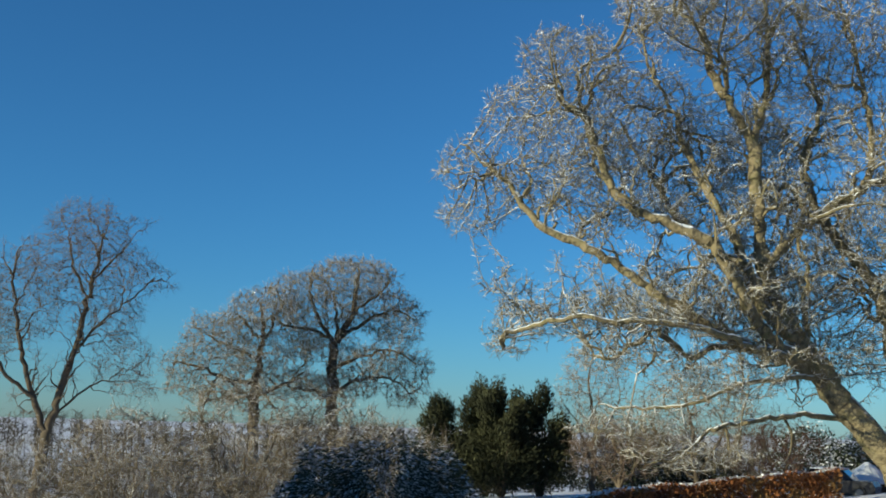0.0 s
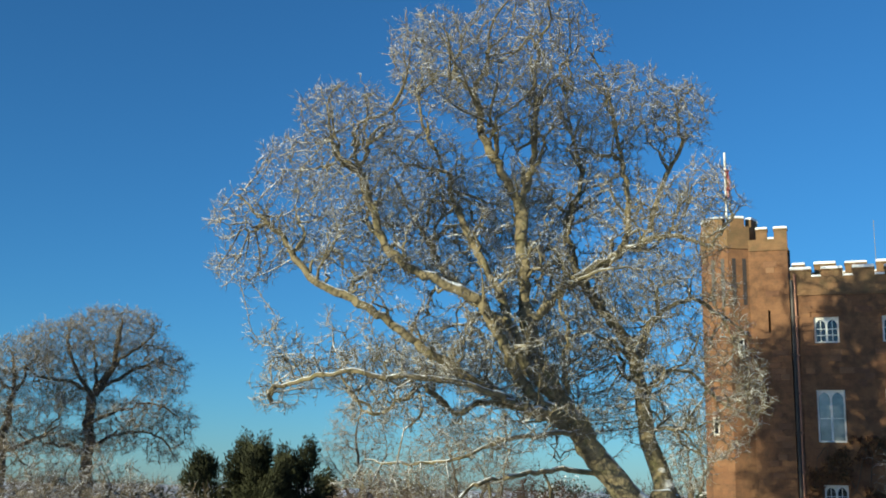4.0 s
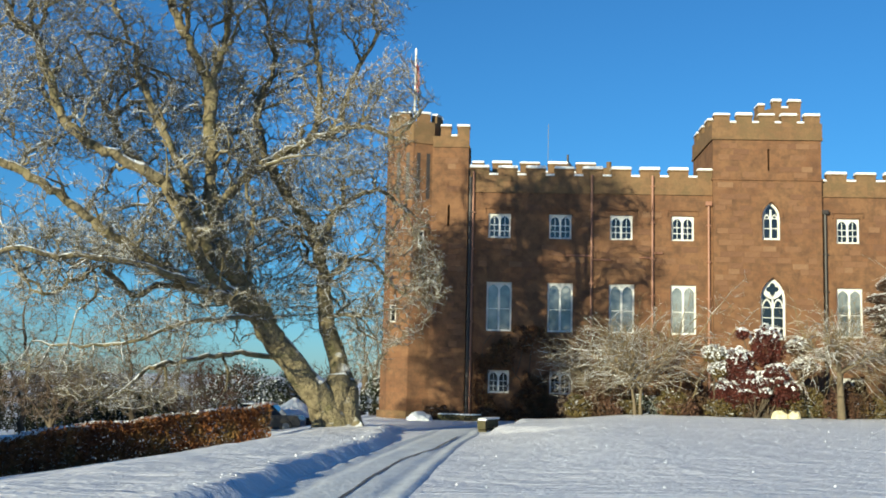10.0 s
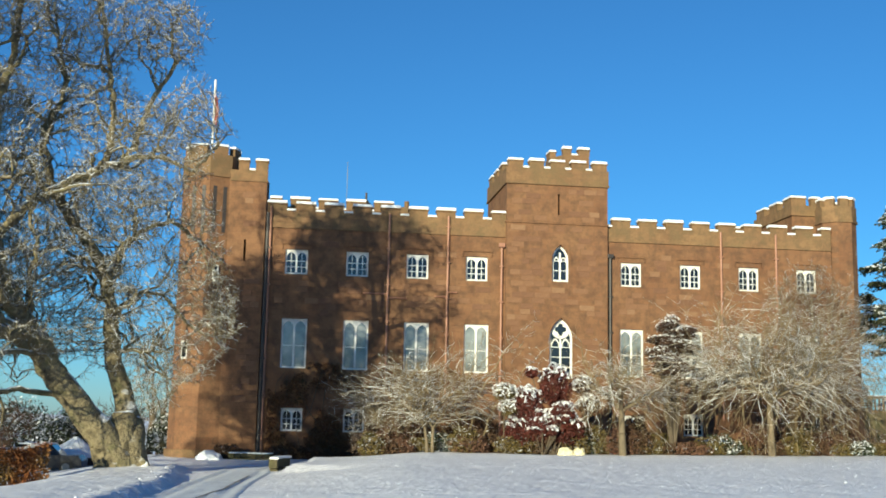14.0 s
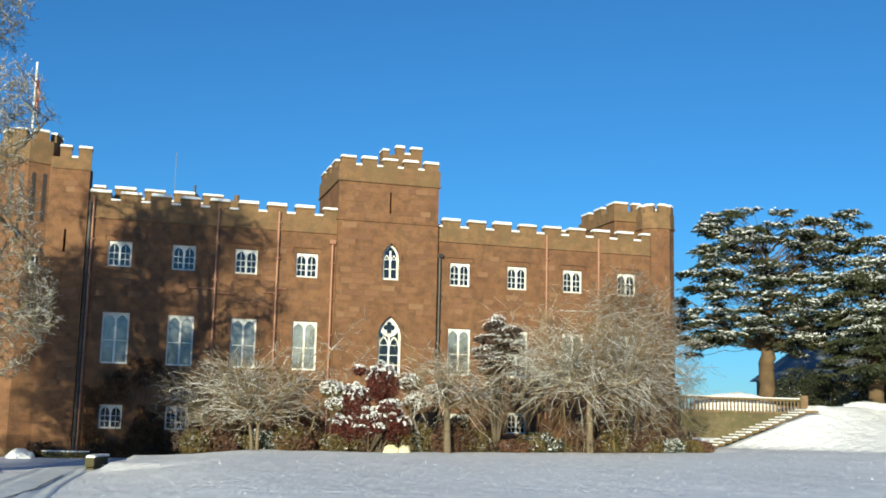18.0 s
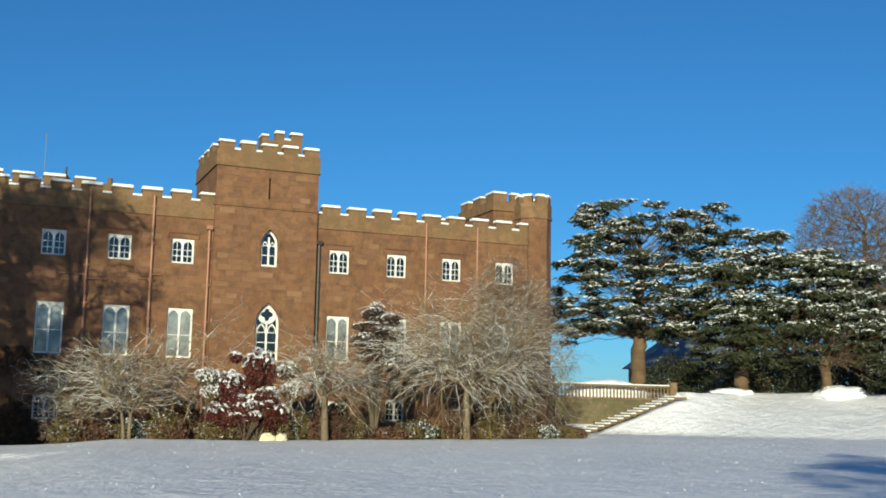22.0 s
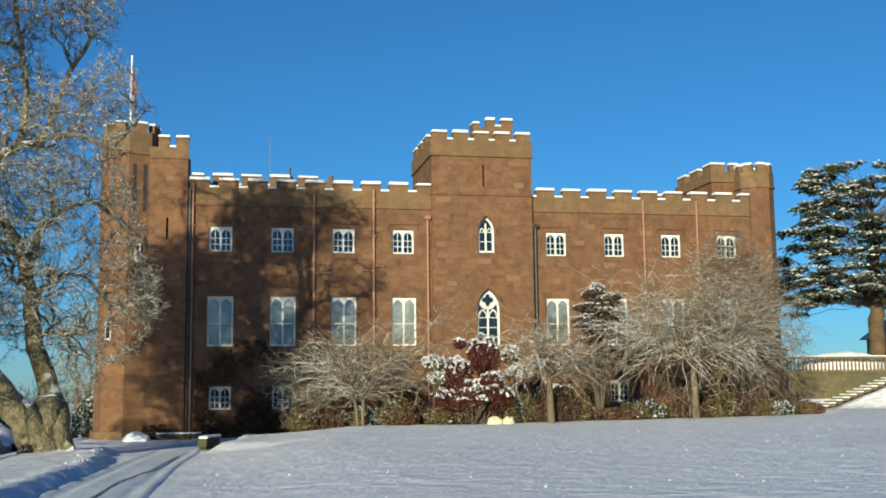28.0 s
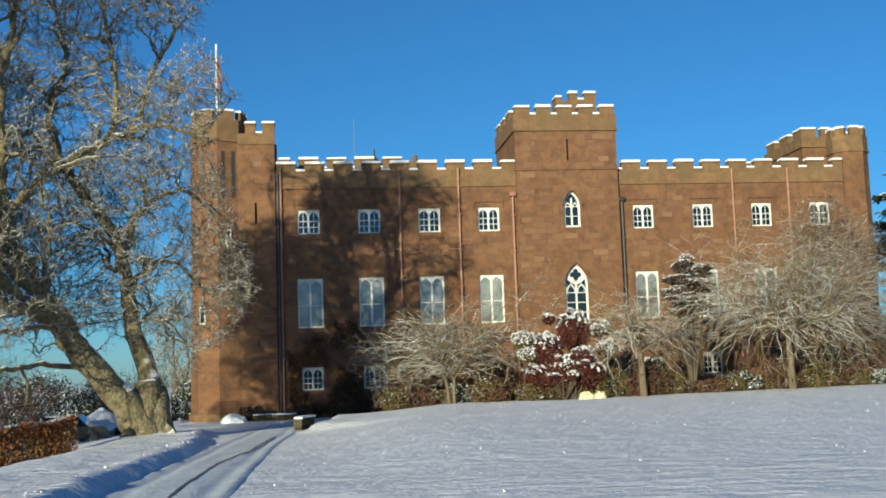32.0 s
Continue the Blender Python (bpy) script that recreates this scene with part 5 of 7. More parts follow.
LOW_OAK_LIMBS = [[(-37.6, 44.8, -2.4), (-37.7, 44.7, 2.9), (-37.6, 44.8, 4.8), (-37.5, 44.9, 6.3), (-37.7, 44.7, 7.8)], [(-37.5, 44.9, 4.8), (-38.8, 44.6, 5.3), (-39.8, 44.2, 5.7), (-40.6, 43.5, 6.4)], [(-37.6, 44.8, 3.6), (-38.5, 43.3, 3.8), (-39.1, 42.1, 4.3), (-39.9, 41.4, 4.5)], [(-37.6, 44.9, 5.6), (-37.3, 45.6, 7.0), (-37.0, 46.0, 8.1)], [(-37.7, 44.7, 2.9), (-36.2, 45.1, 3.6), (-35.1, 45.6, 4.3)], [(-37.7, 44.7, 2.9), (-39.2, 44.1, 2.9), (-40.4, 43.4, 2.4)], [(-37.5, 44.9, 5.9), (-37.8, 43.6, 6.7), (-38.2, 43.0, 7.2)]]
LOW_OAK_CROWN = [(-37.5, 44.9, 7.2, 2.0, 2.1, 1.4), (-39.0, 43.0, 5.9, 1.7, 1.8, 1.2), (-39.5, 41.8, 4.4, 1.5, 1.5, 1.1), (-37.8, 44.0, 4.9, 2.3, 2.2, 1.0), (-36.3, 45.9, 3.7, 2.0, 2.0, 0.9), (-39.6, 41.7, 3.4, 1.3, 1.3, 0.7), (-38.2, 43.9, 6.3, 1.8, 1.8, 1.1), (-36.6, 46.2, 5.8, 1.6, 1.6, 0.9), (-38.3, 43.4, 3.2, 2.2, 2.0, 0.8)]
LOW_OAK_GIRTH = [(0.28, 0.05), (0.11, 0.03), (0.11, 0.03), (0.10, 0.03), (0.10, 0.03), (0.09, 0.03), (0.08, 0.03)]
LOW_OAK_SHOOTS, LOW_OAK_SHOOT_GIRTH = offshoots(LOW_OAK_LIMBS, LOW_OAK_GIRTH, 0.7, 1.2, 15, 0.3, (0,))
tree("oak_tree", "lower spreading bare oak beside the taller one, frosted with snow", LOW_OAK_LIMBS + LOW_OAK_SHOOTS, LOW_OAK_CROWN, 3900, 9, 0.28, (M_BARK_DARK, M_TWIG_GREY), group="oaks",
     girth=LOW_OAK_GIRTH + LOW_OAK_SHOOT_GIRTH,
     step=0.30, reach=2.2, kill=0.30, twigs=5, twig_len=0.42, twig_r=0.011, tip=0.010, droop=-0.03, wander=0.2)

for i, (x, y, rx, rz) in enumerate(((-29.2, 28.0, 2.6, 2.3), (-26.2, 30.4, 2.8, 3.0), (-23.6, 32.3, 2.6, 2.6), (-32.4, 26.8, 2.8, 1.7), (-21.0, 32.6, 2.2, 2.0))):
    twiggy("bare_shrub", "grey-brown bare shrub powdered with snow", (x, y), rx, 2.0, rz, 9, 700, 40 + i, (M_BARK_DARK, M_TWIG_GREY), group="shrubs below the hedge", twigs=4, twig_len=0.42, twig_r=0.011)
for i, (x, y, rx, rz) in enumerate(((-35.5, 33.5, 2.6, 1.6), (-33.2, 35.0, 2.5, 1.7), (-30.9, 36.5, 2.4, 1.6), (-28.8, 38.0, 2.4, 1.8), (-27.2, 40.5, 2.0, 1.7))):
    twiggy("bare_shrub", "dense bare hazel thicket powdered with snow", (x, y), rx, 1.6, rz, 12, 620, 500 + i, (M_BARK_DARK, M_TWIG_GREY), group="shrubs below the hedge", twigs=4, twig_len=0.45, twig_r=0.010)
leafy("evergreen_bush", "dark evergreen bush in shade with snow on its leaves", [(-11.0, 16.8, 0.35, 1.0, 1.1, 1.05), (-10.35, 17.3, 0.2, 0.75, 0.9, 0.95), (-11.9, 16.2, 0.25, 0.9, 1.0, 0.95)], 40000, 0.022, M_BUSH, 31, "bush", 0.8, inner=0.55, rise=-0.3)

for i, (x, y, h, r) in enumerate(((-27.3, 47.4, 5.0, 1.9), (-26.2, 48.4, 5.7, 2.0), (-23.8, 49.4, 5.3, 1.8), (-24.9, 47.6, 5.2, 1.8))):
    z = ground_z(x, y)
    lump = random.Random(80 + i)
    lobes = [(x, y, z + h * 0.32, r, r, h * 0.34)] + [(x + lump.uniform(-0.7, 0.7) * r, y + lump.uniform(-0.5, 0.5) * r, z + h * q, r * lump.uniform(0.35, 0.6) * (1.25 - q), r * 0.5, h * lump.uniform(0.14, 0.22)) for q in (0.35, 0.5, 0.6, 0.68, 0.75, 0.8, 0.86)]
    leafy("yew_tree", "dark upright yew with a little snow", lobes, 20000, 0.055, M_YEW, 60 + i, "tree", 0.2, 0.12, "yews", 0.3, rise=0.9)
for i, (x, y, h, r) in enumerate(((-22.2, 52.0, 7.4, 1.9), (-15.8, 48.0, 6.2, 2.9), (-18.6, 46.5, 3.6, 2.2), (-13.6, 52.0, 4.2, 2.4))):
    z = ground_z(x, y)
    tree("bare_tree", "small bare tree with brown twigs", [[(x, y, z - 0.1), (x + 0.1, y, z + h * 0.4), (x - 0.2, y, z + h * 0.7)], [(x, y, z + h * 0.2), (x + r * 0.5, y, z + h * 0.55)], [(x, y, z + h * 0.2), (x - r * 0.5, y, z + h * 0.5)]],
         [(x, y, z + h * 0.62, r, r, h * 0.40)], (900, 1300, 700, 420)[i], 80 + i, 0.12, (M_BARK_DARK, (M_TWIG_GREY, M_TWIG_GREY, M_TWIG_DARK, M_TWIG_RED)[i]), step=0.35, reach=2.0, kill=0.36, twigs=4, twig_len=0.5, twig_r=0.010, group="small trees beyond the hedge")
for i, (x, y, r, h) in enumerate(((-15.0, 66.0, 2.4, 4.2), (-12.2, 68.0, 1.6, 3.6), (-20.5, 58.0, 3.0, 2.6), (-27.0, 64.0, 4.0, 3.2))):
    z = ground_z(x, y)
    leafy("laurel_bush", "dark snowy laurel bush beyond the hedge", [(x, y, z + h * 0.45, r, r * 0.8, h * 0.5), (x + r * 0.6, y, z + h * 0.35, r * 0.7, r * 0.7, h * 0.4)], 7000, 0.09, M_SNOWY_LEAF if i < 2 else M_EVERGREEN, 90 + i, "bush", 0.5)


# ---- garden in front of the castle ----
def whips(p, d, n_seg, length, droop, rng, r0=0.020, r1=0.008, sides=3, side_twigs=0.7, wave=0.25):
    """Long arching shoots from points p, bending over under their weight, with side twigs."""
    blocks = []
    ln = (length * (0.55 + 0.6 * rng.random(len(p))) / n_seg)[:, None]
    d = unit(d)
    for k in range(n_seg):
        d = unit(d + rng.normal(size=d.shape) * wave + np.array([0, 0, -droop * (0.4 + k / n_seg)]))
        e = p + d * ln
        ra, rb = r0 + (r1 - r0) * k / n_seg, r0 + (r1 - r0) * (k + 1) / n_seg
        blocks.append(frusta(p, e, np.full(len(p), ra), np.full(len(p), rb), d, d, sides))
        pick = rng.random(len(p)) < side_twigs
        if k > 0 and pick.any():
            sd = unit(d[pick] + 0.7 * rng.normal(size=d[pick].shape))
            q = e[pick]
            for _ in range(2):
                sd = unit(sd + rng.normal(size=sd.shape) * 0.25 + np.array([0, 0, -droop * 0.7]))
                e2 = q + sd * ln[pick] * 0.8
                blocks.append(frusta(q, e2, np.full(len(q), rb * 0.8), np.full(len(q), r1 * 0.8), sd, sd, 3))
                q = e2
        p = e
    return join(blocks)


def whip_tree(name, label, at, trunk_h, trunk_r, boughs, n, length, droop, seed, mats, bough_len=1.3, up=0.8, lean=(0, 0), squash=0.7, stems=1, category="tree"):
    """A small tree or shrub: bole or stems, a few boughs, and long arching shoots from them."""
    rng = np.random.default_rng(seed)
    x, y = at
    z = ground_z(x, y) - 0.1
    t = thing(name, (x, y, z), label, category, "garden trees")
    bm_pts, dirs = [], []
    wood = []
    for k in range(stems):
        foot = np.array([[x + 0.25 * (k - stems / 2) * (stems > 1), y, z]])
        head = foot + np.array([[0.12 * (k - stems / 2), 0.0, trunk_h]])
        mid = (foot + head) / 2 + rng.normal(size=(1, 3)) * 0.05
        for a, b, ra, rb in ((foot, mid, trunk_r * 1.25, trunk_r), (mid, head, trunk_r, trunk_r * 0.85)):
            wood.append(frusta(a, b, np.array([ra]), np.array([rb]), unit(b - a), unit(b - a), 10))
        for j in range(boughs):
            a = 2 * math.pi * (j + 0.5 * k) / boughs + rng.normal() * 0.2
            p, d = head[0].copy(), np.array([math.cos(a), squash * math.sin(a), up + 0.3 * rng.random()])
            d[:2] += np.array(lean) * 0.3
            r = trunk_r * 0.62
            for q in range(5):
                d = d / np.linalg.norm(d) + rng.normal(size=3) * 0.14
                e = p + d / np.linalg.norm(d) * bough_len / 5
                dd = unit((e - p)[None])
                wood.append(frusta(p[None], e[None], np.array([r]), np.array([r * 0.84]), dd, dd, 6))
                r *= 0.84
                p = e
                bm_pts.append(p.copy())
                dirs.append(d.copy())
    child("trunk", raw_mesh("trunk", *join(wood), mats[0], True), t)
    pts, dirs = np.array(bm_pts), np.array(dirs)
    pick = rng.integers(0, len(pts), n)
    d = unit(unit(dirs[pick]) + 0.75 * rng.normal(size=(n, 3)) * np.array([1, squash, 0.8]) + np.array([lean[0], lean[1], 0.25]))
    child("crown", raw_mesh("crown", *whips(pts[pick], d, 7, length, droop, rng), mats[1]), t)
    return t


whip_tree("weeping_tree", "small frosted tree with arching pale twigs on a straight bole", (14.8, 49.4), 2.1, 0.15, 8, 240, 2.5, 0.17, 101, (M_BARK_GREY, M_TWIG_PALE), 2.0, 0.55, (0.12, 0))
whip_tree("weeping_tree", "wide frosted tree with long drooping pale twigs", (21.9, 49.6), 2.6, 0.15, 11, 560, 4.0, 0.18, 102, (M_BARK_GREY, M_TWIG_PALE), 3.1, 0.48, (0.32, 0))
whip_tree("forsythia_shrub", "tangled frosted bare shrub on crooked stems at the lawn's edge", (6.3, 50.0), 1.2, 0.075, 7, 260, 2.7, 0.07, 104, (M_BARK_GREY, M_TWIG_PALE), 2.3, 0.75, (0.15, 0), 0.6, 2, "shrub")
whip_tree("forsythia_shrub", "brown bare shrub in the castle's shade", (4.9, 52.0), 1.4, 0.06, 6, 200, 2.2, 0.06, 106, (M_BARK_GREY, M_TWIG_GREY), 2.0, 0.8, (0.0, 0), 0.6, 2, "shrub")
tree("climbing_tree", "brown twiggy tree against the east wing", [[(26.6, 55.0, -0.2), (26.6, 55.0, 3.0), (26.9, 55.2, 6.0)], [(26.6, 55.0, 2.0), (28.6, 55.0, 5.0)], [(26.6, 55.0, 2.4), (24.8, 55.2, 5.6)]],
     [(26.8, 55.2, 6.8, 3.0, 1.4, 3.4), (29.0, 55.0, 4.6, 1.8, 1.4, 2.4)], 1800, 103, 0.2, (M_BARK_GREY, M_TWIG_GREY), step=0.3, reach=2.0, kill=0.32, twigs=3, twig_len=0.6, twig_r=0.011)
tree("climbing_rose", "long arching bare stems beside the shrub", [[(8.0, 50.2, 0.0), (9.6, 50.2, 3.0), (12.0, 50.2, 5.6)], [(7.6, 50.2, 0.0), (8.8, 50.2, 3.6), (10.9, 50.4, 6.4)], [(7.2, 50.2, 0.0), (8.0, 50.2, 4.0), (8.6, 50.4, 5.6)]],
     [(9.8, 50.3, 4.4, 1.6, 0.6, 1.5)], 110, 105, 0.05, (M_TWIG_PALE, M_TWIG_PALE), step=0.3, reach=1.5, kill=0.4, twigs=2, twig_len=0.5, twig_r=0.010, category="shrub", flare=1.0, split=0.02)


def padded(name, label, pads, n, size, mat, seed, category, stem=0.06, cover=0.44):
    """A shrub of separate leafy pads; snow lies on top of each, leaves hang below."""
    rng = np.random.default_rng(seed)
    x, y = pads[0][0], pads[0][1]
    base = (x, y, ground_z(x, y))
    t = thing(name, base, label, category)
    ends = np.array([p[:3] for p in pads], float)
    foot = np.tile(np.array(base) - (0, 0, 0.1), (len(ends), 1))
    for k in range(len(ends)):
        a, b = foot[k:k + 1], ends[k:k + 1]
        child("stem", raw_mesh("stem", *frusta(a, b, np.array([stem]), np.array([0.02]), unit(b - a), unit(b - a), 6), M_BARK_DARK), t)
    low, top = [], []
    for q in pads:
        k = int(n * q[3] * q[4])
        u = unit(rng.normal(size=(k, 3)))
        lump = 1 + 0.22 * np.sin(u[:, :1] * 6 + q[0]) * np.cos(u[:, 1:2] * 7 + q[2])
        p = u * lump * (0.6 + 0.4 * rng.random((k, 1))) * np.array(q[3:]) + np.array(q[:3])
        low.append(p)
        c = (u[:, 2] > cover - 0.12 + 0.55 * np.sin(u[:, 0] * 15 + q[1]) * np.cos(u[:, 1] * 13 + q[2])) & (rng.random(k) < 0.7)
        top.append((u * lump * 1.04 * np.array(q[3:]) + np.array(q[:3]))[c])
    child("foliage", raw_mesh("foliage", *leaves(np.concatenate(low), size, rng, 0.2), mat), t)
    for cap in (top if len(top) < 4 else [np.concatenate(top)]):
        tagged(child("snow", raw_mesh("snow", *leaves(cap, size * 1.05, rng, 1.6), M_SNOW), t), "clumps of fresh snow", kind="stuff")
    return t


clump = random.Random(4)
padded("japanese_maple", "dark red leafy shrub capped with fresh snow",
       [(11.8, 50.0, 3.3, 0.72, 0.6, 0.9), (10.55, 50.0, 2.45, 0.72, 0.6, 0.75), (11.1, 50.1, 1.5, 1.0, 0.6, 0.75), (12.4, 50.1, 1.4, 0.8, 0.6, 0.65), (10.1, 50.1, 1.2, 0.7, 0.5, 0.65)]
       + [(11.4 + clump.uniform(-1.1, 0.6), 49.9, z, clump.uniform(0.26, 0.42), 0.35, clump.uniform(0.2, 0.3)) for z in (3.9, 2.9, 2.0, 1.2)], 9000, 0.065, M_MAPLE, 111, "shrub", 0.06, 0.74)
padded("dwarf_conifer", "rounded dark conifer with ragged snow on its tiers", [(17.6, 50.8, 6.5, 0.4, 0.4, 0.3)]
       + [(17.6 + clump.uniform(-0.85, 0.85) * math.sin(math.pi * (0.2 + 0.6 * k / 29)), 50.8 + clump.uniform(-0.6, 0.4), 6.3 - 2.2 * k / 29, clump.uniform(0.40, 0.68), 0.55, clump.uniform(0.13, 0.22)) for k in range(30)], 2600, 0.05, M_CONIFER, 113, "conifer", 0.09, 0.74)
padded("hydrangea_bush", "rounded bush smothered in snow beside the red shrub", [(9.5, 50.0, 3.0, 0.48, 0.45, 0.38), (9.7, 50.0, 2.3, 0.4, 0.4, 0.35)], 5000, 0.06, M_SHRUB, 112, "bush", 0.06, -0.1)
padded("hydrangea_bush", "rounded snow-topped bush under the small tree", [(13.3, 50.4, 3.35, 0.55, 0.5, 0.42), (13.5, 50.4, 2.5, 0.55, 0.5, 0.4)], 4500, 0.06, M_RUSSET, 114, "bush", 0.06, 0.0)
padded("viburnum_bush", "low twiggy bush thick with snow before the red shrub", [(11.5 + clump.uniform(-0.7, 1.0), 49.5 + clump.uniform(-0.2, 0.2), clump.uniform(1.3, 2.5), clump.uniform(0.22, 0.4), 0.3, clump.uniform(0.15, 0.26)) for _k in range(13)], 7000, 0.055, M_MAPLE, 115, "bush", 0.02, 0.52)
bed = random.Random(7)
for i in range(34):
    x = 3.6 + 24.5 * i / 33 + bed.uniform(-0.3, 0.3)
    y = 50.2 + bed.uniform(-0.5, 0.9)
    h = bed.uniform(0.5, 1.15) * (1.25 if 9 < x < 15 else 1)
    r = bed.uniform(0.5, 0.95)
    z = ground_z(x, y)
    leafy("border_shrub", ("low olive shrub in the border", "russet winter shrub in the border", "red-stemmed shrub in the border", "russet winter shrub in the border", "low olive shrub in the border", "snow-topped evergreen in the border")[(i * 7 + i // 3) % 6],
          [(x, y, z + h * 0.5, r, r * 0.8, h * 0.6), (x + 0.4, y + 0.1, z + h * 0.4, r * 0.7, r * 0.7, h * 0.5)], 1300, 0.062, (M_SHRUB, M_RUSSET, M_TWIG_RED, M_RUSSET, M_SHRUB, M_SNOWY_LEAF)[(i * 7 + i // 3) % 6], 120 + i, "shrub", 0.5, group="border shrubs")
# brown bushes at the foot of the terrace wall
for i, (x, y, r, h) in enumerate(((29.6, 55.6, 1.0, 1.5), (31.2, 57.6, 1.1, 1.7), (32.6, 59.6, 1.1, 1.5), (33.8, 61.4, 0.9, 1.1))):
    twiggy("border_shrub", "brown winter shrub against the terrace wall", (x, y), r, r * 0.8, h * 0.55, 9, 300, 570 + i, (M_BARK_DARK, M_TWIG_RED), group="border shrubs", twigs=4, twig_len=0.3, twig_r=0.014)
# taller brown bushes that fill the bed under the small trees
for i in range(17):
    x = 3.4 + 25.2 * i / 16 + bed.uniform(-0.4, 0.4)
    y = 52.0 + bed.uniform(-0.5, 0.7)
    h, r = bed.uniform(1.2, 2.1), bed.uniform(0.7, 1.1)
    if 15.2 < x < 21.0:
        h *= 0.55
    twiggy("border_shrub", ("dense brown winter shrub at the back of the border", "dark russet shrub at the back of the border")[i % 2], (x, y), r, r * 0.7, h * 0.58, 10, 380, 540 + i, (M_BARK_DARK, (M_TWIG_DARK, M_TWIG_RED)[i % 2]), group="border shrubs", twigs=4, twig_len=0.3, twig_r=0.014)
# dark evergreens added behind the wide tree, in place of the shadow there
for i, (x, y, h, r) in enumerate(((13.2, 52.6, 2.0, 0.9), (16.2, 52.4, 2.6, 0.7), (20.4, 52.8, 1.2, 0.8), (23.2, 52.6, 2.0, 1.0), (25.0, 53.2, 2.3, 1.1), (26.8, 53.0, 2.1, 1.1), (28.6, 53.6, 1.8, 1.0))):
    z = ground_z(x, y)
    leafy("evergreen_bush", "dark evergreen bush added for the shadow behind the border", [(x, y, z + h * 0.45, r, r * 0.7, h * 0.5), (x + 0.5 * r, y, z + h * 0.6, r * 0.6, r * 0.5, h * 0.4)], 2600, 0.07, (M_EVERGREEN, M_RUSSET)[i % 2], 590 + i, "bush", 0.3, group="evergreens in the border", inner=0.5)
# creeper on the west wing
rng = np.random.default_rng(70)
p = np.stack([rng.uniform(-1.2, 11.5, 17000), FY - 0.06 - 0.18 * rng.random(17000), rng.random(17000) ** 1.15 * 4.9 - 0.4], 1)
clear = [h for h in base_left + holes_for(left_up)]
keep = [(noise.noise((a * 0.5, c * 0.6, 2)) + 0.4 * noise.noise((a * 1.6, c * 1.6, 5)) > -0.42 + 0.11 * c) and not any(h[0] - 0.1 < a < h[1] + 0.1 and h[2] - 0.1 < c < h[3] + 0.1 for h in clear) for a, _, c in p]
p = p[np.array(keep)]
t = thing("wall_creeper", (5, FY - 0.1, -0.4), "brown creeper clinging to the lower wall", "creeper")
for x in np.linspace(-0.8, 11.0, 17):
    line = [(x, FY - 0.1, -0.5)]
    for _k in range(9):
        line.append((line[-1][0] + rng.normal() * 0.22, FY - 0.1, line[-1][2] + 0.45 + 0.1 * rng.random()))
    part("stem", tube(bmesh.new(), line, 0.022, 5), M_BARK_DARK, t)
for x0 in (-1.2, 2.0, 5.2, 8.4):
    patch = p[(p[:, 0] >= x0) & (p[:, 0] < x0 + 3.2)]
    child("foliage", raw_mesh("foliage", *leaves(patch, 0.08, rng, 0.0), M_IVY), t)

# ---- terrace, steps, cedars ----
part_wall = thing("terrace_wall", (38, 64.2, 0), "rubble retaining wall of the terrace", "wall", kind="structure")
part("wall", boxed(31.2, 43.6, 64.0, 64.5, -0.6, 2.72), M_TERRACE, part_wall)
part("coping", boxed(31.2, 43.6, 63.92, 64.58, 2.72, 2.86, bevel=0.03), M_RUBBLE, part_wall)
bal = thing("balustrade", (38, 64.2, 2.86), "stone balustrade with snow on its rail", "balustrade")
part("rail", boxed(31.2, 43.6, 64.06, 64.44, 3.56, 3.70, bevel=0.03), M_RUBBLE, bal)
part("snow", boxed(31.2, 43.1, 64.08, 64.42, 3.70, 3.77, bevel=0.03), M_SNOW, bal)
bm = bmesh.new()
prof = [(0.07, 0.0), (0.07, 0.08), (0.045, 0.12), (0.075, 0.30), (0.04, 0.52), (0.065, 0.62), (0.065, 0.70)]
rings = [[bm.verts.new((r * math.cos(k * math.pi / 4), r * math.sin(k * math.pi / 4), z)) for k in range(8)] for r, z in prof]
for a, b in zip(rings, rings[1:]):
    for k in range(8):
        bm.faces.new((a[k], a[(k + 1) % 8], b[(k + 1) % 8], b[k]))
me = bpy.data.meshes.new("baluster")
bm.to_mesh(me)
bm.free()
me.materials.append(M_RUBBLE)
for k in range(46):
    child("baluster", me, bal, "", (31.6 + 0.26 * k, 64.25, 2.86))
for x in (31.3, 43.4):
    part("pier", boxed(x - 0.25, x + 0.25, 64.0, 64.5, 2.86, 3.95, bevel=0.04), M_RUBBLE, bal)
steps = thing("terrace_steps", (36.5, 63.2, 0.4), "stone steps beside the terrace wall, snow on the treads", "steps")
for k in range(16):
    x = 35.2 + 0.48 * k
    z = 0.32 + 0.165 * (k + 1)
    st = part("step", boxed(x, 43.4, 62.55, 63.92, z - 0.45, z, bevel=0.02), M_RUBBLE, steps)
    part("tread_snow", boxed(x + 0.04, x + 0.46, 62.5, 63.8, z, z + 0.09, bevel=0.035), M_SNOW, st)


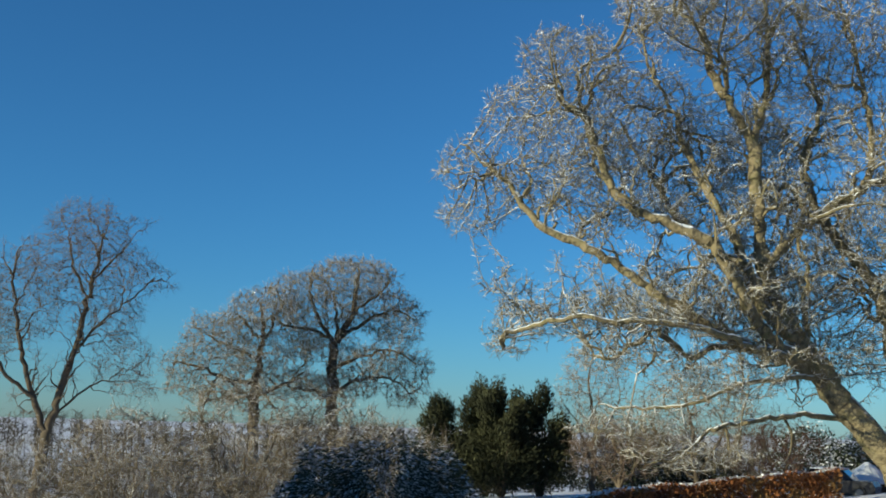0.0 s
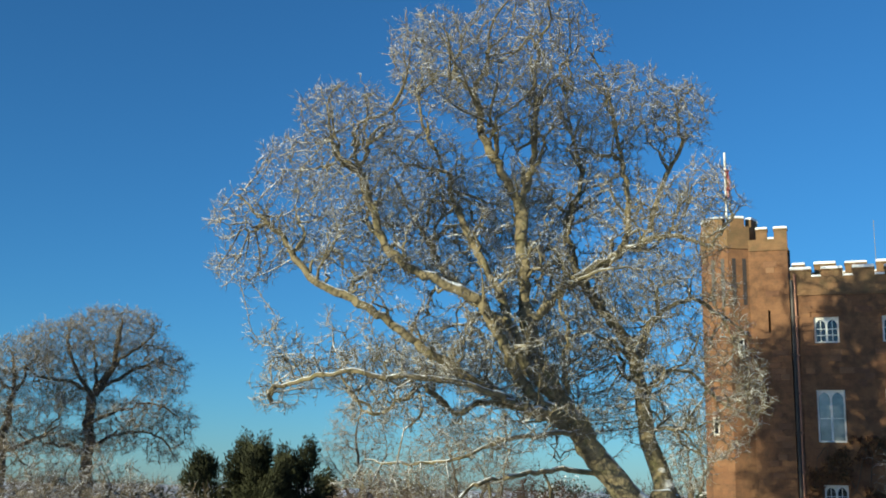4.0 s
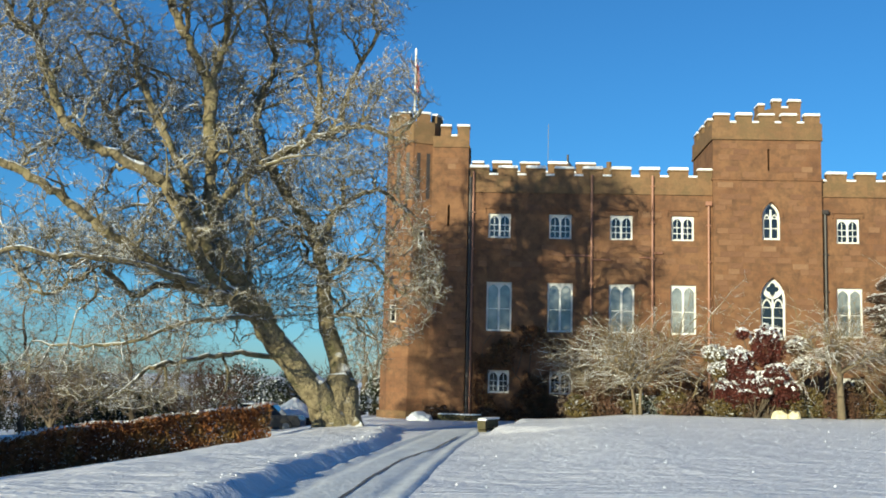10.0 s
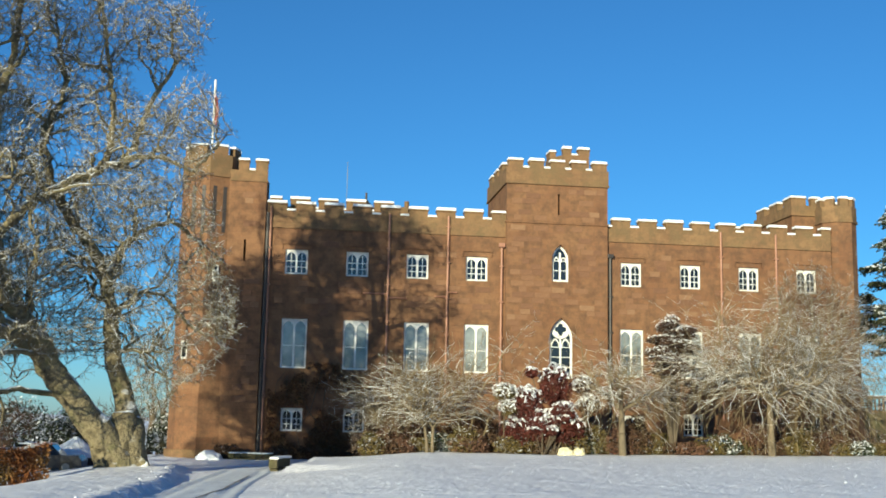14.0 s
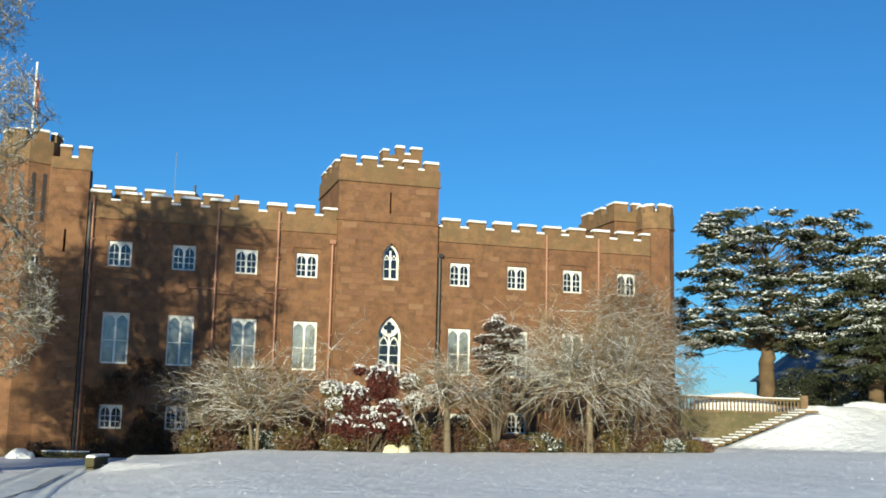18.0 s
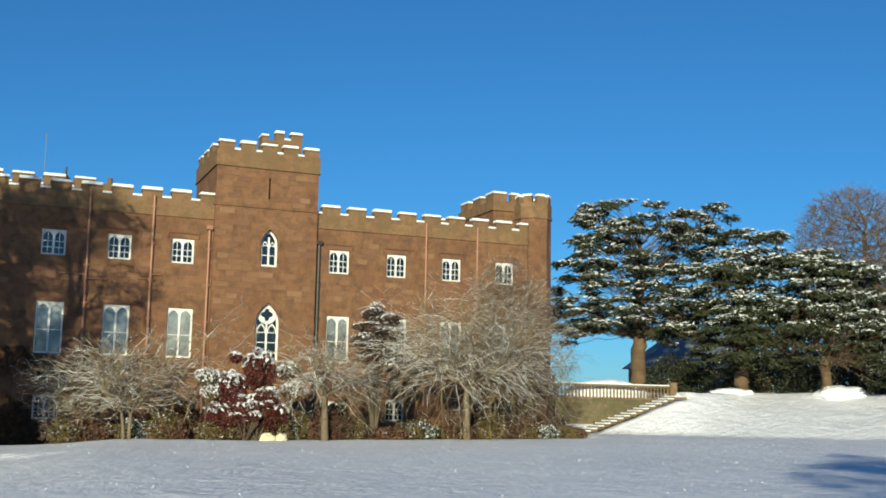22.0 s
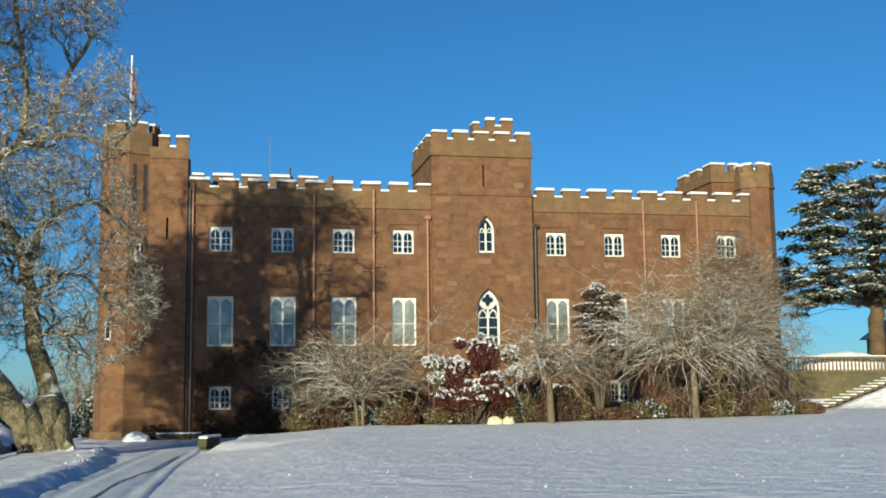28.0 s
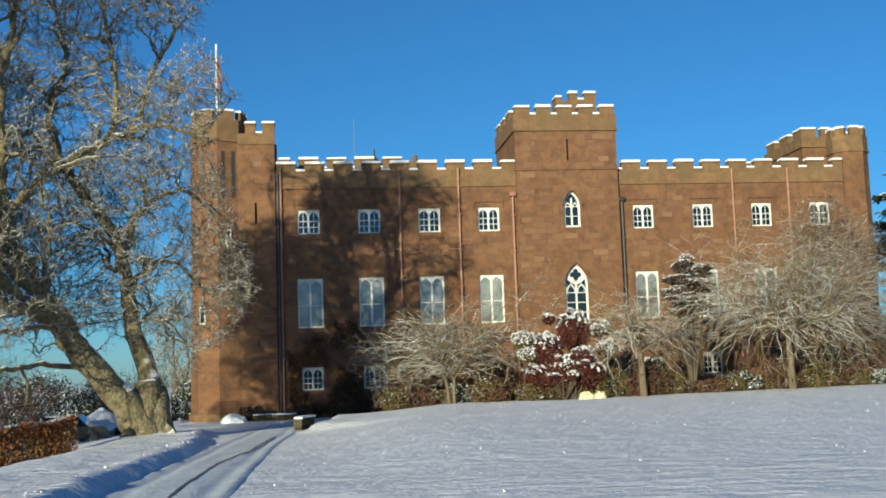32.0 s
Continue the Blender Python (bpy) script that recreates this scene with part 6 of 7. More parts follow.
def cedar(at, top, masses, seed, trunk_r, plates=150, white=0.55, bare=0.3):
    """A cedar of Lebanon: stout bole that forks upwards, level boughs, drooping sprays in tiers with snow on them.
    masses: the ellipsoids of its crown; white: the share of tiers under snow; bare: the lower part that has none."""
    rng = np.random.default_rng(seed)
    x, y = at
    z = ground_z(x, y) - 0.2
    t = thing("cedar_tree", (x, y, z), "old cedar with flat tiers of dark foliage under snow", "tree", "cedars")
    limbs = [[(x, y, z), (x + 0.2, y, z + 0.3 * (top - z)), (x + 0.1, y - 0.2, z + 0.6 * (top - z)), (x + 0.4, y, z + 0.92 * (top - z))],
             [(x + 0.2, y, z + 0.28 * (top - z)), (x - 1.2, y + 0.3, z + 0.55 * (top - z)), (x - 2.0, y + 0.4, z + 0.84 * (top - z))],
             [(x + 0.2, y, z + 0.32 * (top - z)), (x + 1.5, y - 0.4, z + 0.58 * (top - z)), (x + 2.2, y - 0.6, z + 0.86 * (top - z))]]
    vol = np.array([(m[3] * m[4] * m[5]) ** 0.72 for m in masses])
    tips, sprays = [], []
    for m, k in zip(masses, np.round(plates * vol / vol.sum()).astype(int)):
        for _ in range(k):
            u = rng.normal(size=3)
            u *= (0.35 + 0.65 * rng.random() ** 0.5) / np.linalg.norm(u)
            c = np.array(m[:3]) + u * np.array(m[3:])
            out = c[:2] - np.array([x, y])
            far = np.linalg.norm(out) + 1e-6
            out = out / far
            foot = (x + 0.12 * out[0], y + 0.12 * out[1], z + max(0.3 * (top - z), (c[2] - z) * 0.92 - 0.38 * far))
            mid = (x + 0.5 * far * out[0], y + 0.5 * far * out[1], 0.45 * foot[2] + 0.55 * c[2] + 0.15)
            limbs.append([foot, mid, (c[0], c[1], c[2] - 0.08)])
            tips.append(c)
            n = int(rng.uniform(16, 34))
            size = rng.uniform(0.65, 1.25)
            turn = rng.uniform(-1.9, 1.9, n)
            d = np.stack([out[0] * np.cos(turn) - out[1] * np.sin(turn), out[0] * np.sin(turn) + out[1] * np.cos(turn), rng.normal(size=n) * 0.10], 1)
            start = c + d * (size * 0.35 * rng.random((n, 1))) + rng.normal(size=(n, 3)) * np.array([0.25, 0.25, 0.07])
            sprays.append((start, d, size * rng.uniform(0.35, 0.8, n), np.full(n, c[2] > z + bare * (top - z) and rng.random() < white)))
    pos, par, least, r2 = grow(limbs, [(x, y, z + 3, 0.1, 0.1, 0.1)], 2, seed, step=0.45)
    a, _ = tree_meshes(pos, par, least, r2, trunk_r, mats=(M_CEDAR_BARK, M_CEDAR_BARK), twigs=0, split=0.02, tip=0.022, flare=1.3)
    child("trunk", a, t)
    p, d, ln, can = (np.concatenate(q) for q in zip(*sprays))
    pts, axes = [], []
    for k in range(11):
        f = (k + rng.random(len(p))) / 11
        q = p + d * (ln * f)[:, None]
        q[:, 2] += 0.06 - 0.30 * ln * f ** 2
        axis = d + np.stack([0 * f, 0 * f, -0.6 * f], 1)
        pts.append(q + rng.normal(size=q.shape) * np.array([0.05, 0.05, 0.03]))
        axes.append(axis)
    child("foliage", raw_mesh("foliage", *needles(np.concatenate(pts), np.concatenate(axes), 0.13, 0.045, rng, 0.4), M_CEDAR), t)
    lies = can & (rng.random(len(p)) < 0.75)
    top_p, top_a = [], []
    for k in (1, 2, 3, 4, 5, 6, 7):
        pick = lies & (rng.random(len(p)) < 0.8)
        top_p.append(pts[k][pick] + np.array([0, 0, 0.06]))
        top_a.append(axes[k][pick] * np.array([1, 1, 0.3]))
    child("snow", raw_mesh("snow", *needles(np.concatenate(top_p), np.concatenate(top_a), 0.12, 0.034, rng, 0.8), M_SNOW), t, "snow lying on the foliage tiers")
    return t


cedar((45.8, 72.3), 18.0, [(46.1, 71.4, 14.5, 5.2, 5.1, 3.3), (42.0, 72.8, 10.5, 3.4, 4.2, 3.4), (46.8, 71.0, 10.2, 5.4, 5.2, 3.0), (49.6, 70.2, 15.9, 2.8, 3.2, 2.1), (43.8, 72.9, 15.6, 3.1, 3.4, 2.2), (41.0, 73.0, 8.6, 2.4, 3.0, 1.8), (48.0, 70.6, 8.6, 3.4, 4.0, 1.6)], 201, 0.55, 340, 0.8, 0.22)
cedar((50.3, 66.0), 14.8, [(51.4, 65.2, 13.6, 2.8, 2.9, 1.8), (50.9, 65.0, 10.7, 4.1, 4.2, 2.8), (49.0, 64.5, 7.0, 3.6, 3.8, 2.2), (52.0, 63.4, 7.4, 3.5, 3.7, 2.4), (49.5, 66.7, 11.2, 2.8, 3.1, 2.9)], 202, 0.5, 260, 0.75, 0.4)
cedar((54.2, 61.8), 12.6, [(52.5, 60.4, 11.9, 2.6, 2.7, 1.5), (53.8, 59.2, 10.7, 3.0, 3.1, 1.7), (53.1, 61.2, 9.1, 3.1, 3.2, 1.9), (55.0, 58.3, 8.2, 2.6, 2.7, 2.1), (56.5, 57.5, 5.8, 2.6, 2.7, 2.0)], 203, 0.33, 220, 0.8, 0.45)
tree("bare_tree", "tall bare brown tree behind the cedars", [[(84.0, 91.0, 3.2), (84.5, 91, 9), (85.5, 91, 16), (86.0, 91, 22)], [(84.4, 91, 8), (80.5, 90, 16)], [(84.4, 91, 9), (90, 91, 18)]],
     [(84.5, 91, 18.5, 7.0, 5.5, 7.6), (90.5, 91, 15, 5, 5, 6), (86.0, 91, 12.5, 6, 5, 4.5)], 7000, 211, 0.5, (M_BARK_DARK, M_TWIG_DARK), step=0.55, reach=4, kill=0.6, twigs=5, twig_len=1.0, twig_r=0.024, tip=0.02, droop=-0.1)
tree("bare_tree", "leaning pale bare trunk beside the cedars", [[(52.3, 59.6, 3.4), (52.5, 59.5, 5.2), (52.9, 59.4, 7.0), (53.0, 59.4, 8.6)], [(52.5, 59.5, 5.0), (53.4, 59.2, 5.8), (54.2, 59.0, 7.0)]],
     [(53.6, 59.4, 8.2, 1.0, 0.8, 0.8)], 50, 212, 0.30, (M_CEDAR_BARK, M_TWIG_DARK), step=0.35, twigs=3, twig_len=0.6, flare=1.2)
for i, (x, y, r, h) in enumerate(((49.0, 72.5, 2.2, 3.2), (52.5, 70.0, 2.6, 3.6), (55.5, 68.5, 2.8, 3.4), (58.5, 66.0, 2.8, 4.2), (61.5, 64.0, 3.0, 4.5), (64.0, 60.0, 3.0, 4.0))):
    z = ground_z(x, y)
    leafy("rhododendron", "dark evergreen shrub under the cedars", [(x, y, z + h * 0.45, r, r * 0.8, h * 0.5), (x + r * 0.6, y, z + h * 0.4, r * 0.7, r * 0.7, h * 0.45)], 5200, 0.10, M_EVERGREEN, 220 + i, "shrub", 0.3, group="shrubs under the cedars")
for i, (x, y, h) in enumerate(((39.0, 78.0, 3.4), (41.2, 80.0, 4.4), (43.2, 82.0, 4.0))):
    z = ground_z(x, y)
    leafy("young_conifer", "young conifer with snow on its tips", [(x, y, z + h * 0.25, 1.2, 1.2, h * 0.28), (x, y, z + h * 0.5, 0.85, 0.85, h * 0.25), (x, y, z + h * 0.8, 0.4, 0.4, h * 0.22)], 3000, 0.08, M_SNOWY_LEAF, 230 + i, "conifer", 0.6, group="young conifers")

# a slate-roofed house beyond the cedars
lodge = thing("lodge", (69.5, 96, 2.8), "distant house with a blue-grey slate roof", "house")
part("wall", boxed(63.5, 75.5, 94, 102, 2.4, 6.6), M_RUBBLE, lodge)
bm = bmesh.new()
eaves = [bm.verts.new(p) for p in ((63.0, 93.4, 6.6), (76.0, 93.4, 6.6), (76.0, 102.6, 6.6), (63.0, 102.6, 6.6))]
ridge = [bm.verts.new((x, 98.0, 10.6)) for x in (66.5, 72.5)]
for q in ((eaves[0], eaves[1], ridge[1], ridge[0]), (eaves[1], eaves[2], ridge[1]), (eaves[2], eaves[3], ridge[0], ridge[1]), (eaves[3], eaves[0], ridge[0]), tuple(eaves[::-1])):
    bm.faces.new(q)
part("roof", bm, M_SLATE, lodge)
for x in (65.5, 68.9, 72.3):
    w = part("window", boxed(x, x + 1.1, 93.92, 94.06, 3.8, 5.4, bevel=0.02), M_WHITE, lodge)
    part("pane", boxed(x + 0.1, x + 1.0, 93.90, 93.98, 3.9, 5.3), M_GLASS, w)

# snow heaps
def heap(x, y, rx, ry, h, seed, label="heap of cleared snow", mat=M_SNOW):
    bm = bmesh.new()
    bmesh.ops.create_icosphere(bm, subdivisions=4, radius=1)
    for v in bm.verts:
        k = 1 + 0.22 * noise.noise(v.co * 2.0 + Vector((seed, 0, 0))) + 0.07 * noise.noise(v.co * 5 + Vector((0, seed, 0)))
        v.co = Vector((v.co.x * rx * k, v.co.y * ry * k, v.co.z * h * k))
    me = bpy.data.meshes.new("snow_mound")
    bm.to_mesh(me)
    bm.free()
    me.materials.append(mat)
    me.shade_smooth()
    ob = new("snow_mound" if mat is M_SNOW else "boulder", me)
    ob.matrix_world = Matrix.Translation((x, y, ground_z(x, y)))
    tagged(ob, label, "snow heap" if mat is M_SNOW else "boulder", "snow heaps" if mat is M_SNOW else "boulders")


heap(49.1, 65.3, 1.6, 1.0, 0.34, 1)
heap(55.3, 61.3, 2.0, 1.4, 0.62, 2)
heap(39.0, 65.6, 3.4, 1.0, 1.2, 3, "snow banked on the terrace behind the balustrade")
heap(-3.8, 55.5, 0.6, 0.5, 0.42, 4)
# two cream-coloured lumps at the lawn's edge
M_CREAM = surface("cream_lump", ((0.62, 0.55, 0.34), (0.74, 0.68, 0.46)), 3.0, 0.7)
heap(12.05, 48.9, 0.36, 0.26, 0.34, 5, "pale cream lump at the lawn's edge", M_CREAM)
heap(12.65, 48.9, 0.30, 0.26, 0.32, 6, "pale cream lump at the lawn's edge", M_CREAM)

# low wall at the lawn's corner, the drive's tyre lines
kerb = thing("corner_wall", (0.2, 44, -0.3), "low curved rubble wall at the lawn's corner, snow on its top", "wall")
for k in range(6):
    a = math.pi * 0.98 - 0.085 * k
    x, y = 2.85 + 3.4 * math.cos(a), 44.2 + 6.4 * math.sin(a)
    z = ground_z(x - 0.5, y)
    turn = Matrix.Translation((x, y, 0)) @ Matrix.Rotation(a, 4, "Z")
    for c in range(2):
        bm = boxed(-0.16, 0.16, -0.29, 0.29, z - 0.25 + 0.36 * c, z + 0.08 + 0.36 * c, bevel=0.04)
        bm.transform(turn @ Matrix.Translation((0.02 * ((k + c) % 3), 0.10 * (c % 2), 0)))
        part("stone", bm, M_MOSSY, kerb)
    bm = boxed(-0.17, 0.17, -0.30, 0.30, z + 0.44, z + 0.53, bevel=0.04)
    bm.transform(turn)
    part("snow", bm, M_SNOW, kerb)


# the drive: trodden snow with wheel ruts, one dark tyre line
def drive_mid(y):
    return -2.15 + 0.006 * (y - 18) + 0.35 * sstep(34, 44, y) + 1.5 * sstep(44, 56, y)


def build_drive():
    ys = np.arange(6, 57, 0.3)
    offs = np.linspace(-1.05, 1.05, 29)
    v = []
    for y in ys:
        for o in offs:
            x = drive_mid(y) + o
            rut = -0.028 * (math.exp(-((abs(o) - 0.62) / 0.14) ** 2)) + 0.012 * noise.noise((x * 3, y * 1.2, 1))
            edge = -0.06 * sstep(0.9, 1.05, abs(o))
            v.append((x, y, ground_z(x, y) + 0.035 + rut + edge))
    w = len(offs)
    i, j = np.meshgrid(np.arange(w - 1), np.arange(len(ys) - 1))
    a = (j * w + i).ravel()
    ob = new("drive", raw_mesh("drive", np.array(v), np.stack([a, a + 1, a + w + 1, a + w], 1), M_DRIVE, True))
    tagged(ob, "drive of trodden snow with shallow wheel ruts", "drive", kind="structure")
    v, f = [], []
    for k, y in enumerate(np.arange(10, 40, 0.3)):
        x = drive_mid(y) + 0.12 + 0.35 * sstep(24, 32, y) + 0.012 * math.sin(y * 0.9)
        w2 = 0.028 + 0.015 * noise.noise((0, y, 4))
        z = max(ground_z(x, y), 0 * y + ground_z(x - 0.1, y)) + 0.045
        v += [(x - w2, y, z), (x + w2, y, z)]
        if k:
            f.append((2 * k - 2, 2 * k - 1, 2 * k + 1, 2 * k))
    ob = new("tyre_track", mesh_of("tyre_track", v, f, M_WET))
    tagged(ob, "dark wet line left in the snow by a tyre", "tyre track", kind="structure")


M_DRIVE = surface("trodden_snow", ((0.66, 0.68, 0.72), (0.80, 0.82, 0.86)), 1.6, 0.6, bump=0.5, dist=0.05, fine=8)
M_WET = surface("wet_gravel", ((0.07, 0.07, 0.075), (0.16, 0.16, 0.17)), 2.0, 0.4)
build_drive()

# unseen trees added behind the viewer to shade the lawn and the hedge
cedar((-15.0, -42.6), 19.4, [(-14.8, -42.6, 13.5, 5.0, 5.0, 5.5)], 401, 0.6, 150, 0.3, 0.4)
for i, (x, y, top, r) in enumerate(((-20.6, 0.2, 5.2, 2.4), (-25.9, 2.4, 5.0, 2.3), (-25.6, 5.8, 4.9, 2.2), (-25.0, 9.0, 4.8, 2.2), (-24.2, 12.0, 4.7, 2.0))):
    z = ground_z(x, y)
    h = top - z
    leafy("shade_tree", "dense dark evergreen tree, unseen, added to shade hedge and bush", [(x, y, z + h * 0.40, r, r, h * 0.42), (x, y, z + h * 0.72, r * 0.95, r * 0.95, h * 0.28)], 5200, 0.26, M_EVERGREEN, 410 + i, "tree", 0.3, 0.2, "hollies")


def belt():
    """Dark conifer woodland, unseen, added behind the viewer to hold back low sky light."""
    rng = np.random.default_rng(415)
    n = 150
    a = radians(85) + radians(190) * (np.arange(n) + rng.random(n)) / n
    d = rng.uniform(120, 150, n)
    x, y = d * np.sin(a), d * np.cos(a)
    z = np.array([ground_z(p, q) for p, q in zip(x, y)])
    hh = rng.uniform(11, 16, n)
    base = np.stack([x, y, z], 1)
    up = np.tile([0, 0, 1.0], (n, 1))
    trunks = frusta(base, base + np.stack([0 * x, 0 * x, hh], 1), np.full(n, 0.3), np.full(n, 0.05), up, up, 5)
    k = 110
    t = rng.random((n, k)) ** 0.8
    r = (1.05 - t) * 4.0 * np.sqrt(rng.random((n, k)))
    b = rng.uniform(0, 2 * np.pi, (n, k))
    p = np.stack([x[:, None] + r * np.cos(b), y[:, None] + r * np.sin(b), z[:, None] + hh[:, None] * t], 2).reshape(-1, 3)
    ob = new("conifer_woods", raw_mesh("conifer_woods", *join([trunks, leaves(p, 1.1, rng, 0.2)]), M_EVERGREEN))
    tagged(ob, "unseen dark conifer woodland added to hold back sky light", "woods", kind="stuff")


belt()

# crumbs of snow thrown up along the drive's edges
rng = np.random.default_rng(416)
ball = bmesh.new()
bmesh.ops.create_icosphere(ball, subdivisions=1, radius=1)
bv = np.array([v.co[:] for v in ball.verts])
bf = np.array([[v.index for v in f.verts] for f in ball.faces])
ball.free()
blocks = []
for k in range(90):
    y = rng.uniform(14, 46)
    if k % 8:
        x = -3.3 - 0.6 * sstep(30, 44, y) - 0.1 - abs(rng.normal()) * 0.4
    else:
        x = lawn_edge(y) + 0.1 + abs(rng.normal()) * 0.5
    r = 0.010 + 0.022 * rng.random() ** 3
    blocks.append((bv * r * (0.7 + 0.6 * rng.random(3)) * (1 + 0.25 * rng.normal(size=(len(bv), 1))) + np.array([x, y, ground_z(x, y) + 0.2 * r]), bf))
ob = new("snow_crumbs", raw_mesh("snow_crumbs", *join(blocks), M_GROUND, True))
tagged(ob, "crumbs of snow thrown up along the drive's edges", "snow", kind="stuff")

# small snow flakes added to stand in for sun glints on the lawn
rng = np.random.default_rng(417)
gx, gy = rng.uniform(-1, 46, 900), rng.uniform(12, 48, 900)
p = np.array([(a, b, ground_z(a, b) + 0.03) for a, b in zip(gx, gy) if a > lawn_edge(b) + 0.5 and a < 0.95 * b])
ob = new("snow_crystals", raw_mesh("snow_crystals", *leaves(p, 0.020, rng, 0.6), M_SNOW))
tagged(ob, "small snow flakes added as sun glints on the lawn", "snow", kind="stuff")

# pavilion with a snowy cone roof and a parked van beyond the hedge
pavilion = thing("pavilion", (-10.9, 60.0, ground_z(-10.9, 60.0)), "small dark pavilion under a white snow-covered cone roof", "pavilion")
zg = ground_z(-10.9, 60.0)
part("wall", prism(bmesh.new(), octagon(-10.8, 60.0, 2.3), zg - 0.1, -0.50), M_PIPE_DARK, pavilion)
bm = bmesh.new()
bmesh.ops.create_cone(bm, cap_ends=True, segments=16, radius1=1.55, radius2=0.08, depth=1.0, matrix=Matrix.Translation((-10.8, 60.0, -0.02)))
part("roof", bm, M_SNOW, pavilion, "cone roof thick with snow")
part("eaves", prism(bmesh.new(), octagon(-10.8, 60.0, 2.9), -0.62, -0.5), M_PIPE_DARK, pavilion)
van = thing("parked_car", (-11.7, 57.0, ground_z(-11.7, 57.0)), "dark parked car with snow on its roof beyond the hedge", "car")
zg = ground_z(-11.7, 57.0)
M_CAR = plain("dark_car_paint", (0.03, 0.03, 0.035), 0.25)
M_CAR_RED = plain("red_car_paint", (0.30, 0.02, 0.03), 0.25)
M_CAR_BLUE = plain("blue_car_paint", (0.03, 0.08, 0.30), 0.25)
M_RUBBER = plain("tyre_rubber", (0.02, 0.02, 0.02), 0.8)


def car(top, x, y, z, paint, snow):
    """A small hatchback, side on: lower body, tapered cabin with glass, four wheels."""
    bm = bmesh.new()
    slab(bm, [(x - 1.9, z + 0.28), (x + 1.9, z + 0.28), (x + 1.92, z + 0.62), (x + 1.75, z + 0.86), (x - 1.6, z + 0.86), (x - 1.92, z + 0.66)], y - 0.82, y + 0.82)
    part("body", bm, paint, top)
    bm = bmesh.new()
    slab(bm, [(x - 1.45, z + 0.86), (x + 0.95, z + 0.86), (x + 0.45, z + 1.36), (x - 1.05, z + 1.36)], y - 0.70, y + 0.70)
    part("cabin", bm, M_GLASS, top)
    part("car_roof", boxed(x - 1.08, x + 0.48, y - 0.70, y + 0.70, z + 1.36, z + 1.42, bevel=0.02), M_SNOW if snow else paint, top)
    for dx in (-1.2, 1.2):
        for dy in (-0.80, 0.80):
            w = part("wheel", tube(bmesh.new(), [(x + dx, y + dy - 0.09, z + 0.31), (x + dx, y + dy + 0.09, z + 0.31)], 0.31, 16), M_RUBBER, top)
            part("rim", tube(bmesh.new(), [(x + dx, y + dy - 0.10, z + 0.31), (x + dx, y + dy + 0.10, z + 0.31)], 0.19, 12), M_LEAD, w)
    return top


car(van, -11.7, 57.0, zg, M_CAR, True)
for x, paint, word in ((17.2, M_CAR_RED, "red"), (21.3, M_CAR_BLUE, "blue")):
    zg = ground_z(x, 54.5)
    car(thing("parked_car", (x, 54.5, zg), word + " parked car on the forecourt behind the border", "car", "cars on the forecourt"), x, 54.5, zg, paint, False)
stub = thing("gate_wall", (-1.2, 55.0, -0.5), "low mossy stone wall where the drive meets the forecourt", "wall")
pick = random.Random(12)
for k in range(16):
    x, row = -2.9 + 0.27 * (k // 2) + pick.uniform(-0.05, 0.05), k % 2
    z = ground_z(x, 56.4) - 0.05 + 0.17 * row
    bm = boxed(x, x + 0.3, 56.2 + pick.uniform(-0.04, 0.04), 56.6, z, z + pick.uniform(0.15, 0.2), bevel=0.07)
    part("stone", bm, M_MOSSY, stub)
for k in range(4):
    x = -2.9 + 0.54 * k
    z = ground_z(x, 56.4) + 0.28
    part("snow", boxed(x - 0.02, x + 0.5, 56.24, 56.6, z, z + 0.07, bevel=0.034), M_SNOW, stub)
for i, (x, y) in enumerate(((-2.8, 56.8), (-3.3, 56.6), (-0.6, 57.0))):
    z = ground_z(x, y)
    leafy("border_shrub", "low brown shrub at the foot of the tower", [(x, y, z + 0.3, 0.5, 0.4, 0.4)], 400, 0.08, M_RUSSET, 430 + i, "shrub", 0.3, group="border shrubs")
# bare trees behind the west corner
for i, (x, y, h) in enumerate(((-7.2, 66.0, 7.0), (-8.6, 72.0, 8.0))):
    z = ground_z(x, y)
    tree("bare_tree", "slim grey tree behind the palace corner", [[(x, y, z), (x + 0.1, y, z + h * 0.4), (x, y, z + h * 0.8)], [(x, y, z + h * 0.35), (x + 0.9, y, z + h * 0.7)], [(x, y, z + h * 0.3), (x - 1.0, y, z + h * 0.65)]],
         [(x, y, z + h * 0.65, 1.8, 1.6, h * 0.4)], 380, 440 + i, 0.2, (M_BARK_DARK, M_TWIG), step=0.35, reach=2, kill=0.45, twigs=3, twig_len=0.55, twig_r=0.013)
leafy("young_conifer", "young conifer with snow on its tips", [(-6.9, 63.5, 0.3, 0.9, 0.8, 0.8), (-6.9, 63.5, 1.1, 0.5, 0.5, 0.6)], 2200, 0.08, M_SNOWY_LEAF, 450, "conifer", 0.5, group="young conifers")

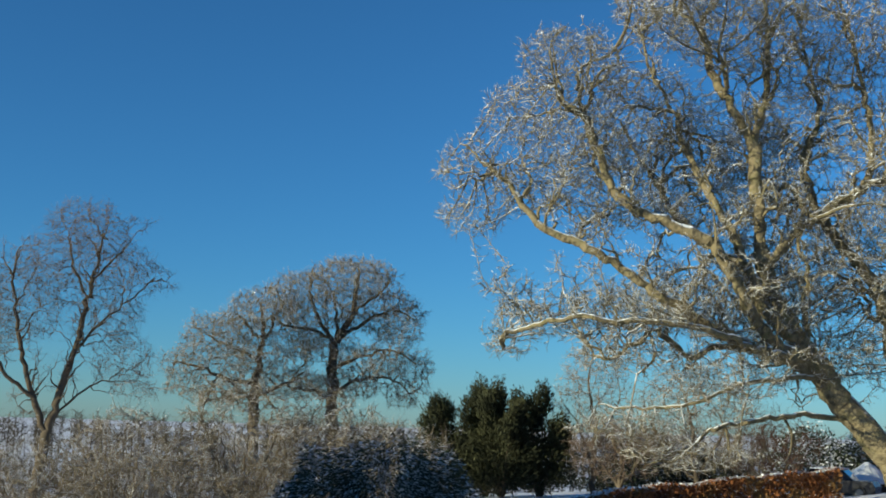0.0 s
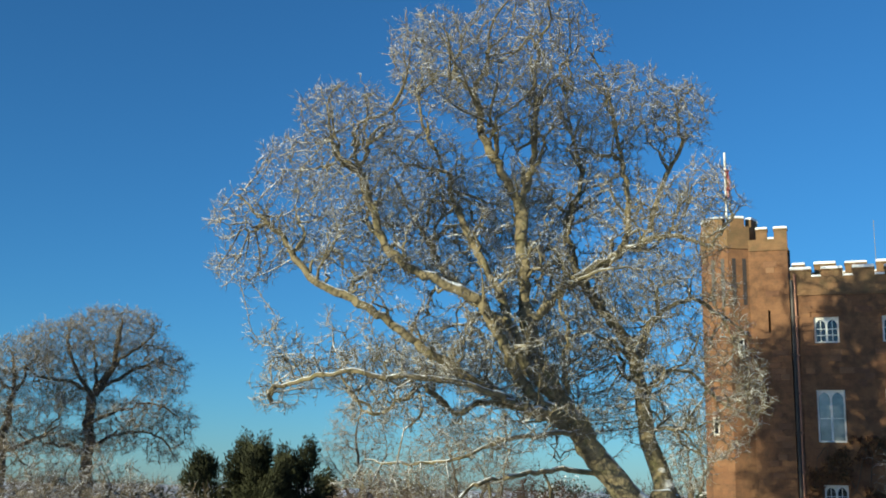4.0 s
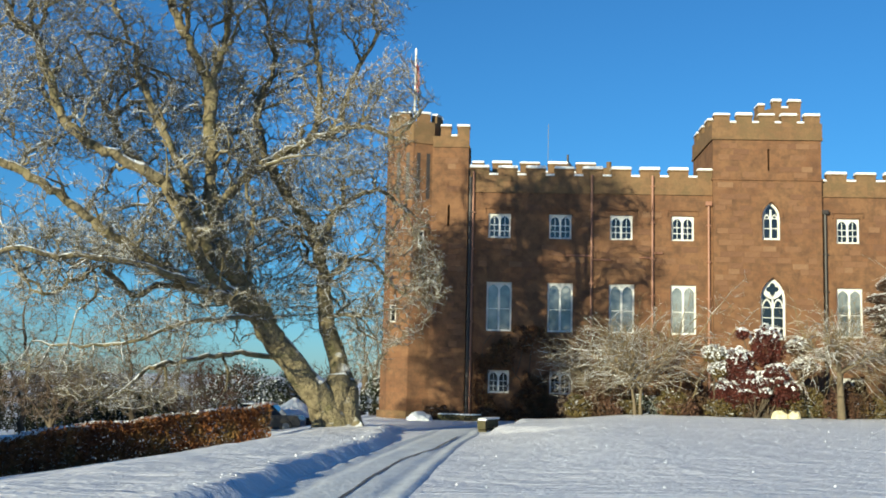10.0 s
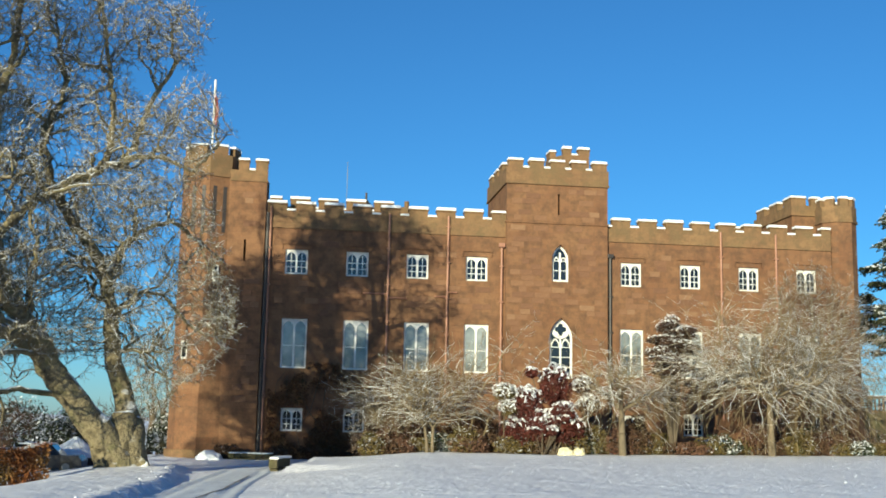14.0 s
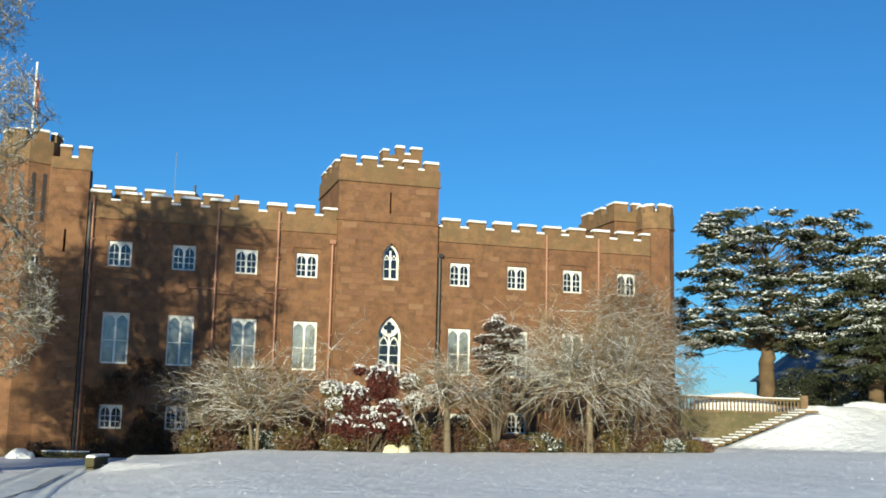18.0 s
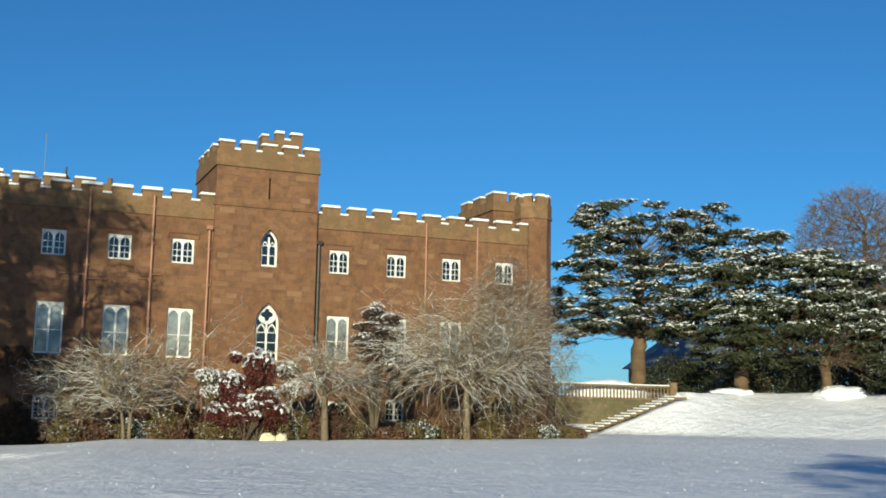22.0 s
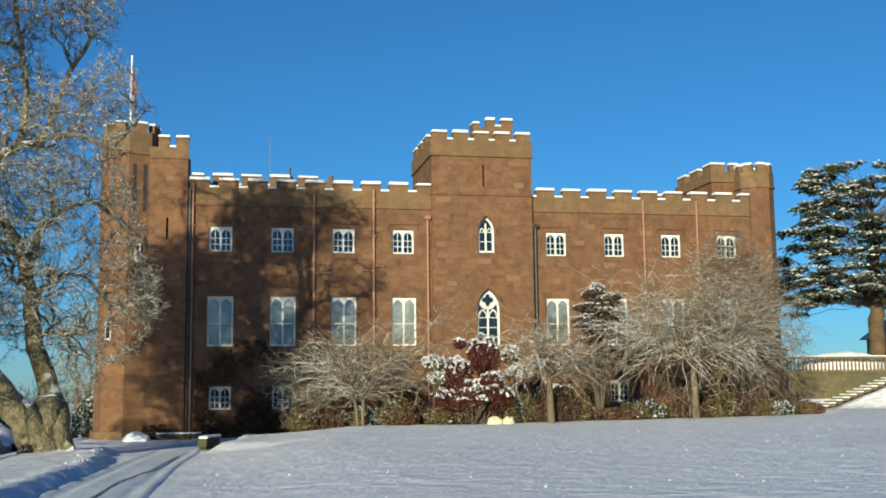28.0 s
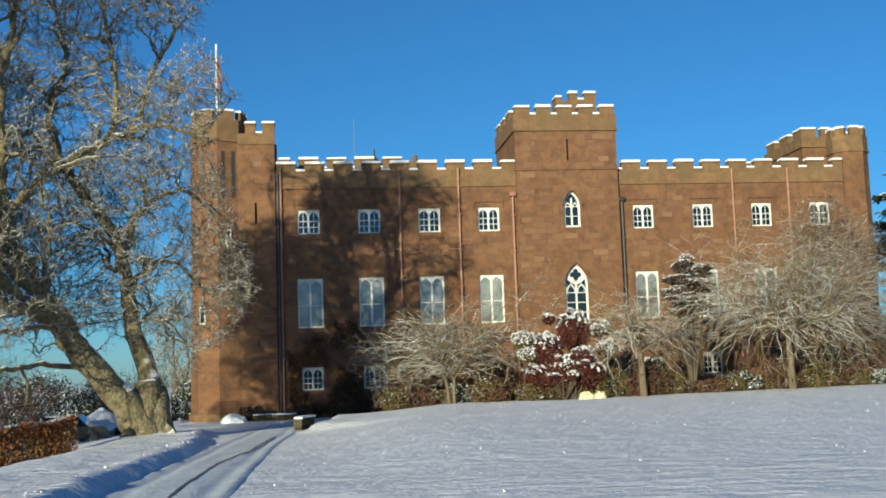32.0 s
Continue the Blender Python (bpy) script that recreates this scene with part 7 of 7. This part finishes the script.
# far woodland and hills beyond the valley
def woods(name, label, band, n, h, seed, mat):
    rng = np.random.default_rng(seed)
    a = rng.uniform(band[0], band[1], n)
    d = rng.uniform(band[2], band[3], n)
    x, y = d * np.sin(a), d * np.cos(a)
    z = np.array([ground_z(p, q) for p, q in zip(x, y)])
    base = np.stack([x, y, z], 1)
    hh = h * (0.6 + 0.6 * rng.random(n))
    blocks = [frusta(base, base + np.stack([0 * x, 0 * x, hh], 1), np.full(n, 0.018 * h), np.full(n, 0.004 * h), np.tile([0, 0, 1.0], (n, 1)), np.tile([0, 0, 1.0], (n, 1)), 4)]
    p = np.repeat(base, 11, 0) + np.stack([0 * np.repeat(x, 11), 0 * np.repeat(x, 11), np.repeat(hh, 11) * rng.uniform(0.15, 0.95, 11 * n)], 1)
    d = unit(rng.normal(size=p.shape) + np.array([0, 0, 0.6]))
    blocks.append(spray(p, d, 3, h * 0.32, rng, 0.008 * h, 0.003 * h, 0.6, 2))
    v, f = join(blocks)
    ob = new(name, raw_mesh(name, v, f, mat))
    tagged(ob, label, "woods", kind="stuff")


woods("far_woods", "bare brown woodland across the valley", (radians(-62), radians(-8), 85, 170), 430, 4.2, 301, M_WOODS)
woods("distant_woods", "distant wooded hillside", (radians(-62), radians(0), 230, 420), 380, 9.0, 302, M_WOODS)
woods("east_woods", "bare trees beyond the terrace", (radians(34), radians(62), 130, 200), 160, 14.0, 303, M_WOODS)


# ---- ashlar blocks that stand a little proud or differ in tone ----
M_BLOCK, bnt, bbsdf = nodes_of("sandstone_block")
info = node(bnt, "ObjectInfo")
tone = ramp(bnt, info.outputs["Random"], [(0.0, (0.155, 0.075, 0.042)), (0.4, (0.185, 0.092, 0.050)), (0.8, (0.205, 0.105, 0.056)), (1.0, (0.235, 0.130, 0.072))])
grain = noise_of(bnt, 7.0, 5.0, None, 0.65)
bnt.links.new(mixed(bnt, 0.7, tone, ramp(bnt, grain, [(0.3, (0.62, 0.62, 0.62)), (0.7, (1, 1, 1))]), "MULTIPLY"), bbsdf.inputs["Base Color"])
bbsdf.inputs["Roughness"].default_value = 0.92
bumped(bnt, bbsdf, grain, 0.6, 0.03)


def block_mesh(w, h):
    bm = boxed(-w / 2, w / 2, -0.02, 0.02, -h / 2, h / 2)
    bmesh.ops.bevel(bm, geom=[e for e in bm.edges if all(v.co.y < 0 for v in e.verts)], offset=0.012, segments=1, affect="EDGES")
    me = bpy.data.meshes.new("block")
    bm.to_mesh(me)
    bm.free()
    me.materials.append(M_BLOCK)
    return me


BLOCKS = [block_mesh(w, 0.285) for w in (0.42, 0.55, 0.68, 0.80)]


def face_blocks(x0, x1, z0, z1, y, holes, share, limit, seed):
    """Single blocks of the coursed face, a share of them, clear of openings."""
    rng = random.Random(seed)
    spots = []
    for row in range(int((z1 - z0) / 0.30)):
        z = z0 + 0.15 + 0.30 * row
        x = x0 + rng.uniform(0.02, 0.4)
        while True:
            k = rng.randrange(4)
            w = (0.42, 0.55, 0.68, 0.80)[k]
            if x + w > x1 - 0.02:
                break
            if rng.random() < share and not any(h[0] - 0.36 < x + w and x < h[1] + 0.36 and h[2] - 0.2 < z + 0.15 and z - 0.15 < h[3] + 0.55 for h in holes):
                spots.append((k, x + w / 2, z))
            x += w + 0.012
    rng.shuffle(spots)
    for k, x, z in spots[:limit]:
        child("block", BLOCKS[k], castle, "", (x, y + 0.012 - rng.choice((0.0, 0.004, 0.009)), z))


tower_holes = [(13.47, 14.38, 9.12, 11.08), (13.35, 14.61, 4.0, 7.17), (13.76, 13.87, 12.72, 13.86)]
face_blocks(TX0, TX1, 4.0, 12.15, TY0, tower_holes, 0.5, 190, 1)
face_blocks(TX0, TX1, 12.35, 14.25, TY0, tower_holes, 0.6, 60, 2)
face_blocks(16.9, 28.6, 6.9, 11.3, FY, holes_for(right_up), 0.42, 170, 3)
face_blocks(-1.2, 10.8, 6.9, 11.3, FY, holes_for(left_up), 0.42, 170, 4)
face_blocks(-3.05, -1.75, 1.5, 13.6, FY - 0.12, [(-2.75, -2.64, 9.6, 10.7)], 0.5, 50, 5)
